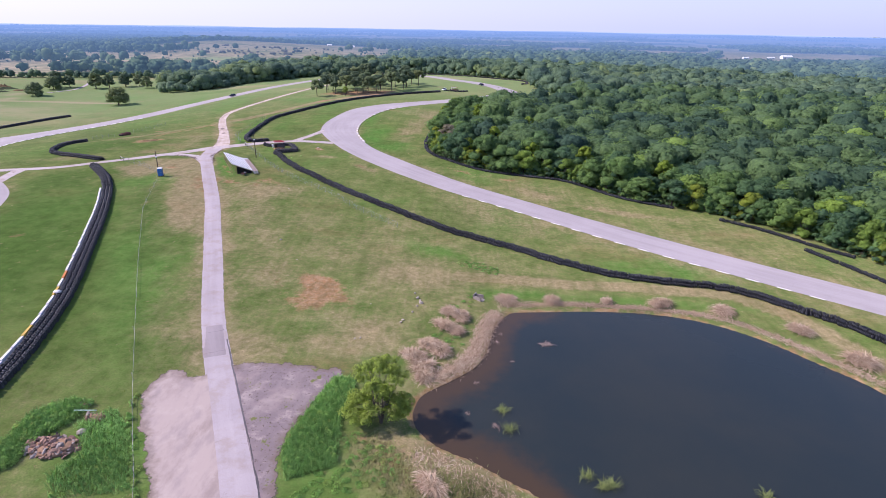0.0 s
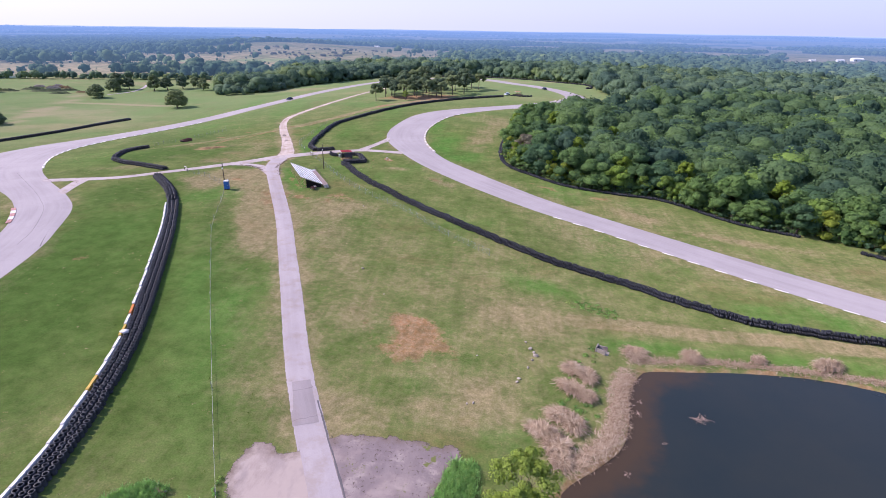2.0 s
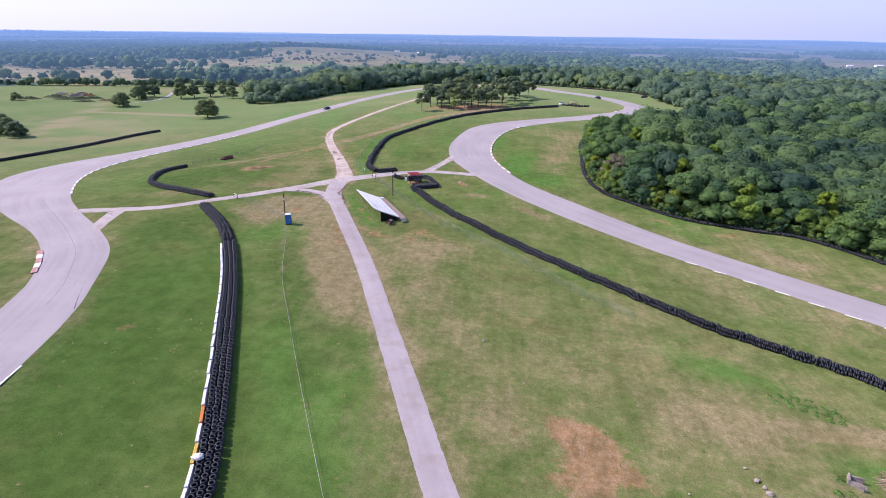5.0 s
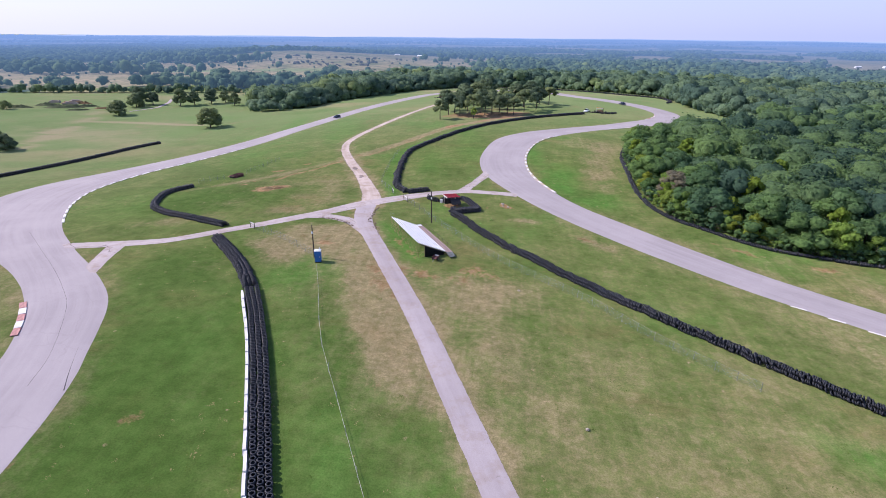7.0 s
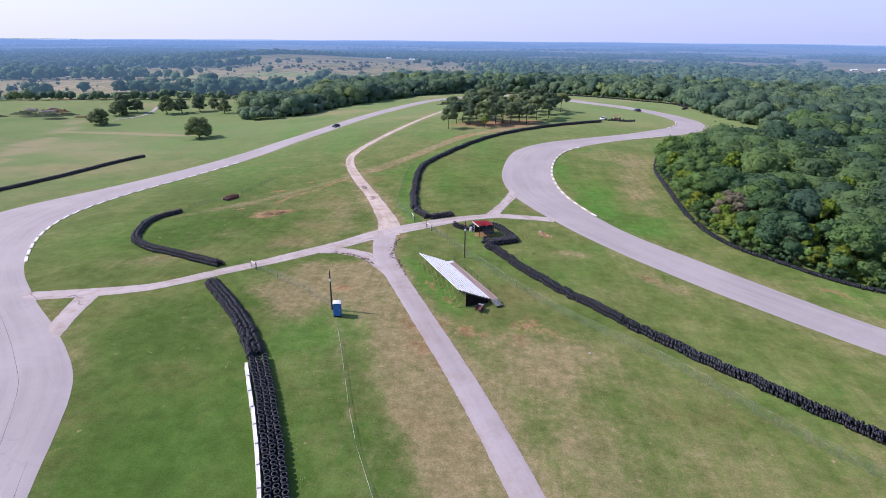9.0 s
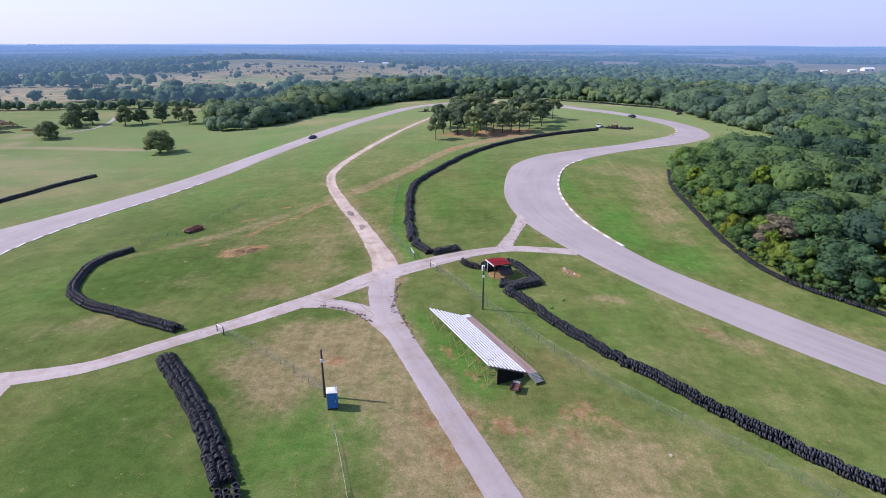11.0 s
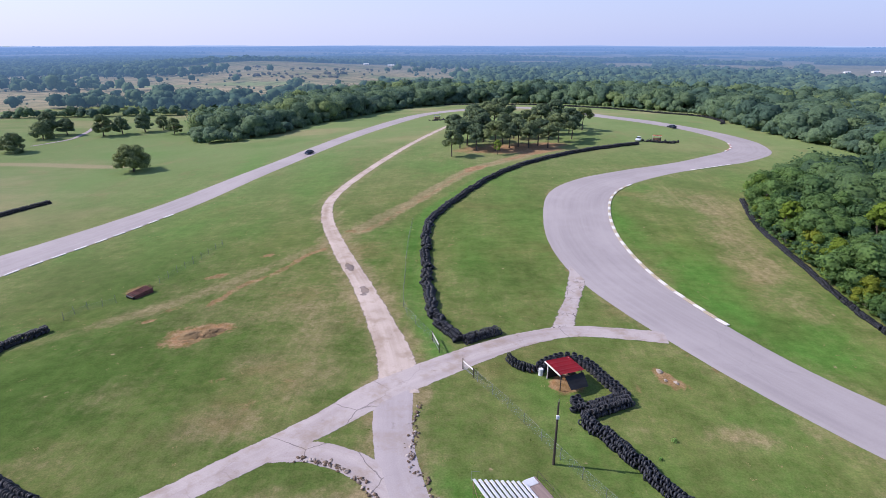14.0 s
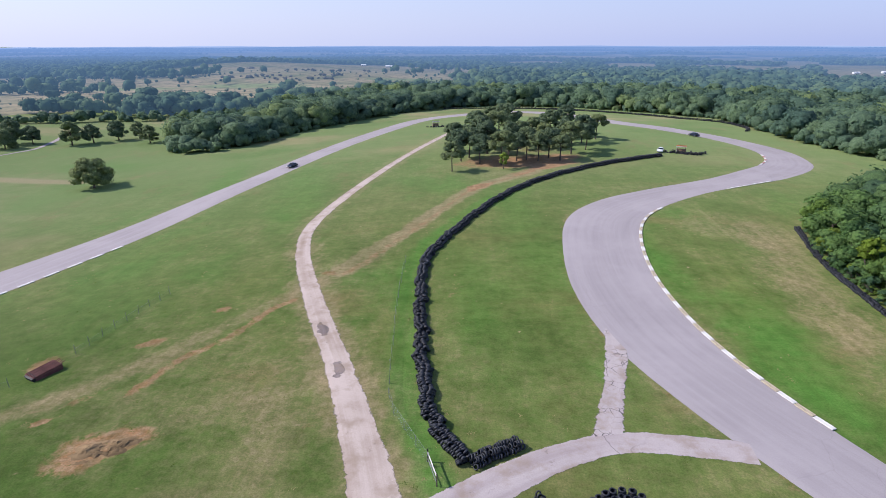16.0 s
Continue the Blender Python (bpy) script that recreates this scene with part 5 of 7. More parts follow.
def small_cart(x, y, rz):
    z = land_at(x, y)
    c = thing("utility_cart", (x, y, z), "small rusty flat trailer with dark red boards", "trailer", rz=rz)
    bm = fresh()
    box(bm, (1.5, 0.95, 0.06), (0, 0, 0.5), (0, 0, 0), 0.01)
    part("bed", bm, M_RUST, c)
    for sy in (-0.46, 0.46):
        bm = fresh()
        box(bm, (1.5, 0.05, 0.3), (0, sy, 0.66))
        part("side_board", bm, M_RUST, c)
    bm = fresh()
    box(bm, (0.05, 0.9, 0.3), (0.73, 0, 0.66))
    part("end_board", bm, M_WHITE, c, "pale end board")
    for sy in (-0.58, 0.58):
        w = part("wheel", fast_mesh("wheel", turned(TYRE_V, radians(90), 0, 0) * 0.85, TYRE_F, M_RUBBER, True), M_RUBBER, c, "", Matrix.Translation((-0.1, sy, 0.28)))
        bm = fresh()
        rod(bm, (0, -0.06, 0), (0, 0.06, 0), 0.17, 0.17, 9)
        part("rim", bm, M_STEEL, w)
    bm = fresh()
    rod(bm, (-0.7, 0, 0.45), (-1.7, 0, 0.3), 0.035)
    part("drawbar", bm, M_STEEL, c)
    return c


small_cart(-59.4, 150.4, 75)


# ---- marshal shelters ----
def shelter(x, y, rz, label, red=True, dark=True, roof=None):
    z = land_at(x, y)
    s = thing("marshal_shelter", (x, y, z), label, "shelter", rz=rz)
    W, D = 3.0, 3.1
    for sx, sy, h in ((-1, -1, 2.35), (1, -1, 2.25), (1, 1, 2.15), (-1, 1, 2.3)):
        bm = fresh()
        box(bm, (0.1, 0.1, h + 0.2), (sx * W * 0.46, sy * D * 0.46, h / 2 - 0.1))
        part("post", bm, M_WHITE if sx < 0 else M_WOOD, s)
    bm = fresh()
    vs = []
    nr = 16
    for i in range(nr + 1):
        u = -W / 2 - 0.1 + (W + 0.2) * i / nr
        for v, zz in ((-D / 2 - 0.15, 2.42), (D / 2 + 0.15, 2.28)):
            vs.append(bm.verts.new((u, v, zz + (0.035 if i % 4 == 0 else 0) - 0.05 * (i / nr))))
    for i in range(nr):
        bm.faces.new((vs[2 * i], vs[2 * i + 2], vs[2 * i + 3], vs[2 * i + 1]))
    bmesh.ops.solidify(bm, geom=bm.faces[:], thickness=0.03)
    part("roof", bm, roof or (M_ROOF_RED if red else M_ORANGE), s, "dark sheet roof" if roof else "red ribbed metal roof" if red else "orange sheet roof")
    bm = fresh()
    box(bm, (W + 0.3, 0.08, 0.18), (0, -D / 2 - 0.2, 2.32), (0, 0.9, 0))
    part("fascia", bm, M_WHITE, s, "white front fascia board")
    bm = fresh()
    box(bm, (W, 0.06, 1.1), (0, D / 2 - 0.12, 0.6))
    part("back_wall", bm, M_BLACK if dark else M_PINE, s)
    bm = fresh()
    box(bm, (0.06, D * 0.9, 1.1), (-W / 2 + 0.1, 0, 0.6))
    part("side_wall", bm, M_BLACK if dark else M_PINE, s)
    if dark:
        bm = fresh()
        vs = [bm.verts.new(p) for p in ((W / 2 + 0.05, -D / 2 + 0.5, 1.95), (W / 2 + 0.05, D / 2, 1.95), (W / 2 + 1.35, D / 2 - 0.1, 0.85), (W / 2 + 1.35, -D / 2 + 0.6, 0.9))]
        bm.faces.new(vs)
        bmesh.ops.subdivide_edges(bm, edges=bm.edges[:], cuts=4, use_grid_fill=True)
        for v in bm.verts:
            v.co.z += 0.06 * noise.noise(v.co * 1.7)
        bmesh.ops.solidify(bm, geom=bm.faces[:], thickness=0.02)
        part("awning", bm, M_BLACK, s, "sloping black tarpaulin awning")
    bm = fresh()
    box(bm, (1.7, 0.4, 0.07), (-0.2, 0.8, 0.5))
    for k in (-0.9, 0.5):
        box(bm, (0.07, 0.35, 0.5), (k, 0.8, 0.25))
    part("bench", bm, M_PINE, s, "plain timber bench")
    return s


shelter(-60.0, 184.9, -64, "open shelter with red metal roof and black awning")
shelter(-90.6, 415.5, 10, "small open post with a dark flat roof", False, False, M_STEEL)
shelter(-3.0, 341.2, -20, "distant open shelter with an orange roof", False, False)


def barrel(x, y):
    z = land_at(x, y)
    b = thing("white_drum", (x, y, z), "white plastic drum standing beside the shelter", "drum")
    bm = fresh()
    rod(bm, (0, 0, 0), (0, 0, 0.88), 0.29, 0.29, 14)
    part("body", bm, M_CARWHITE, b)
    for h in (0.3, 0.6):
        bm = fresh()
        rod(bm, (0, 0, h), (0, 0, h + 0.04), 0.305, 0.305, 14)
        part("hoop", bm, M_CARWHITE, b)
    return b


barrel(-62.6, 186.2)


def cone(x, y):
    z = land_at(x, y)
    c = thing("traffic_cone", (x, y, z), "orange traffic cone on the grass", "cone")
    bm = fresh()
    box(bm, (0.4, 0.4, 0.04), (0, 0, 0.02))
    part("base", bm, M_ORANGE, c)
    bm = fresh()
    rod(bm, (0, 0, 0.04), (0, 0, 0.72), 0.15, 0.03, 10)
    part("body", bm, M_ORANGE, c)
    bm = fresh()
    rod(bm, (0, 0, 0.34), (0, 0, 0.48), 0.104, 0.077, 10)
    part("collar", bm, M_WHITE, c)


cone(-63.6, 186.9)


# ---- culvert ----
def culvert(x, y, rz):
    z = land_at(x, y)
    c = thing("culvert_box", (x, y, z), "rusty steel culvert box half buried in the slope", "culvert", rz=rz)
    bm = fresh()
    box(bm, (3.5, 2.0, 0.12), (0.2, 0, 0.66), (0, -4, 0), 0.02)
    part("deck", bm, M_RUST, c)
    for k in np.linspace(-0.9, 0.9, 7):
        bm = fresh()
        box(bm, (3.4, 0.06, 0.06), (0.2, k, 0.75), (0, -4, 0))
        part("rib", bm, M_RUST, c)
    for s in (-1, 1):
        bm = fresh()
        box(bm, (3.2, 0.12, 0.9), (0.3, s * 0.95, 0.22))
        part("side_wall", bm, M_RUST, c)
    # solid black block standing in for the shade inside the opening
    bm = fresh()
    box(bm, (0.7, 1.8, 0.62), (-1.35, 0, 0.26), (0, -20, 0))
    part("dark_mouth", bm, M_BLACK, c)
    for k in (-0.6, -0.2, 0.25, 0.6):
        bm = fresh()
        rod(bm, (1.9, k, 0.74), (2.4 + 0.2 * abs(k), k + 0.1, 0.85), 0.05)
        part("bar", bm, M_RUST, c)


culvert(-126.8, 208.4, 64)


def drain(x, y):
    z = land_at(x, y)
    c = thing("concrete_drain", (x, y, z), "small pale concrete drain outlet in the bank", "drain", rz=-25)
    bm = fresh()
    for s in (-1, 1):
        box(bm, (1.5, 0.18, 0.8), (0, s * 0.55, 0.25), (0, 0, s * 8), 0.03)
    box(bm, (0.2, 1.2, 1.0), (-0.7, 0, 0.35), (0, 0, 0), 0.03)
    box(bm, (1.7, 1.0, 0.12), (0.3, 0, 0.0), (0, 12, 0), 0.03)
    part("headwall", bm, M_CONCRETE, c)
    # closed black disc paints the darkness inside the pipe
    bm = fresh()
    rod(bm, (-0.75, 0, 0.4), (-0.55, 0, 0.4), 0.32, 0.32, 14)
    part("pipe_mouth", bm, M_BLACK, c, "black disc imitating the shaded pipe mouth")


drain(5.0, 89.0)


# ---- rubble ----
def stone_mesh(seed, mat):
    bm = fresh()
    bmesh.ops.create_icosphere(bm, subdivisions=1, radius=0.5)
    r = random.Random(seed)
    sx, sy, sz = r.uniform(0.8, 1.5), r.uniform(0.7, 1.1), r.uniform(0.45, 0.8)
    for v in bm.verts:
        k = r.uniform(0.75, 1.2)
        v.co = Vector((v.co.x * sx * k, v.co.y * sy * k, v.co.z * sz * k))
    return bm_mesh("stone", bm, mat)


M_PALE_STONE = plain("pale_limestone", (0.40, 0.34, 0.28), 0.9, 0, 0.35, 1.5)
PALE_STONES = [stone_mesh(40 + i, M_PALE_STONE) for i in range(9)]
STONES = [stone_mesh(i, M_ROCK if i % 4 else M_CONCRETE) for i in range(9)]


PLANK = bm_mesh("plank", box(fresh(), (2.6, 0.3, 0.14), (0, 0, 0), (0, 0, 0), 0.02), M_WOOD)


def rubble(x, y, rx, ry, n, high, label, size=(0.35, 1.1), group="rubble heaps"):
    z0 = land_at(x, y)
    t = thing("rubble_heap", (x, y, z0), label, "rubble", group)
    bm = fresh()
    bmesh.ops.create_icosphere(bm, subdivisions=3, radius=1.0)
    for v in bm.verts:
        k = 1 + 0.3 * noise.noise(v.co * 2 + Vector((x, y, 0)))
        v.co = Vector((v.co.x * rx * k, v.co.y * ry * k, max(-0.3, v.co.z) * high * k))
    part("earth_core", bm, M_SOIL, t, "", None, True)
    inv = t.matrix_world.inverted()
    for i in range(n):
        a, q = rng.uniform(0, 6.28), math.sqrt(rng.random()) * rng.uniform(0.8, 1.25)
        px, py = x + rx * q * math.cos(a), y + ry * q * math.sin(a)
        s = size[0] + (size[1] - size[0]) * rng.random() ** 2
        lump = 0.65 + 0.7 * noise.noise(Vector((px * 0.9, py * 0.9, 2)))
        z = land_at(px, py) + high * lump * math.sqrt(max(0, 1 - min(1, q * q))) + 0.05 + rng.uniform(0, 0.12)
        plank = i % 13 == 5
        ob = part("plank" if plank else "stone", PLANK if plank else STONES[i % 9], M_ROCK, t)
        ob.matrix_parent_inverse = inv
        ob.matrix_basis = Matrix.Translation((px, py, z)) @ Euler(rng.uniform(-0.8, 0.8, 2).tolist() + [rng.uniform(0, 6)]).to_matrix().to_4x4() @ Matrix.Diagonal((s, s * rng.uniform(0.6, 1.2), s * rng.uniform(0.5, 1.1), 1))
    return t


rubble(-43.4, 47.0, 2.8, 1.5, 260, 0.6, "heap of broken stone and red earth in weeds", (0.18, 0.95))
rubble(-44.4, 54.2, 0.9, 0.6, 26, 0.35, "small heap of broken red stone in weeds", (0.2, 0.6))
rubble(-41.6, 52.2, 1.2, 0.8, 30, 0.4, "small dark heap of broken stone and timber", (0.25, 0.75))


def boulder(x, y, s, k):
    ob = new("boulder", PALE_STONES[k % 9])
    ob.matrix_world = Matrix.Translation((x, y, land_at(x, y) + 0.09 * s)) @ Euler((0.2, 0.1, k)).to_matrix().to_4x4() @ Matrix.Scale(s * 0.78, 4)
    return tagged(ob, "pale weathered boulder lying on dry grass", "boulder", "boulders near the pond")


boulder(-41.6, 49.6, 1.5, 1)
for k, (x, y, s) in enumerate([(-47.6, 188.2, 1.1), (-47.4, 186.3, 0.8), (-46.3, 185.9, 1.0), (-6.4, 89.2, 0.7), (-5.8, 87.4, 0.9), (-5.3, 86.6, 0.8), (-5.0, 85.7, 1.0), (-5.6, 84.6, 0.6), (-6.3, 82.6, 0.6), (-7.6, 79.8, 0.8), (-7.9, 79, 0.7), (-13.6, 73.6, 0.6), (-14.4, 73.3, 0.5), (-36.3, 108.2, 0.7), (-13.6, 84.3, 0.45), (-44, 141, 0.6), (-30.5, 99.5, 0.4)]):
    boulder(x, y, s, k)
pipe = thing("plastic_pipe", (-42.9, 52.5, land_at(-42.9, 52.5)), "pale green plastic pipe lying across weeds", "pipe", rz=4)
bm = fresh()
rod(bm, (-1.3, 0, 0.75), (1.3, 0, 0.7), 0.06, 0.06, 8)
part("tube", bm, plain("pale_green_plastic", (0.42, 0.6, 0.48), 0.5), pipe)


# ---- vehicles ----
def car(x, y, rz, paint, label):
    z = land_at(x, y) + 0.08
    c = thing("car", (x, y, z), label, "car", "cars on the circuit", rz=rz)
    L, W = 4.4, 1.78
    prof = [(-2.2, 0.35), (-2.2, 0.72), (-1.95, 0.88), (-1.2, 0.93), (-0.9, 0.95), (0.95, 0.92), (1.6, 0.82), (2.1, 0.68), (2.2, 0.5), (2.18, 0.3)]
    bm = fresh()
    rows = []
    for s, w in ((-1, 0.86), (-0.92, 1.0), (0.92, 1.0), (1, 0.86)):
        rows.append([bm.verts.new((px * (0.97 if abs(s) == 1 else 1), s * W / 2, pz if abs(s) != 1 else min(pz, 0.78))) for px, pz in prof])
    for a, b in zip(rows[:-1], rows[1:]):
        for i in range(len(prof) - 1):
            bm.faces.new((a[i], a[i + 1], b[i + 1], b[i]))
    bm.faces.new(rows[0])
    bm.faces.new(rows[-1][::-1])
    bm.faces.new([r[0] for r in rows] + [r[-1] for r in rows][::-1])
    part("body", bm, paint, c, "", None, True)
    bm = fresh()
    a = [bm.verts.new(p) for p in ((-1.8, -0.78, 0.88), (1.0, -0.78, 0.88), (1.0, 0.78, 0.88), (-1.8, 0.78, 0.88))]
    b = [bm.verts.new(p) for p in ((-1.1, -0.58, 1.33), (0.25, -0.58, 1.36), (0.25, 0.58, 1.36), (-1.1, 0.58, 1.33))]
    for i in range(4):
        bm.faces.new((a[i], a[(i + 1) % 4], b[(i + 1) % 4], b[i]))
    part("windows", bm, M_GLASS, c, "dark window glass")
    bm = fresh()
    box(bm, (1.42, 1.2, 0.05), (-0.42, 0, 1.36), (0, -1, 0), 0.02)
    part("roof", bm, paint, c)
    for px in (-1.35, 1.35):
        for s in (-1, 1):
            w = part("wheel", fast_mesh("wheel", turned(TYRE_V, radians(90), 0, 0) * 0.97, TYRE_F, M_RUBBER, True), M_RUBBER, c, "", Matrix.Translation((px, s * 0.8, 0.31)))
            bm = fresh()
            rod(bm, (0, -0.08, 0), (0, 0.08, 0), 0.2, 0.2, 10)
            part("rim", bm, M_CHROME, w)
    for s in (-1, 1):
        bm = fresh()
        box(bm, (0.08, 0.34, 0.12), (2.16, s * 0.6, 0.6), (0, 0, 0), 0.02)
        part("headlight", bm, M_CARWHITE, c, "clear headlight")
        bm = fresh()
        box(bm, (0.06, 0.3, 0.12), (-2.2, s * 0.62, 0.7), (0, 0, 0), 0.02)
        part("tail_light", bm, M_ROOF_RED, c, "red tail light")
        bm = fresh()
        box(bm, (0.12, 0.2, 0.1), (0.75, s * 0.95, 0.95), (0, 0, 0), 0.02)
        part("mirror", bm, paint, c)
    return c


car(13.8, 376.0, 112, M_CARPAINT, "dark blue sports car driving on the asphalt track")
car(-133.5, 333, 253, M_CARPAINT, "dark car on the asphalt of the far straight")
car(-9.3, 342.6, 248, M_CARWHITE, "white car parked beside the distant marshal post")


def earth_mound(x, y, rx, ry, high, turn, label, mat=None):
    """Dug-up ground: a low lumpy heap of crumbled earth."""
    bm = fresh()
    bmesh.ops.create_grid(bm, x_segments=44, y_segments=30, size=1.0)
    for v in bm.verts:
        q = v.co.copy()
        lump = 0.5 + 0.8 * noise.noise(Vector((q.x * 2.2 + x, q.y * 2.2, 0))) + 0.5 * noise.noise(Vector((q.x * 6, q.y * 6 + y, 3))) + 0.25 * noise.noise(Vector((q.x * 15, q.y * 15, 7)))
        fall = max(0.0, 1 - q.length + 0.35 * noise.noise(Vector((q.x * 1.8, q.y * 1.8, 11))))
        v.co = Vector((q.x * rx, q.y * ry, high * min(1, 2.2 * fall) * lump - 0.06))
    ob = new("earth_mound", bm_mesh("earth_mound", bm, mat or M_DUG))
    m = pose(x, y, land_at(x, y), 0, 0, turn)
    for v in ob.data.vertices:
        w = m @ v.co
        v.co.z += land_at(w.x, w.y) - land_at(x, y)
    ob.matrix_world = m
    return tagged(ob, label, "earth mound")


M_WEEDY = plain("weedy_earth", (0.19, 0.215, 0.115), 0.97, 0, 0.5, 0.35, 0.05, 0.4)
M_DUG = plain("dug_brown_earth", (0.27, 0.185, 0.10), 0.97, 0, 0.5, 0.9, 0.05, 0.4)
earth_mound(-109.6, 194.2, 3.6, 2.0, 0.42, 18, "low crumbling mound of dug brown earth")
# dumping ground on the far meadow
for x, y, rx, ry, high, turn, weedy in ((-326, 372, 9, 3.2, 1.6, 12, True), (-312, 366, 12, 3.0, 1.5, 16, True), (-304, 374, 8, 2.6, 1.3, 20, True), (-318, 384, 10, 3.2, 1.8, 8, False), (-298, 360, 7, 2.2, 1.0, 24, True), (-335, 360, 8, 3.0, 1.8, 10, True), (-289, 370, 6, 2.0, 0.9, 15, False)):
    earth_mound(x, y, rx, ry, high, turn, "overgrown bank of dumped earth on the far meadow" if weedy else "bare red bank of dumped earth on the far meadow", M_WEEDY if weedy else M_DUG)
for x, y, L, rz in ((-317, 378.5, 9.0, 12), (-331, 383, 7.0, 5), (-322, 389, 6.0, 20)):
    bm = fresh()
    box(bm, (L, 1.6, 1.0), (0, 0, 0.45), (0, 0, 0), 0.08)
    box(bm, (L * 0.7, 1.2, 0.5), (0.4, 0.1, 1.2), (0, 3, 4), 0.06)
    slab = new("concrete_slab", bm_mesh("concrete_slab", bm, M_CONCRETE))
    slab.matrix_world = pose(x, y, land_at(x, y) + 0.3, 0, 0, rz)
    tagged(slab, "stacked grey concrete slabs on a dumping ground", "concrete slab", "slabs on the dumping ground")


def broken_edge(line, n, spread, seed, label):
    """Crumbled bits of asphalt and stone along the border of a lane."""
    r = np.random.default_rng(seed)
    p = resample(spline(line, 0.5)[:, :2], 0.2)
    out = []
    for _ in range(n):
        q = p[r.integers(0, len(p))] + r.normal(0, spread, 2)
        v = np.array([w.co[:] for w in STONES[int(r.integers(0, 9))].vertices]) * r.uniform(0.12, 0.5)
        v[:, 2] *= 0.6
        v = turned(v, r.normal(0, 0.3), r.normal(0, 0.3), r.uniform(0, 6)) + [q[0], q[1], land_at(*q) + 0.06]
        out.append((v, np.array([f.vertices[:] for f in STONES[0].polygons])))
    me = fast_mesh("broken_asphalt", *joined(out), M_CRUMB)
    return tagged(new("broken_asphalt", me), label, "rubble", kind="stuff")


def crumb_material():
    n = Nodes("broken_asphalt_bits")
    k = n.island()
    c = n.mix(n.ramp(k, 0.45, 0.95), rgb(0.15, 0.105, 0.075), rgb(0.46, 0.39, 0.35))
    return n.done(c, 0.9, 0, 0.1)


M_CRUMB = crumb_material()
broken_edge([(-77.0, 180.1), (-77.0, 177.8), (-77.0, 174.8), (-77.0, 170.8), (-76.2, 168.7), (-75.0, 167.2), (-73.8, 164.4), (-72.8, 161.7)], 110, 0.30, 3, "crumbled asphalt and pale stones along a lane")
broken_edge([(-88.2, 169.7), (-86.5, 169.5), (-84.0, 169.0), (-82.6, 168.2), (-81.0, 166.8), (-79.6, 165.5)], 80, 0.22, 4, "pale broken stones along a lane border")


# ---- trees ----
def leaf_cards(r, centre, radius, n, size, squash=0.8):
    """n small leaf sprays on a rough ball: four corners each, and the way the foliage faces there."""
    d = r.normal(size=(n, 3))
    d /= np.linalg.norm(d, axis=1)[:, None]
    d[:, 2] = np.where(d[:, 2] < -0.35, -d[:, 2], d[:, 2])
    p = np.array(centre) + d * np.array([radius, radius, radius * squash]) * r.uniform(0.70, 1.10, (n, 1))
    nrm = d + r.normal(0, 0.40, (n, 3)) + [0, 0, 0.2]
    nrm /= np.linalg.norm(nrm, axis=1)[:, None]
    a = np.cross(nrm, r.normal(size=(n, 3)))
    a /= np.linalg.norm(a, axis=1)[:, None] + 1e-9
    b = np.cross(nrm, a)
    s = size * r.uniform(0.6, 1.35, (n, 1))
    k = r.uniform(0.55, 1.0, (n, 1))
    q = np.stack([p - a * s * 0.5, p - b * s * 0.5 * k, p + a * s * 0.5, p + b * s * 0.5 * k + nrm * s * 0.12], 1)
    face = d + 0.40 * nrm + [0, 0, 0.30]
    face /= np.linalg.norm(face, axis=1)[:, None]
    return np.concatenate([q, np.repeat(face[:, None, :], 4, 1)], 2)


def leaf_lump(r, centre, radius, cuts, squash=0.8, uneven=0.16):
    """The dense inside of a leaf clump: an uneven closed shell of quads, each corner with the way it faces."""
    t = np.linspace(-1, 1, cuts + 1)
    t = np.tan(t * math.pi / 4)
    a, b = np.meshgrid(t, t, indexing="ij")
    quads = []
    for axis in range(3):
        for sign in (-1, 1):
            g = np.empty(a.shape + (3,))
            g[..., axis], g[..., (axis + 1) % 3], g[..., (axis + 2) % 3] = sign, a * sign, b
            quads.append(np.stack([g[:-1, :-1], g[1:, :-1], g[1:, 1:], g[:-1, 1:]], 2).reshape(-1, 4, 3))
    d = np.concatenate(quads)
    d /= np.linalg.norm(d, axis=2)[:, :, None]
    k1, k2, k3 = r.normal(0, 2.2, 3), r.normal(0, 3.2, 3), r.normal(0, 4.2, 3)
    f = r.uniform(0, 6.28, 3)
    k = 1 + uneven * (np.sin(d @ k1 + f[0]) + 0.8 * np.sin(d @ k2 + f[1]) + 0.7 * np.sin(d @ k3 + f[2]))
    p = np.array(centre) + d * k[:, :, None] * np.array([radius, radius, radius * squash])
    face = d + [0, 0, 0.25]
    face = face / np.linalg.norm(face, axis=2)[:, :, None]
    return np.concatenate([p, face], 2)


def leaf_mesh(name, q, mat):
    v = q.reshape(-1, 6)
    return fast_mesh(name, v[:, :3], np.arange(len(v)).reshape(-1, 4), mat, True, v[:, 3:])


def crown_clumps(r, high, radius, low, n, size=(0.24, 0.38)):
    """Centres and radii of the leaf clumps of a broad, uneven crown."""
    out = []
    lobes = [(r.uniform(0, 6.28), r.uniform(0.75, 1.2)) for _ in range(5)]
    for _ in range(n):
        t = r.uniform(0.0, 1.0) ** 0.8
        z = low + (high - low) * t
        wide = math.sin(math.pi * min(1, 0.22 + 0.74 * t)) ** 0.7
        a = r.uniform(0, 6.28)
        lob = 1.0 + 0.25 * sum((k - 1) * math.cos(a - q) for q, k in lobes)
        q = radius * wide * lob * math.sqrt(r.uniform(0.15, 1.0))
        out.append(((q * math.cos(a), q * math.sin(a), z - 0.25 * radius * (q / radius) ** 2), radius * r.uniform(*size)))
    return out


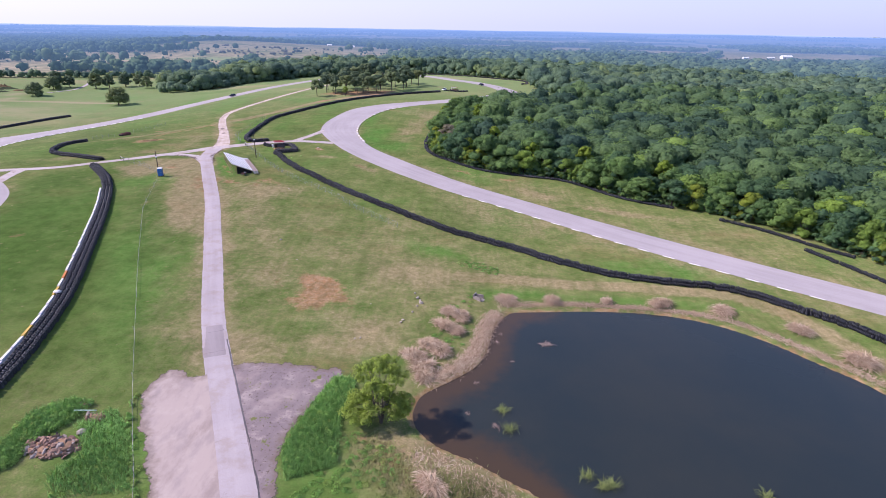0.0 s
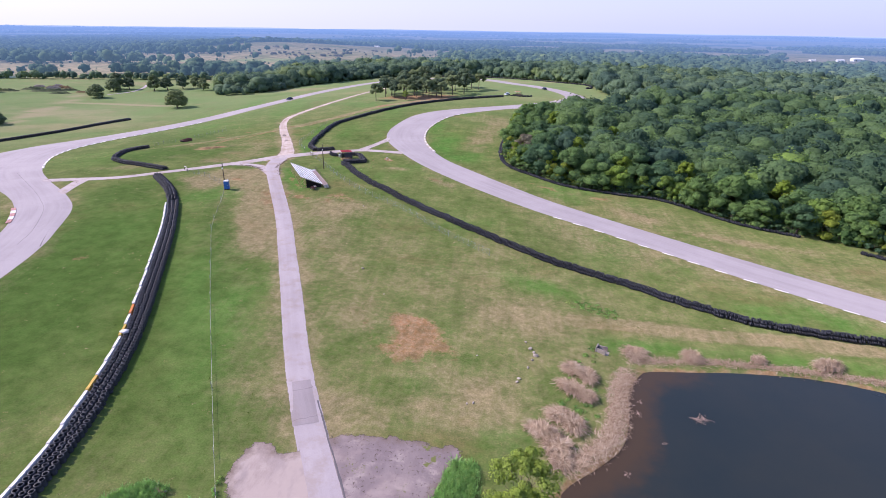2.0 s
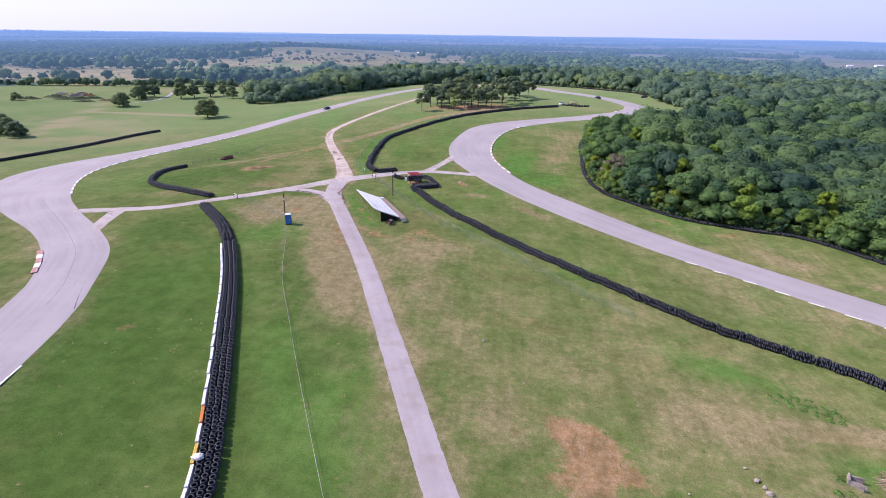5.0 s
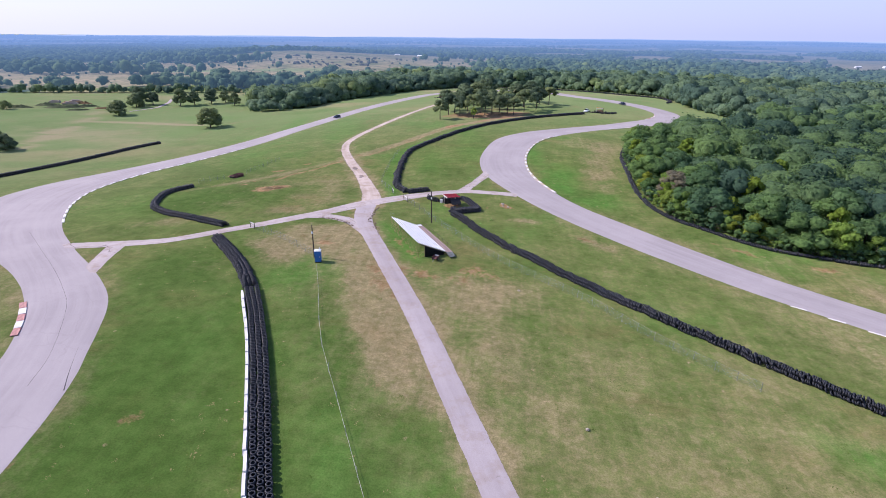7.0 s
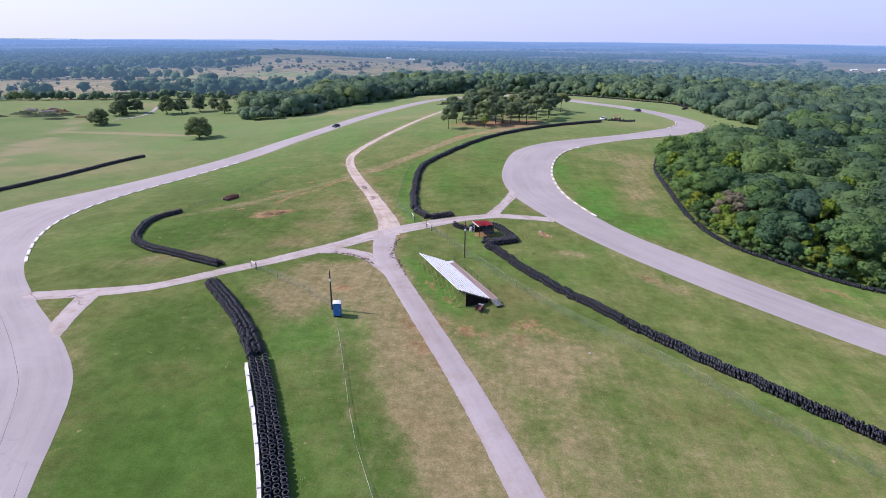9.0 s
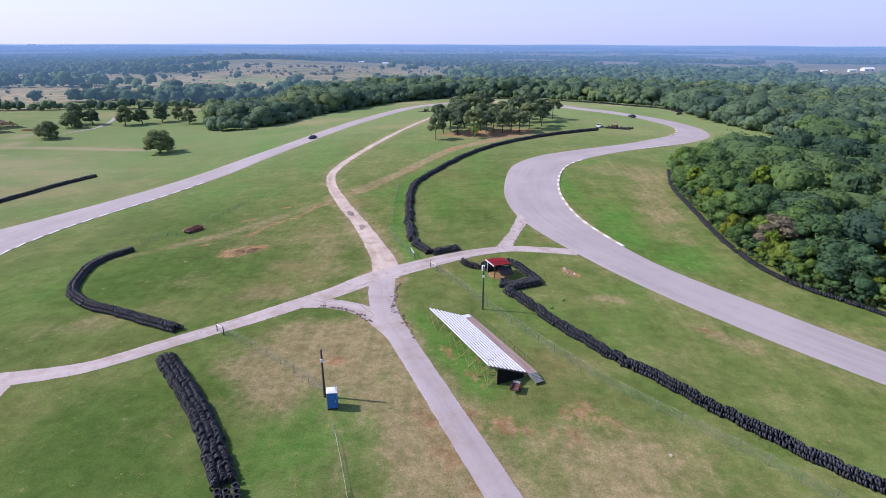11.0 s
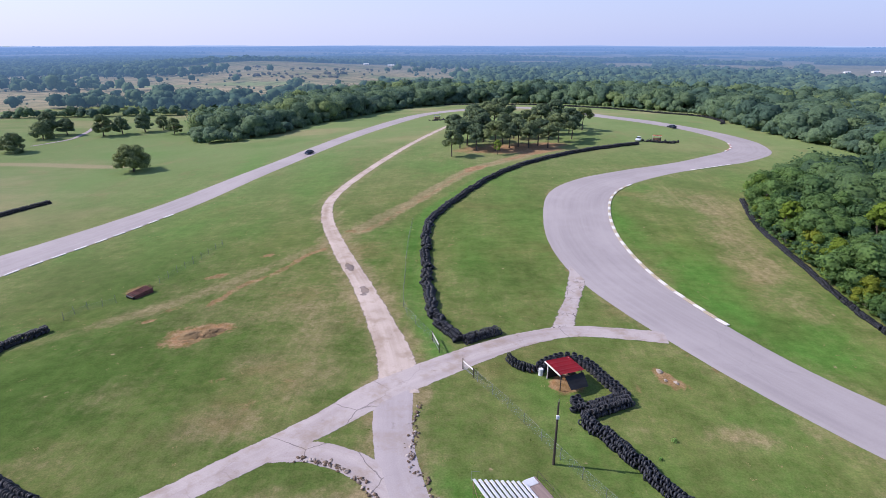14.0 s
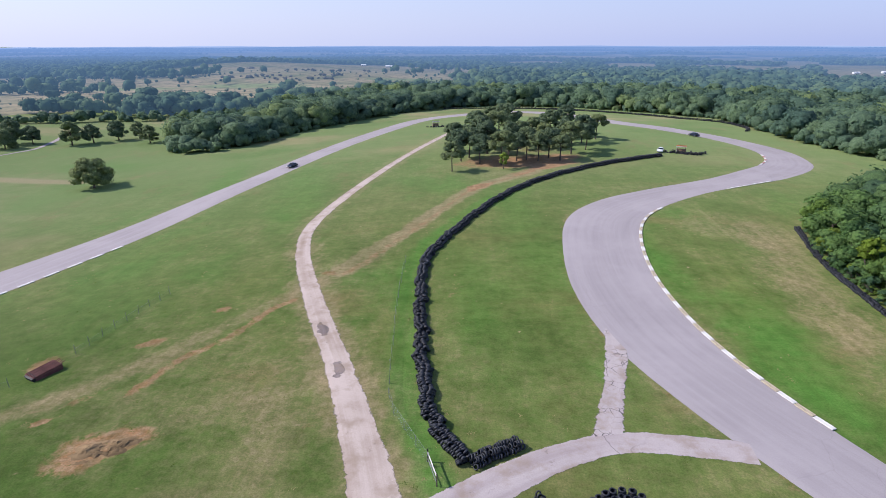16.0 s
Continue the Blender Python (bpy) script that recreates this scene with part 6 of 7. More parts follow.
def tube(bm, pts, radii, sides):
    """One bent, tapered branch."""
    rings = []
    for i, (p, q) in enumerate(zip(pts, radii)):
        d = (pts[min(i + 1, len(pts) - 1)] - pts[max(i - 1, 0)]).normalized()
        m = d.to_track_quat("Z", "Y").to_matrix()
        rings.append([bm.verts.new(p + m @ Vector((q * math.cos(6.2832 * k / sides), q * math.sin(6.2832 * k / sides), 0))) for k in range(sides)])
    for a, b in zip(rings[:-1], rings[1:]):
        for k in range(sides):
            bm.faces.new((a[k - 1], a[k], b[k], b[k - 1]))
    bm.faces.new(rings[-1])


def tree_meshes(seed, high, radius, low, clumps, leaves, size, leaf_mat, trunk_r=0.2, stems=1, split=False, fluff=1.0, core=0.66, clump=(0.24, 0.38), masses=()):
    """Crown and trunk meshes of one tree; masses (x, y, z, reach, height, clumps) give a crown of separate boughs."""
    r = np.random.default_rng(seed)
    cl = [] if masses else crown_clumps(r, high - radius * 0.25, radius * 0.85, low, clumps, clump)
    for mx, my, mz, reach, tall, count in masses:
        for _ in range(count):
            d = r.normal(size=3)
            d *= r.uniform(0.25, 1.0) ** 0.6 / np.linalg.norm(d)
            cl.append(((mx + d[0] * reach, my + d[1] * reach, max(0.3, mz + d[2] * tall)), r.uniform(0.45, 0.85)))
    cl = [cl[int(i)] for i in r.permutation(len(cl))] if masses else cl
    quads = np.concatenate([leaf_cards(r, c, q * fluff, leaves, size) for c, q in cl] + [leaf_lump(r, c, q * fluff * core, 2) for c, q in cl])
    crown = leaf_mesh("crown", quads, leaf_mat)
    bm = fresh()
    limbs = []
    top = low + (high - low) * 0.45
    for s in range(stems):
        lean = Vector((r.normal(0, 0.25), r.normal(0, 0.25), 0)) if stems == 1 else Vector((r.normal(0, 0.8), r.normal(0, 0.8), 0))
        foot = Vector((r.normal(0, 0.15), r.normal(0, 0.15), -0.3)) if stems > 1 else Vector((0, 0, -0.3))
        knee = foot + (lean + Vector((0, 0, top))) * 0.55
        head = foot + lean * 1.4 + Vector((0, 0, top))
        tube(bm, (foot, knee, head), (trunk_r * 1.15, trunk_r * 0.8, trunk_r * 0.45), 7)
        for c, q in cl[s::max(1, stems) * 3]:
            f0 = knee.lerp(head, r.uniform(0, 1))
            mid = f0.lerp(Vector(c), 0.5) + Vector((0, 0, 0.25))
            lb = fresh() if split else bm
            tube(lb, (f0, mid, Vector(c)), (trunk_r * 0.34, trunk_r * 0.22, trunk_r * 0.07), 4)
            if split:
                limbs.append(bm_mesh("limb", lb, M_BARK, True))
    return [crown, bm_mesh("trunk", bm, M_BARK, True)] + limbs


def make_tree(name, x, y, rz, meshes, scale, label, category="tree", group=""):
    t = thing(name, (x, y, land_at(x, y)), label, category, group, rz=rz)
    for me in meshes:
        ob = new(me.name.split(".")[0], me)
        ob.parent = t
    t.scale = scale
    return t


def grid_points(poly, step, seed, jitter=0.42):
    r = np.random.default_rng(seed)
    poly = np.array(poly, float)
    (x0, y0), (x1, y1) = poly.min(0), poly.max(0)
    X, Y = np.meshgrid(np.arange(x0, x1, step), np.arange(y0, y1, step))
    X = X + r.uniform(-jitter, jitter, X.shape) * step
    Y = Y + r.uniform(-jitter, jitter, Y.shape) * step
    k = inside(X, Y, poly)
    return np.stack([X[k], Y[k]], 1)


WOOD_A = [(-1.5, 266), (-6.3, 250), (-7.8, 228), (-9.3, 207), (-6.6, 190.5), (0.8, 181.5), (9.6, 173.2), (21, 169.2), (34.6, 165.6), (47.4, 151.6), (59, 144.8), (69, 137.4), (77.5, 130.4), (84, 121), (92, 106), (104, 88),
          (140, 70), (200, 60), (330, 110), (330, 330), (66, 322), (62, 302), (42, 290), (22, 284), (8, 280)]
WOOD_B = [(66, 322), (59, 334), (55, 352), (51, 374), (51, 402), (51, 448), (28, 472), (-12, 514), (-66, 530), (-86, 524), (-119, 490), (-132, 465), (-143, 443), (-153, 426), (-160, 406), (-167, 391),
          (-175, 379), (-184, 372.5), (-197, 377), (-204, 392), (-196, 440), (-190, 490), (-180, 540), (-150, 620), (-80, 680), (0, 700), (500, 720), (620, 500), (330, 330)]
edge_front = np.array(WOOD_A[:17])
OAKS = [tree_meshes(20 + i, h, w, l, 20, 92, 0.50, M_LEAF, 0.16, 1, False, 1.0, 0.78, (0.36, 0.54)) for i, (h, w, l) in enumerate([(8.2, 3.7, 1.6), (7.2, 3.4, 1.0), (9.0, 4.0, 2.2), (6.4, 3.0, 0.8), (7.8, 3.3, 1.4), (8.6, 4.3, 1.8)])]
SHRUB = tree_meshes(41, 3.4, 1.9, 0.3, 14, 46, 0.42, M_LEAF, 0.07, 3)
BROWN = tree_meshes(43, 7.0, 3.6, 1.2, 26, 70, 0.42, M_LEAF_BROWN, 0.15)
BROWN_AT = (-3.0, 203.0)


BRIGHT_AT = [(9, 235, 1.35), (13, 195, 1.25), (3.5, 183, 1.0), (26.4, 213, 1.3), (-5.5, 241, 1.05), (-7.0, 222, 0.95), (-6.9, 197.5, 0.8), (24, 177, 1.1), (40, 172, 1.2), (60, 158, 1.2)]


def clear_of_brown(x, y):
    """Keeps other crowns off the withered tree and its open western side, and off the fresh green trees."""
    d = path_distance(np.array([x]), np.array([y]), [BROWN_AT, (BROWN_AT[0] - 6.5, BROWN_AT[1] - 8)])[0]
    return d > 3.6 and all(math.hypot(x - a, y - b) > 3.0 * k for a, b, k in BRIGHT_AT)


pts = grid_points(WOOD_A, 5.3, 3)
pts = pts[pts[:, 0] < 0.82 * pts[:, 1] + 14]
d_edge = path_distance(pts[:, 0], pts[:, 1], edge_front)
front = pts[(d_edge < 17) & (pts[:, 1] < 290)]
for i, (x, y) in enumerate(front):
    s = rng.uniform(0.78, 1.12)
    k = int(rng.integers(0, 6))
    if not clear_of_brown(x, y):
        continue
    ob = make_tree("oak_tree", x, y, rng.uniform(0, 360), OAKS[k], (s * 1.2, s * 1.2, s * rng.uniform(0.9, 1.12)), "green scrub oak at the edge of dense woodland", "tree", "trees at the woodland edge")
EDGE = [tree_meshes(90 + i, h, w, 0.6, 20, 84, 0.44, M_LEAF_EDGE, 0.13, 2, False, 1.0, 0.76, (0.34, 0.5)) for i, (h, w) in enumerate([(6.0, 2.9), (7.0, 3.2), (5.0, 2.6)])]
make_tree("withered_tree", *BROWN_AT, 40, BROWN, (1.55, 1.55, 1.12), "withered grey brown tree at the woodland edge", "tree", "trees at the woodland edge")
BRIGHT = tree_meshes(97, 6.6, 2.7, 1.0, 24, 64, 0.5, M_LEAF_BRIGHT, 0.13, 2)
for i, (x, y, s) in enumerate(BRIGHT_AT):
    make_tree("edge_tree", x, y, i * 83, BRIGHT, (s * 1.1, s * 1.1, s * 1.15), "fresh bright green tree among dark oaks", "tree", "trees at the woodland edge")
for i, (x, y) in enumerate(resample(edge_front, 4.4)):
    s = rng.uniform(0.75, 1.15)
    if not clear_of_brown(x + 1.2, y + 0.8):
        continue
    make_tree("edge_tree", x + 1.2 + rng.uniform(-0.8, 1.2), y + 0.8 + rng.uniform(-0.6, 0.8), rng.uniform(0, 360), EDGE[i % 3], (s, s, s * rng.uniform(0.85, 1.15)), "sunlit yellow green tree at the woodland edge", "tree", "trees at the woodland edge")
er = resample(edge_front, 2.6)
for i, (x, y) in enumerate(er):
    x, y = x + rng.uniform(-0.2, 1.6), y + rng.uniform(0.0, 1.0)
    s = rng.uniform(0.6, 1.25)
    make_tree("shrub", x, y, rng.uniform(0, 360), SHRUB, (s * 1.2, s * 1.2, s), "leafy green shrub at the foot of woodland", "shrub", "shrubs at the woodland edge")


wp, wd, wn = offset_line(WALL_F, 2.3)
for i, q in enumerate(wp + wn * 2.1):
    s = rng.uniform(0.45, 0.95)
    make_tree("shrub", q[0] + rng.normal(0, 0.5), q[1] + rng.normal(0, 0.4), rng.uniform(0, 360), SHRUB, (s * 1.25, s * 1.25, s), "leafy green shrub behind the tyre barrier", "shrub", "shrubs at the woodland edge")


def light_crowns(n, seed, lobes, cuts, leaves, size, core):
    """Simpler crowns for woods seen from far: uneven leafy lobes under loose sprays."""
    out = []
    for k in range(n):
        r = np.random.default_rng(seed + k)
        cl = [((0, 0, 4.4), 3.1 if lobes > 1 else 3.5)]
        for i in range(lobes - 1):
            a = 6.283 * (i + r.uniform(-0.3, 0.3)) / (lobes - 1) + k
            w = r.uniform(1.4, 2.2)
            cl.append(((w * math.cos(a), w * math.sin(a), r.uniform(3.0, 5.0)), r.uniform(1.5, 2.2)))
        q = [leaf_lump(r, c, rad * core, cuts, 0.95, 0.13) for c, rad in cl]
        if leaves:
            q += [leaf_cards(r, c, rad, leaves, size, 0.9) for c, rad in cl]
        q = np.concatenate(q)
        q = q[q[:, :, 5].mean(1) > (-0.55 if lobes > 4 else -0.2)]
        low = q[:, :, 2] < 3.2                 # the crowns reach down to the undergrowth
        q[:, :, 2] = np.where(low, 3.2 - (3.2 - q[:, :, 2]) * 1.7, q[:, :, 2])
        q[:, :, 2] = np.maximum(q[:, :, 2], 0.2)
        out.append(q)
    return out


LIGHT = [light_crowns(9, 100, 6, 2, 62, 0.52, 0.76), light_crowns(8, 200, 5, 2, 24, 0.75, 0.80), light_crowns(8, 300, 3, 2, 9, 1.3, 0.80), light_crowns(8, 400, 1, 2, 8, 2.0, 0.82)]


def woods(name, spots, scale, lod, label, mat, seed=1, floor=0.0, tall=1.0):
    r = np.random.default_rng(seed)
    z = land(spots[:, 0], spots[:, 1])
    vs, tint = [], []
    for (x, y), h in zip(spots, z):
        q = LIGHT[lod][int(r.integers(0, len(LIGHT[lod])))]
        a, s = r.uniform(0, 6.28), scale * r.uniform(0.62, 1.42)
        c, sn = math.cos(a), math.sin(a)
        turn = np.array([[c, sn, 0], [-sn, c, 0], [0, 0, 1]])
        w = q.reshape(-1, 6)
        v = w[:, :3] @ turn * [s * 1.08, s * 1.08, s * tall * r.uniform(0.85, 1.15)] + [x, y, h + floor]
        vs.append(np.hstack([v, w[:, 3:] @ turn]))
        tint.append(np.full(len(v), np.clip(0.74 * r.random() + 0.30 * (0.5 + 0.8 * float(wobble(x, y, 0.06, 2.0))), 0, 1)))
    me = leaf_mesh(name, np.vstack(vs), mat)
    float_attr(me, "tint", np.concatenate(tint))
    v = np.vstack(vs)
    float_attr(me, "reach", reach_of(v[:, 0], v[:, 1]))
    return tagged(new(name, me), label, "woodland", kind="stuff")


def hazed_distance_material(name, woody, leaves=(rgb(0.068, 0.124, 0.086), rgb(0.138, 0.205, 0.104))):
    """The country towards the horizon; blue haze is painted on as emission that grows with distance."""
    n = Nodes(name)
    reach = n.attr("reach")
    if woody:
        t = n.attr("tint")
        near = n.mix(n.ramp(t, 0.1, 0.9), *leaves)
        near = n.mix(n.ramp(t, 0.9, 1.0, 0.0, 0.6), near, rgb(0.25, 0.31, 0.11))
        near = n.mix(n.calc("MULTIPLY", n.island(), 0.3), near, rgb(0.04, 0.07, 0.05))
    else:
        flat = n.place(1, 1, 0)
        rough, plots = n.noise(0.022, 6, 0.65, flat), n.noise(0.0026, 3, 0.5, n.place(1, 1.5, 0))
        scrub = n.ramp(n.noise(0.09, 5, 0.7, flat), 0.46, 0.62, 0.0, 0.65)
        pasture = n.mix(n.ramp(rough, 0.36, 0.62), rgb(0.20, 0.21, 0.09), rgb(0.40, 0.31, 0.17))
        pasture = n.mix(n.ramp(plots, 0.44, 0.52, 0.0, 0.4), pasture, rgb(0.50, 0.39, 0.23))
        pasture = n.mix(n.attr("fresh"), pasture, rgb(0.25, 0.32, 0.12))
        pasture = n.mix(scrub, pasture, rgb(0.115, 0.115, 0.052))
        wood = n.mix(n.ramp(rough, 0.35, 0.65), rgb(0.045, 0.080, 0.045), rgb(0.085, 0.125, 0.060))
        wood = n.mix(n.ramp(plots, 0.545, 0.57, 0.0, 0.95), wood, rgb(0.46, 0.38, 0.27))
        near = n.mix(n.attr("pasture"), wood, pasture)
    n.done(near, 0.95, 0, 0.05)
    # painted haze: a blue glow on the surface itself, palest at the horizon
    haze_glow = n.mix(n.ramp(reach, 0.25, 0.95), rgb(0.100, 0.190, 0.330), rgb(0.175, 0.315, 0.620))
    haze_glow = n.mix(n.ramp(reach, 0.90, 1.0), haze_glow, rgb(0.42, 0.56, 0.86))
    em = n.add("ShaderNodeEmission", Color=haze_glow, Strength=1.0)
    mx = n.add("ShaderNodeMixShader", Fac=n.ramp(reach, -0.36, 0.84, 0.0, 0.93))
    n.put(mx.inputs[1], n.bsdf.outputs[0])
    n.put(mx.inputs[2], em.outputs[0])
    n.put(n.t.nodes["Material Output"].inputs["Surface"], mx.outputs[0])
    return n.mat


R0, R1 = 430.0, 5500.0


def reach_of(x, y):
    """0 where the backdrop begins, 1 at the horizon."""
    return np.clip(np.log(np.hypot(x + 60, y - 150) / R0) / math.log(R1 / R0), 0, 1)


M_FARWOOD = hazed_distance_material("distant_trees", True)
M_FARSCRUB = hazed_distance_material("reddish_scrub", True, (rgb(0.135, 0.125, 0.095), rgb(0.20, 0.155, 0.13)))


inner = pts[~((d_edge < 17) & (pts[:, 1] < 290))]
inner = inner[inner[:, 1] > 60]
inner = inner[[clear_of_brown(x, y) for x, y in inner]]
near = np.hypot(inner[:, 0] - 20, inner[:, 1] - 170) < 115
woods("woodland", inner[near], 1.18, 0, "dense green scrub oak woodland seen from above", M_LEAF_FAR, 11)
woods("woodland", inner[~near], 1.2, 1, "dense green scrub oak woodland seen from above", M_LEAF_FAR, 12)
pb = grid_points(WOOD_B, 6.0, 5)
pb = pb[(pb[:, 0] < 0.82 * pb[:, 1] + 14)]
db = np.hypot(pb[:, 0] + 40, pb[:, 1] - 200)
d_front = path_distance(pb[:, 0], pb[:, 1], np.array(WOOD_B[:22]))
close = (d_front < 16)
west_side = pb[:, 0] < -85
woods("woodland", pb[close & ~west_side], 1.32, 0, "dark green wall of trees behind the far bend", M_LEAF_HAZED, 13)
woods("woodland", pb[close & west_side], 1.32, 0, "tall dark green trees bordering the far meadow", M_LEAF_HAZED, 23)
skirt = resample(np.array(WOOD_B[:22]), 3.2)
woods("woodland", skirt + np.random.default_rng(8).normal(0, 1.2, skirt.shape), 0.85, 1, "low leafy trees along the foot of the far wood", M_LEAF_HAZED, 24, -1.2)
rest = ~close
keep = rest & (wobble(pb[:, 0], pb[:, 1], 0.03, 4) > -0.82)
woods("woodland", pb[keep & (db < 420)], 1.25, 1, "dense green woodland beyond the race track", M_LEAF_HAZED, 14)
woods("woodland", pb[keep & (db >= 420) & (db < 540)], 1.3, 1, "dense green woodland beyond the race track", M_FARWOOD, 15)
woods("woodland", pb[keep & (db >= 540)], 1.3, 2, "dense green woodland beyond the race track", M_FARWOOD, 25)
hedge = resample(np.array([(-520, 424), (-430, 429), (-372, 436), (-336, 445), (-300, 451), (-278, 460), (-240, 466), (-204, 470)]), 2.3)
woods("hedge_row", hedge + np.random.default_rng(6).normal(0, 1.3, hedge.shape), 0.78, 2, "low dark hedge row beyond the meadow", M_LEAF_HAZED, 16, -0.9)

# the open pasture country in the west: clumps of trees, single bushes, reddish scrub on the hill
PASTURE = np.array([(-900, 415), (-204, 470), (-185, 500), (-175, 545), (-145, 625), (-75, 690), (-45, 760), (-60, 1050), (-60, 1330), (-330, 1340), (-500, 1130), (-560, 1010), (-700, 930), (-900, 900)])
CLUMPS = [(-560, 640, 55, 20, 0.9), (-620, 690, 60, 22, 0.9), (-478, 642, 34, 16, 0.95), (-446, 656, 26, 13, 0.9), (-530, 730, 50, 14, 0.6), (-680, 760, 70, 30, 0.8), (-554, 905, 42, 16, 0.95), (-500, 890, 40, 13, 0.9),
          (-457, 880, 32, 14, 0.95), (-428, 908, 22, 11, 0.95), (-610, 930, 60, 22, 0.95), (-385, 900, 16, 8, 0.7), (-395, 640, 20, 9, 0.4), (-372, 580, 26, 12, 0.35)]
CLUMPS += [(-292, 538, 30, 18, 0.6), (-268, 500, 40, 26, 0.9), (-322, 492, 34, 14, 0.75), (-236, 514, 40, 28, 0.95), (-350, 520, 18, 9, 0.5), (-200, 566, 32, 22, 0.9), (-150, 650, 40, 14, 0.8), (-390, 480, 30, 9, 0.35), (-455, 470, 30, 8, 0.3),
           (-60, 800, 40, 60, 0.9), (-236, 660, 14, 7, 0.7), (-150, 960, 60, 10, 0.2), (-100, 1180, 80, 14, 0.5)]
SCRUB = [(-335, 835, 50, 20, 0.4), (-275, 800, 44, 16, 0.5), (-238, 850, 34, 14, 0.35), (-300, 960, 60, 16, 0.25), (-200, 1000, 50, 12, 0.3), (-420, 1010, 40, 12, 0.2)]


FIELDS = [(640, 1280, 120, 200), (800, 1180, 130, 150), (590, 1640, 170, 170), (260, 1940, 220, 190), (1150, 1830, 170, 200), (60, 1540, 90, 150), (280, 1480, 60, 130), (720, 1900, 200, 130), (-200, 2250, 260, 220), (-900, 2500, 300, 260), (600, 1110, 110, 180), (420, 1270, 100, 170), (235, 1340, 60, 160), (1200, 2650, 420, 430), (1650, 2350, 320, 400)]


def far_field(x, y):
    """About 1 in the open fields of the wooded country, 0 in its woods."""
    f = np.zeros(np.shape(x))
    edge = 0.14 * wobble(x, y, 0.02, 3) + 0.08 * wobble(x, y, 0.06, 6)
    for fx, fy, rx, ry in FIELDS:
        f = np.maximum(f, 1 - smooth01(0.94, 1.04, np.hypot((x - fx) / rx, (y - fy) / ry) + edge))
    for hx, hy in ((515, 1084), (562, 1088), (600, 1108)):
        f = np.maximum(f, 1 - smooth01(24, 30, path_distance(x, y, [(hx + 10, hy + 40), (hx - 190, hy - 290)])))
    strips = smooth01(0.05, 0.12, wobble(x, y * 1.4, 0.0022, 5) + 0.4 * wobble(x, y * 2, 0.007, 2)) * smooth01(2600, 2800, np.hypot(x, y)) * smooth01(-700, 200, x)
    return np.maximum(f, strips)


def in_clumps(p, clumps, seed):
    """Which of the points carry a tree."""
    r = np.random.default_rng(seed)
    keep = np.zeros(len(p), bool)
    for x, y, rx, ry, k in clumps:
        d = np.hypot((p[:, 0] - x) / rx, (p[:, 1] - y) / ry) + 0.25 * wobble(p[:, 0], p[:, 1], 0.09, x)
        keep |= (d < 0.92) & (r.random(len(p)) < k * 0.72)
    return keep


open_land = grid_points(PASTURE, 6.6, 7)
stand = in_clumps(open_land, CLUMPS, 70) | ((np.random.default_rng(77).random(len(open_land)) < np.where((open_land[:, 0] > -430) & (open_land[:, 1] > 570), 0.005, 0.022)) & (open_land[:, 1] < 900))
sa = open_land[stand]
da = np.hypot(sa[:, 0] + 60, sa[:, 1] - 150)
woods("woodland", sa[da < 560], 1.3, 1, "dark green trees in clumps on rough pasture", M_FARWOOD, 17, -0.8)
woods("woodland", sa[da >= 560], 1.45, 2, "distant dark clumps of trees on rough pasture", M_FARWOOD, 18, -0.8)
scrub = open_land[in_clumps(open_land, SCRUB, 71)]
woods("scrub", scrub, 0.75, 2, "reddish brown scrub on the distant dry hill", M_FARSCRUB, 20, -0.6, 0.7)
tiny = grid_points(PASTURE, 12, 72)
tiny = tiny[(np.random.default_rng(73).random(len(tiny)) < 0.11) & (tiny[:, 1] < 1000)]
woods("scrub", tiny, 0.36, 3, "small green bushes dotted over the rough pasture", M_FARWOOD, 21, -0.2)
# wooded country behind it and to the east, with a few open fields
far_b = grid_points([(-60, 690), (500, 710), (720, 500), (1300, 700), (1900, 1100), (1500, 1900), (-1300, 1900), (-1500, 1100), (-900, 900)], 10.5, 8)
far_b = far_b[(far_b[:, 0] < 0.84 * far_b[:, 1] + 20) & (far_b[:, 0] > -0.95 * far_b[:, 1] - 20)]
clear = inside(far_b[:, 0], far_b[:, 1], PASTURE) | (far_field(far_b[:, 0], far_b[:, 1]) > 0.5)
far_b = far_b[~clear]
dfb = np.hypot(far_b[:, 0] + 60, far_b[:, 1] - 150)
woods("woodland", far_b[dfb < 800], 1.5, 2, "distant green wooded country", M_FARWOOD, 19)
backdrop_woods = [(far_b[dfb >= 800], 1.55)]

# grove inside the loop and single trees
GROVE = [tree_meshes(60 + i, h, w, l, 32, 78, 0.62, M_LEAF_GROVE, 0.2, 1, True) for i, (h, w, l) in enumerate([(11.2, 4.6, 5.4), (10.2, 4.2, 4.9), (12.0, 4.9, 5.9), (9.4, 3.9, 4.4)])]
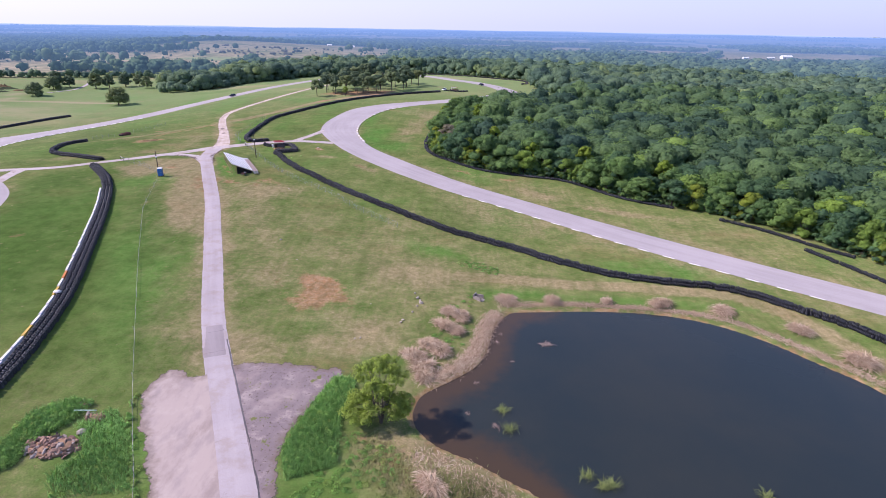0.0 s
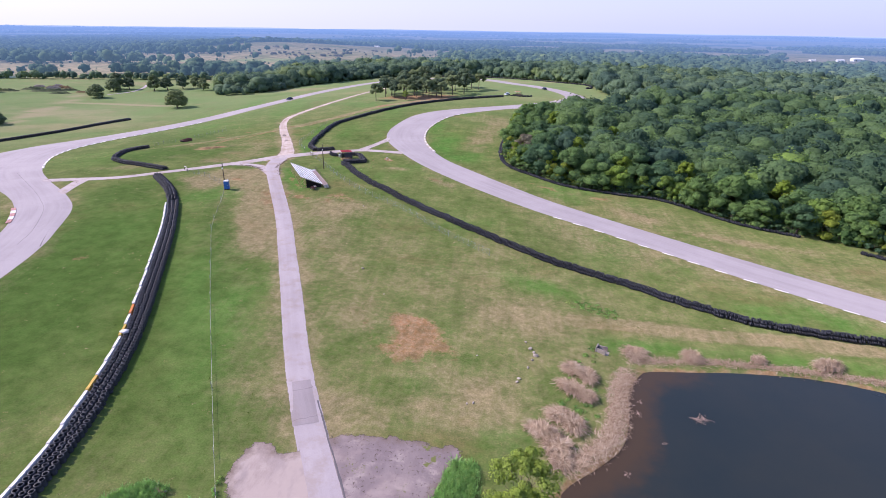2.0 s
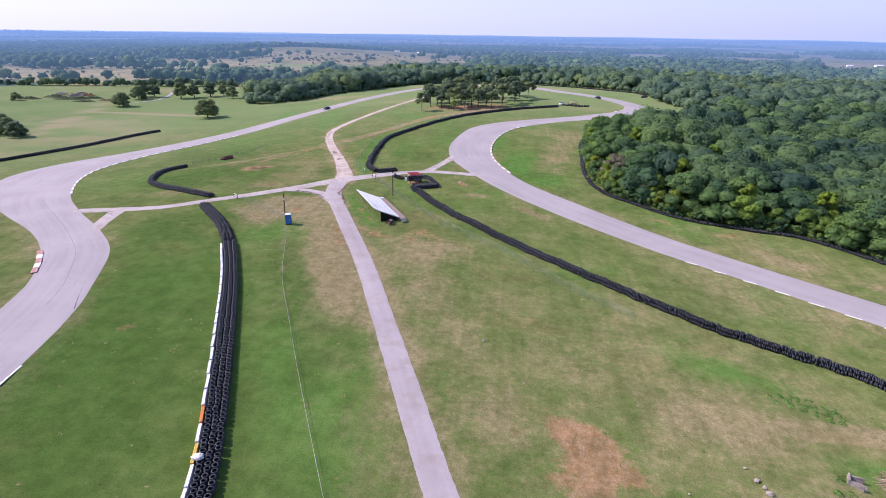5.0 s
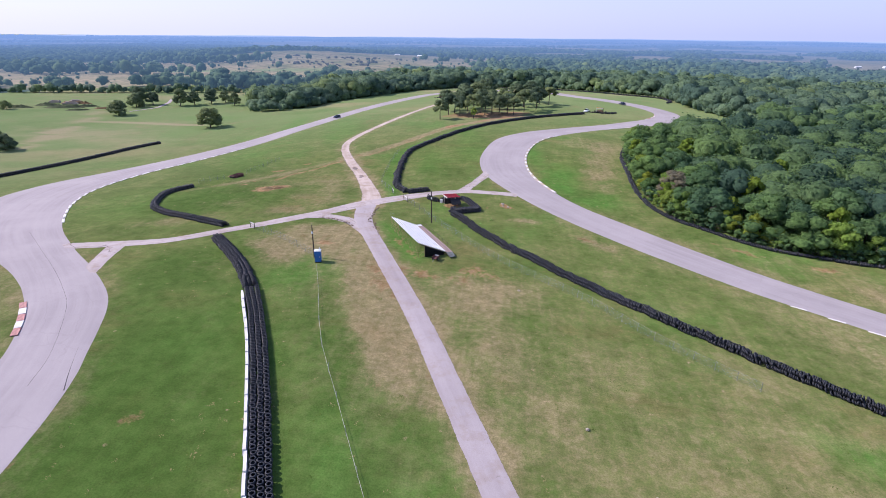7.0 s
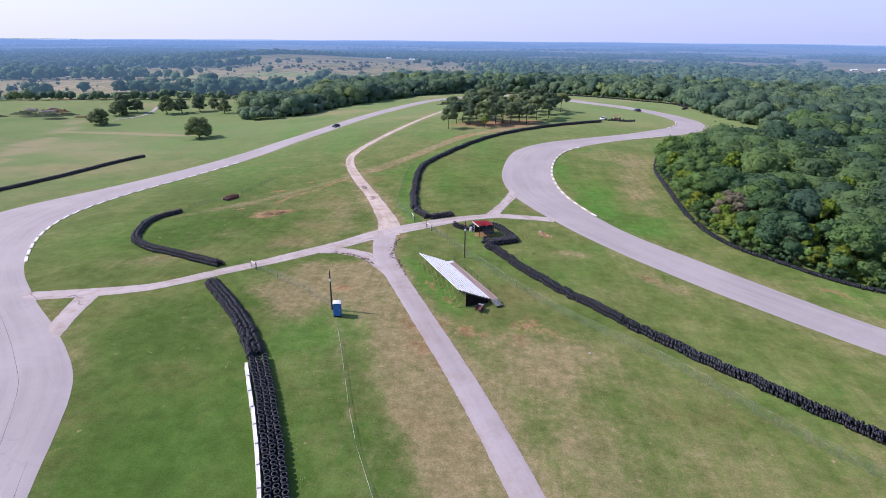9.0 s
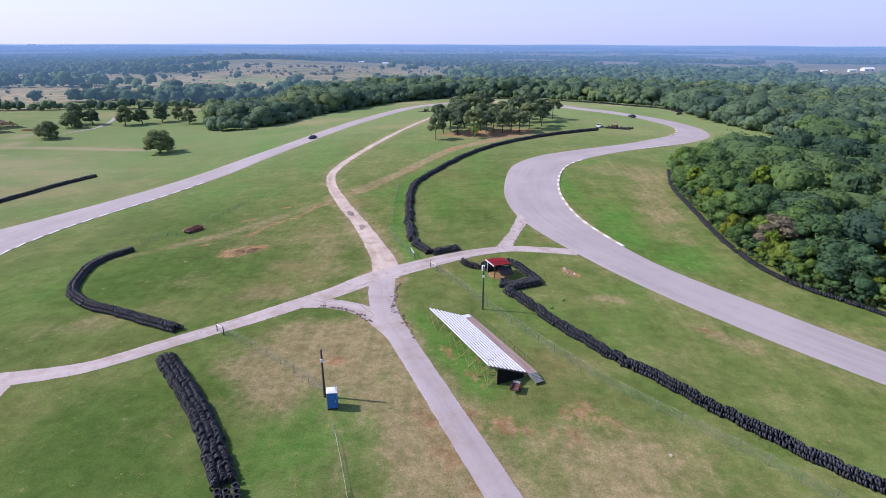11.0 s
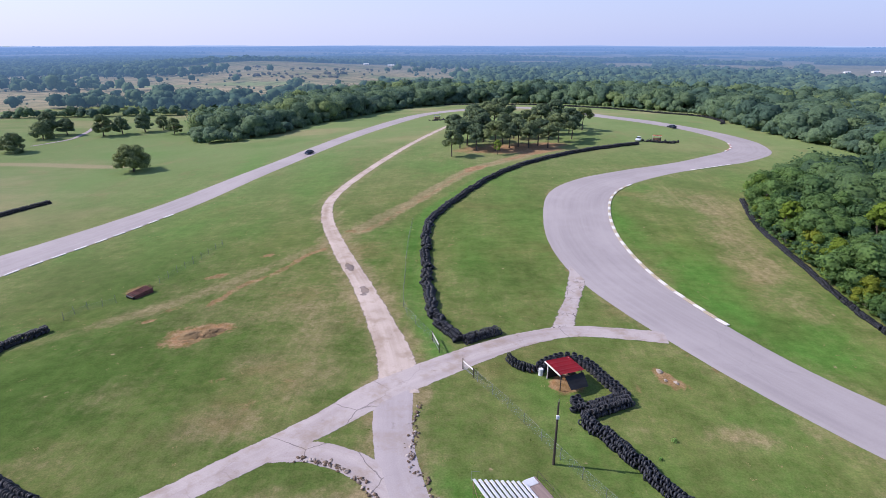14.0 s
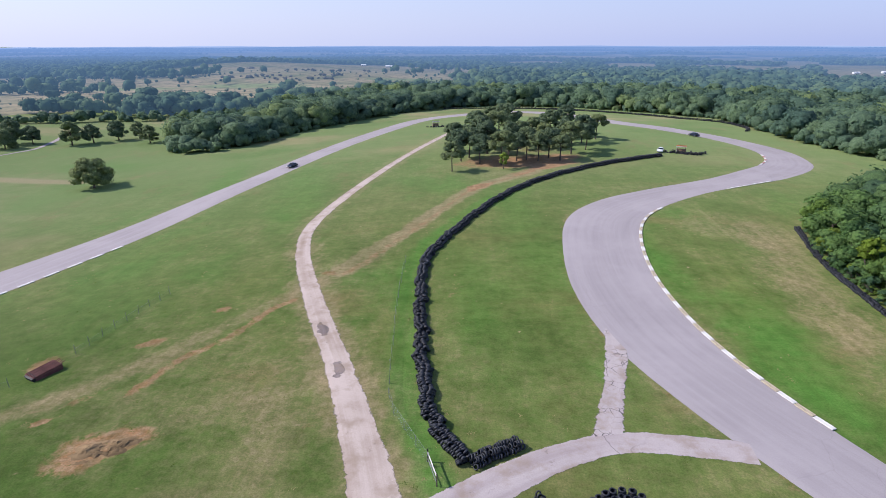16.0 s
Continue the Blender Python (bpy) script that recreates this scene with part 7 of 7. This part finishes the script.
for i, (x, y, s) in enumerate([(-78.9, 315.4, 0.8), (-70.5, 325, 1.0), (-63.9, 323, 0.95), (-58.8, 328, 1.0), (-55.5, 329.5, 1.0), (-52, 327.5, 0.95), (-48.2, 332, 0.95), (-45, 328.2, 0.95),
                               (-61, 334, 1.05), (-74, 334, 1.1), (-26.4, 365.8, 0.85), (-31, 372, 0.95), (-36, 381, 1.0), (-70, 350, 1.15), (-63.5, 358, 1.1), (-50.5, 362, 1.05), (-43.5, 368, 1.0),
                               (-40, 356, 0.95), (-76.5, 329, 0.95), (-56, 347, 1.1), (-68, 340, 1.1), (-72, 366, 1.2), (-60, 372, 1.15), (-48, 347, 1.0), (-79, 343, 1.0), (-66, 385, 1.1), (-40, 338, 1.0), (-34, 345, 0.95), (-33, 358, 1.0)]):
    make_tree("grove_oak", x, y, i * 77, GROVE[i % 4], (s * 1.06, s * 1.06, s * rng.uniform(0.9, 1.05)), "dark green oak in the grove on bare earth", "tree", "oaks in the grove")
YELLOW = tree_meshes(71, 5.2, 1.9, 1.6, 14, 60, 0.45, M_LEAF_WILLOW, 0.1)
make_tree("young_tree", -63.4, 317.2, 0, YELLOW, (1, 1, 1), "small yellow green tree before the grove", "tree")
LONE = tree_meshes(72, 10.8, 7.0, 2.6, 44, 72, 0.72, M_LEAF_GROVE, 0.34, 1, True)
make_tree("lone_oak", -194.3, 319.1, 40, LONE, (1, 1, 1), "broad dark green oak alone on the meadow", "tree")
MEADOW = [tree_meshes(75 + i, h, w, l, 40, 70, 0.62, M_LEAF_GROVE, 0.3, 1, False, 1.08) for i, (h, w, l) in enumerate([(9.6, 6.0, 0.7), (11.5, 5.8, 1.8), (10.0, 5.0, 2.4)])]
for i, (x, y, s, k) in enumerate([(-275, 381, 0.9, 0), (-279, 391, 1.0, 1), (-271, 392, 0.85, 2), (-252, 391, 0.95, 1), (-246, 397, 0.9, 2), (-238.5, 404, 0.95, 2), (-232, 410, 0.7, 1), (-220, 398, 0.72, 1)]):
    make_tree("field_tree", x, y, i * 61, MEADOW[k], (s, s, s), "dark green tree standing on the far meadow", "tree", "trees on the meadow")
for x, y, s in ((-266, 351.5, 1.0), (-248, 256, 0.8), (-256, 260, 0.9), (-263, 264, 1.0), (-270, 258, 0.9), (-336, 352, 0.6)):
    make_tree("bush", x, y, x * 7, MEADOW[0], (s, s, s * 0.9), "large dark rounded bush on the meadow", "bush", "bushes on the meadow")

WILLOW = tree_meshes(81, 7.6, 4.0, 0.6, 0, 120, 0.20, M_LEAF_WILLOW, 0.12, 3, True, 1.0, 0.35, (0.2, 0.3),
                     [(0.0, 0.6, 5.9, 2.9, 1.8, 46), (-2.1, -0.5, 2.3, 2.1, 1.7, 34), (2.0, 0.0, 2.3, 1.6, 1.6, 24), (0.4, 0.2, 3.9, 1.2, 1.0, 8)])
make_tree("willow_tree", -7.7, 55.3, 0, WILLOW, (1.08, 1.08, 1.08), "bright yellow green willow leaning over the pond bank", "tree")


# ---- reeds, straw and weeds ----
def blades(r, xy, z, length, width, tilt, droop=0.3):
    """Narrow bent blades: five corners would do; two quads each."""
    n = len(xy)
    a = r.uniform(0, 6.28, n)
    t = np.abs(r.normal(tilt, 0.25, n))
    ln = length * r.uniform(0.6, 1.3, n)
    d = np.stack([np.cos(a) * np.sin(t), np.sin(a) * np.sin(t), np.cos(t)], 1)
    s = np.stack([-np.sin(a), np.cos(a), np.zeros(n)], 1) * width * 0.5
    p0 = np.column_stack([xy, z])
    p1 = p0 + d * ln[:, None] * 0.55
    p2 = p0 + d * ln[:, None] - np.array([0, 0, 1]) * (droop * ln * np.sin(t))[:, None]
    p2[:, 2] = np.maximum(p2[:, 2], p0[:, 2] + 0.01)
    v = np.stack([p0 - s, p0 + s, p1 + s, p1 - s, p2 + s * 0.3, p2 - s * 0.3], 1)
    base = np.arange(n)[:, None] * 6
    f = np.concatenate([base + [0, 1, 2, 3], base + [3, 2, 4, 5]])
    return v.reshape(-1, 3), f


def reed_pile(x, y, s, seed):
    z = land_at(x, y)
    r = np.random.default_rng(seed)
    t = thing("dry_reed_pile", (x, y, z), "heap of cut dry tan reeds on the bank", "reed pile", "reed piles round the pond", rz=seed * 50)
    bm = fresh()
    bmesh.ops.create_icosphere(bm, subdivisions=3, radius=1.0)
    for v in bm.verts:
        k = 1 + 0.35 * noise.noise(v.co * 2.2 + Vector((seed, 0, 0)))
        v.co = Vector((v.co.x * s * k * 0.8, v.co.y * s * 0.66 * k, max(-0.25, v.co.z) * s * 0.46 * k))
    t.scale = (r.uniform(0.75, 1.35), r.uniform(0.75, 1.2), r.uniform(0.8, 1.2))
    part("core", bm, M_STRAW, t, "", None, True)
    n = 760
    a, q = r.uniform(0, 6.28, n), np.sqrt(r.random(n))
    xy = np.stack([np.cos(a) * q, np.sin(a) * q * 0.85], 1) * s * 0.9
    zz = s * 0.56 * np.sqrt(np.maximum(0, 1 - q * q)) * 0.95
    part("straw", fast_mesh("straw", *blades(r, xy, zz * 0.75, 1.05 * s, 0.07, 1.22, 0.45), M_STALK), M_STALK, t)
    return t


for i, (x, y, s) in enumerate([(10, 89.2, 1.35), (18.3, 89.4, 1.3), (28.1, 89.8, 1.0), (37.5, 89.2, 1.3), (47.6, 87.2, 1.35), (57.6, 81.2, 1.5), (61.6, 72.2, 1.6), (0.2, 83.2, 1.25), (2.0, 82.0, 1.15), (-0.6, 78.6, 1.35), (1.3, 77.4, 1.15),
                               (-2.8, 72.8, 1.3), (-1.2, 71.4, 1.15), (-5, 69.6, 1.3), (-3.4, 67.4, 1.25), (-3.2, 65.2, 1.1), (-1.2, 45, 1.3), (64.5, 62, 1.3)]):
    reed_pile(x, y, s, i + 1)


def strip_points(r, points, n, width):
    p = resample(spline(points, 0.5)[:, :2], 0.25)
    k = r.integers(0, len(p), n)
    return p[k] + r.normal(0, width * 0.5, (n, 2))


r9 = np.random.default_rng(9)
xy = np.vstack([strip_points(r9, [(8, 84.5), (6.2, 80), (4.8, 74), (2.8, 69.4), (-0.6, 66), (-3.2, 64)], 6000, 1.5),
                strip_points(r9, [(-3.5, 49.5), (1, 47.5), (5.5, 44.5), (9, 41)], 1300, 1.8),
                strip_points(r9, [(9, 87.6), (25, 88.6), (43, 86.2), (51, 81), (57, 73.5), (62.5, 65)], 5000, 1.0)])
me = fast_mesh("dry_reeds", *blades(r9, xy, land(xy[:, 0], xy[:, 1]), 0.7, 0.07, 1.25, 0.5), M_STALK)
tagged(new("dry_reeds", me), "flattened dry tan reeds along the pond shore", "reeds", kind="stuff")
xy = np.vstack([strip_points(r9, [(2.5, 46.5), (7, 41), (-2, 47.5)], 2200, 2.6), strip_points(r9, [(-8, 50), (-4, 46), (2, 44), (6, 40)], 3800, 3.4)])
me = fast_mesh("rank_grass", *blades(r9, xy, land(xy[:, 0], xy[:, 1]), 0.6, 0.05, 0.7, 0.4), plain("rank_olive_grass", (0.20, 0.205, 0.07), 0.9, 0, 0.5, 0.9))
tagged(new("rank_grass", me), "rank olive grass on the pond bank", "grass", kind="stuff")


def water_tuft(x, y, s, seed, dead=False):
    r = np.random.default_rng(seed)
    n = 70 if not dead else 30
    xy = r.normal(0, 0.28 * s, (n, 2))
    ob = new("reed_tuft", fast_mesh("reed_tuft", *blades(r, xy, np.full(n, -0.1), 1.25 * s, 0.045, 0.75 if not dead else 1.25, 0.45), M_STRAW if dead else M_REED))
    ob.matrix_world = pose(x, y, WATER_Z + 0.05)
    return tagged(ob, "dead bent reeds lying in pond water" if dead else "green reed tuft growing in pond water", "reeds", "reed tufts in the pond")


M_REED = plain("green_reed", (0.20, 0.24, 0.07), 0.8, 0, 0.35, 2.0)
for i, (x, y, s, dead) in enumerate([(15.1, 75.1, 0.9, True), (16.0, 75.4, 0.7, True), (7.4, 58.6, 0.9, False), (8.0, 55, 1.0, False), (6.4, 55.6, 0.6, True), (16, 47.8, 0.9, False), (18.4, 46.4, 1.0, False), (17.4, 46.2, 0.9, False), (34.6, 45.6, 1.0, False),
                                     (8.8, 82.6, 0.4, True), (8.4, 78, 0.4, True), (7.6, 75.4, 0.4, True), (4.2, 64.5, 0.4, True), (9.6, 70.2, 0.3, True), (3.0, 58, 0.4, True)]):
    water_tuft(x, y, s, 50 + i, dead)


def weeds(name, centres, mat, label, size=0.105, per=110):
    """Low leafy clumps."""
    r = np.random.default_rng(len(centres))
    vs, tint = [], []
    for x, y, s, hgt in centres:
        c = (x, y, land_at(x, y) + hgt * 0.25)
        q = leaf_cards(r, c, s * 0.75, per, size, hgt / s * 0.8)
        q[:, :, 3:] = q[:, :, 3:] * 0.45 + [0, 0, 0.8]
        q[:, :, 3:] /= np.linalg.norm(q[:, :, 3:], axis=2)[:, :, None]
        vs.append(q.reshape(-1, 6))
        tint.append(np.full(per * 4, r.random()))
    v = np.vstack(vs)
    me = leaf_mesh(name, v, mat)
    float_attr(me, "tint", np.concatenate(tint))
    return tagged(new(name, me), label, "weeds", kind="stuff")


def around(points, n, width, size, high, seed):
    r = np.random.default_rng(seed)
    p = strip_points(r, points, n, width)
    return [(x, y, size * r.uniform(0.6, 1.4), high * r.uniform(0.5, 1.3)) for x, y in p]


def filled(poly, step, size, high, seed):
    r = np.random.default_rng(seed)
    return [(x, y, size * r.uniform(0.6, 1.5), high * r.uniform(0.5, 1.3)) for x, y in grid_points(poly, step, seed, 0.6)]


weeds("weed_bank", filled([(-15.3, 63.2), (-12.4, 63.1), (-13, 57), (-13.2, 53.4), (-12, 47.4), (-16.8, 44.8), (-18.3, 49.7), (-17.3, 55.1)], 0.5, 0.45, 0.7, 1), M_WEED, "tall bright green weeds on the pond bank")
weeds("weed_bank", filled([(-48.9, 52.4), (-46.1, 55), (-43.5, 54.6), (-43.8, 51), (-45.6, 48.4), (-45.6, 44.2), (-47.2, 42), (-49, 46)], 0.48, 0.45, 0.8, 2), M_WEED, "tall green weeds round a rubble heap")
weeds("weed_bank", filled([(-43.2, 51), (-40.4, 54), (-37.2, 51), (-31.9, 41.8), (-39, 40.4), (-41.2, 42.9), (-39.6, 46.5)], 0.85, 0.5, 0.3, 3), M_WEED, "low green weeds beside the concrete yard")
weeds("weed_bank", filled([(-11.7, 52.9), (-7.4, 51.9), (-4.8, 50), (-5, 45), (-15.5, 42.4), (-13.5, 46.3), (-10.6, 47.4)], 0.95, 0.5, 0.35, 4), M_WEED, "low green weeds under the willow")
weeds("weed_bank", around([(4.5, 88.5), (2, 86.5), (0.8, 84), (-0.5, 80), (-2, 75.5), (-1.5, 70), (2.2, 80.5), (1.6, 74)], 46, 1.3, 0.6, 0.28, 5), M_WEED, "low green weeds between reed piles")
weeds("weed_bank", filled([(-0.3, 104.4), (6.7, 103.6), (11.1, 100.6), (8, 98.6), (2.8, 100.9)], 0.9, 0.5, 0.12, 6), M_WEED, "patch of rank green weeds in a hollow")
weeds("weed_bank", around([(-39, 57), (-38, 53), (-34, 46.5), (-31, 41.5)], 30, 0.5, 0.4, 0.5, 7), M_WEED, "green weeds along the fence foot")
weeds("weed_bank", around([(-40, 180), (-52, 168.5), (-20, 135)], 8, 0.6, 0.4, 0.5, 8), M_WEED, "green weeds growing through old tyres")


# tall grass standing among the weeds
r12 = np.random.default_rng(12)
TALL = plain("tall_green_grass", (0.25, 0.48, 0.13), 0.9, 0, 0.5, 0.5, 0.05)
for poly, count, label in (([(-15.3, 63.2), (-12.4, 63.1), (-12.6, 57), (-12.6, 53.4), (-12, 47.4), (-16.8, 44.8), (-18.3, 49.7), (-17.3, 55.1)], 16, "tall green grass on the pond bank"),
                           ([(-48.9, 52.4), (-46.1, 55), (-43.5, 54.6), (-43.8, 51), (-45.6, 48.4), (-45.6, 44.2), (-47.2, 42), (-49, 46)], 14, "tall green grass round a rubble heap"),
                           ([(-43.2, 51), (-40.4, 54), (-37.2, 51), (-31.9, 41.8), (-39, 40.4), (-41.2, 42.9), (-39.6, 46.5)], 5, "tall green grass beside the concrete yard")):
    xy = np.repeat(grid_points(poly, 0.34, 5, 0.6), count, 0)
    xy = xy + r12.normal(0, 0.2, xy.shape)
    me = fast_mesh("tall_grass", *blades(r12, xy, land(xy[:, 0], xy[:, 1]) - 0.03, 0.85, 0.045, 0.45, 0.5), TALL)
    tagged(new("tall_grass", me), label, "grass", kind="stuff")


# rank tufts that the mower left in the grass
def tufts(n, seed, keep, length, label, mat, per=9):
    r = np.random.default_rng(seed)
    x, y = r.uniform(-150, 90, n), r.uniform(36, 275, n)
    m = 0.6 * wobble(x, y, 0.11, seed) + 0.5 * wobble(x, y, 0.37, seed + 2) + r.normal(0, 0.25, n)
    ok = (m > keep) & ~inside(x, y, pond_line) & ~inside(x, y, np.array(PAD)) & (path_distance(x, y, TRACK_MID[::4]) > 8.5)
    for rows in (LANE, CROSS, TRAIL, BRANCH, SPUR):
        ok &= path_distance(x, y, spline(rows, 3.0)[:, :2]) > 2.2
    ok &= np.hypot(x + 84, y - 156) > 11
    x, y = x[ok], y[ok]
    xy = np.repeat(np.stack([x, y], 1), per, 0) + r.normal(0, 0.16, (len(x) * per, 2))
    me = fast_mesh("grass_tufts", *blades(r, xy, land(xy[:, 0], xy[:, 1]) - 0.02, length, 0.07, 1.0, 0.4), mat)
    return tagged(new("grass_tufts", me), label, "grass", kind="stuff")


M_TUFT = plain("rank_grass_tufts", (0.11, 0.165, 0.028), 0.95, 0, 0.4, 0.3, 0.03)
M_TUFT_DRY = plain("straw_grass_tufts", (0.34, 0.285, 0.13), 0.95, 0, 0.35, 0.3, 0.03)
tufts(5000, 31, 0.22, 0.20, "rank dark green tufts in mown grass", M_TUFT)
tufts(7000, 32, 0.25, 0.20, "pale straw tufts in mown grass", M_TUFT_DRY)


# ---- far country ----
def farmhouse(x, y, rz, s, label):
    z = land_at(x, y)
    h = thing("farm_building", (x, y, z), label, "building", "distant farm buildings", rz=rz)
    L, W, H = 24 * s, 11 * s, 4.5 * s
    for sx, sy, dx, dy in ((L, 0.4, 0, W / 2), (L, 0.4, 0, -W / 2), (0.4, W, L / 2, 0), (0.4, W, -L / 2, 0)):
        bm = fresh()
        box(bm, (sx, sy, H), (dx, dy, H / 2))
        part("wall", bm, M_CARWHITE, h)
    bm = fresh()
    a = [bm.verts.new(p) for p in ((-L / 2 - 0.5, -W / 2 - 0.5, H), (L / 2 + 0.5, -W / 2 - 0.5, H), (L / 2 + 0.5, 0, H + 3 * s), (-L / 2 - 0.5, 0, H + 3 * s), (-L / 2 - 0.5, W / 2 + 0.5, H), (L / 2 + 0.5, W / 2 + 0.5, H))]
    bm.faces.new((a[0], a[1], a[2], a[3]))
    bm.faces.new((a[3], a[2], a[5], a[4]))
    bm.faces.new((a[0], a[3], a[4]))
    bm.faces.new((a[1], a[5], a[2]))
    part("roof", bm, M_CARWHITE, h, "pale metal roof")
    for k in (-0.25, 0.25):
        bm = fresh()
        box(bm, (2.4 * s, 0.3, 2.6 * s), (k * L, -W / 2 - 0.25, 1.5 * s))
        part("door", bm, M_STEEL, h)
    return h


farmhouse(-293, 1302, 20, 0.42, "white farm building on a distant ridge")
farmhouse(-238, 1270, 5, 0.5, "long white farm shed on a distant ridge")
farmhouse(515, 1084, 10, 0.4, "small white shed beyond the woodland")
farmhouse(562, 1088, 5, 0.5, "white barn beyond the woodland")
farmhouse(600, 1108, 10, 0.8, "long white shed beyond the woodland")


ang = np.linspace(radians(22), radians(158), 300)
rad = R0 * (R1 / R0) ** np.linspace(0, 1, 130)
AA, RR = np.meshgrid(ang, rad)
bx, by = -60 + RR * np.cos(AA), 150 + RR * np.sin(AA)
rise = np.clip(wobble(bx, by, 0.006, 7) + 0.5 * wobble(bx, by, 0.021, 9), -0.2, 1)
bz = land(bx, by) - 0.5 + 0.8 * smooth01(R0, R0 + 30, RR) + 4.0 * rise * smooth01(1500, 1900, RR)
pasture = 1 - smooth01(-6, 12, np.where(inside(bx, by, PASTURE), -1, 1) * path_distance(bx, by, np.vstack([PASTURE, PASTURE[:1]])))
fresh_field = np.clip(sum(1 - smooth01(0.7, 1.2, np.hypot((bx - x) / rx, (by - y) / ry)) for x, y, rx, ry in ((-300, 725, 60, 26), (-230, 672, 45, 20), (-420, 700, 60, 18), (-140, 820, 60, 20))), 0, 0.8)
nx2 = len(ang)
ii = np.arange((len(rad) - 1) * (nx2 - 1))
ga = (ii // (nx2 - 1)) * nx2 + ii % (nx2 - 1)
me = fast_mesh("backdrop", np.dstack([bx, by, bz]).reshape(-1, 3), np.stack([ga, ga + 1, ga + nx2 + 1, ga + nx2], 1), hazed_distance_material("distant_country", False), True)
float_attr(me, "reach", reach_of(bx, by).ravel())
float_attr(me, "pasture", np.maximum(pasture, far_field(bx, by)).ravel())
float_attr(me, "fresh", fresh_field.ravel())
tagged(new("backdrop", me), "distant fields and woods with painted blue haze", "distance", kind="structure")
far_c = grid_points([(-2600, 1900), (2400, 1900), (2600, 1500), (3600, 3600), (-3600, 3600), (-2600, 1500)], 36, 21)
far_c = far_c[np.abs(far_c[:, 0]) < 0.95 * far_c[:, 1]]
mc = wobble(far_c[:, 0], far_c[:, 1] * 2, 0.004, 3) + 0.5 * wobble(far_c[:, 0], far_c[:, 1] * 2, 0.013, 6)
backdrop_woods.append((far_c[(mc > 0.10) & (far_field(far_c[:, 0], far_c[:, 1]) < 0.5)], 2.0))
for i, (spots, size) in enumerate(backdrop_woods):
    ob = woods("backdrop_woods", spots, size, 3, "distant trees below the horizon, blue haze painted in", M_FARWOOD, 30 + i, 0.0, 0.62 - 0.22 * i)
    tagged(ob, category="distance", kind="structure")
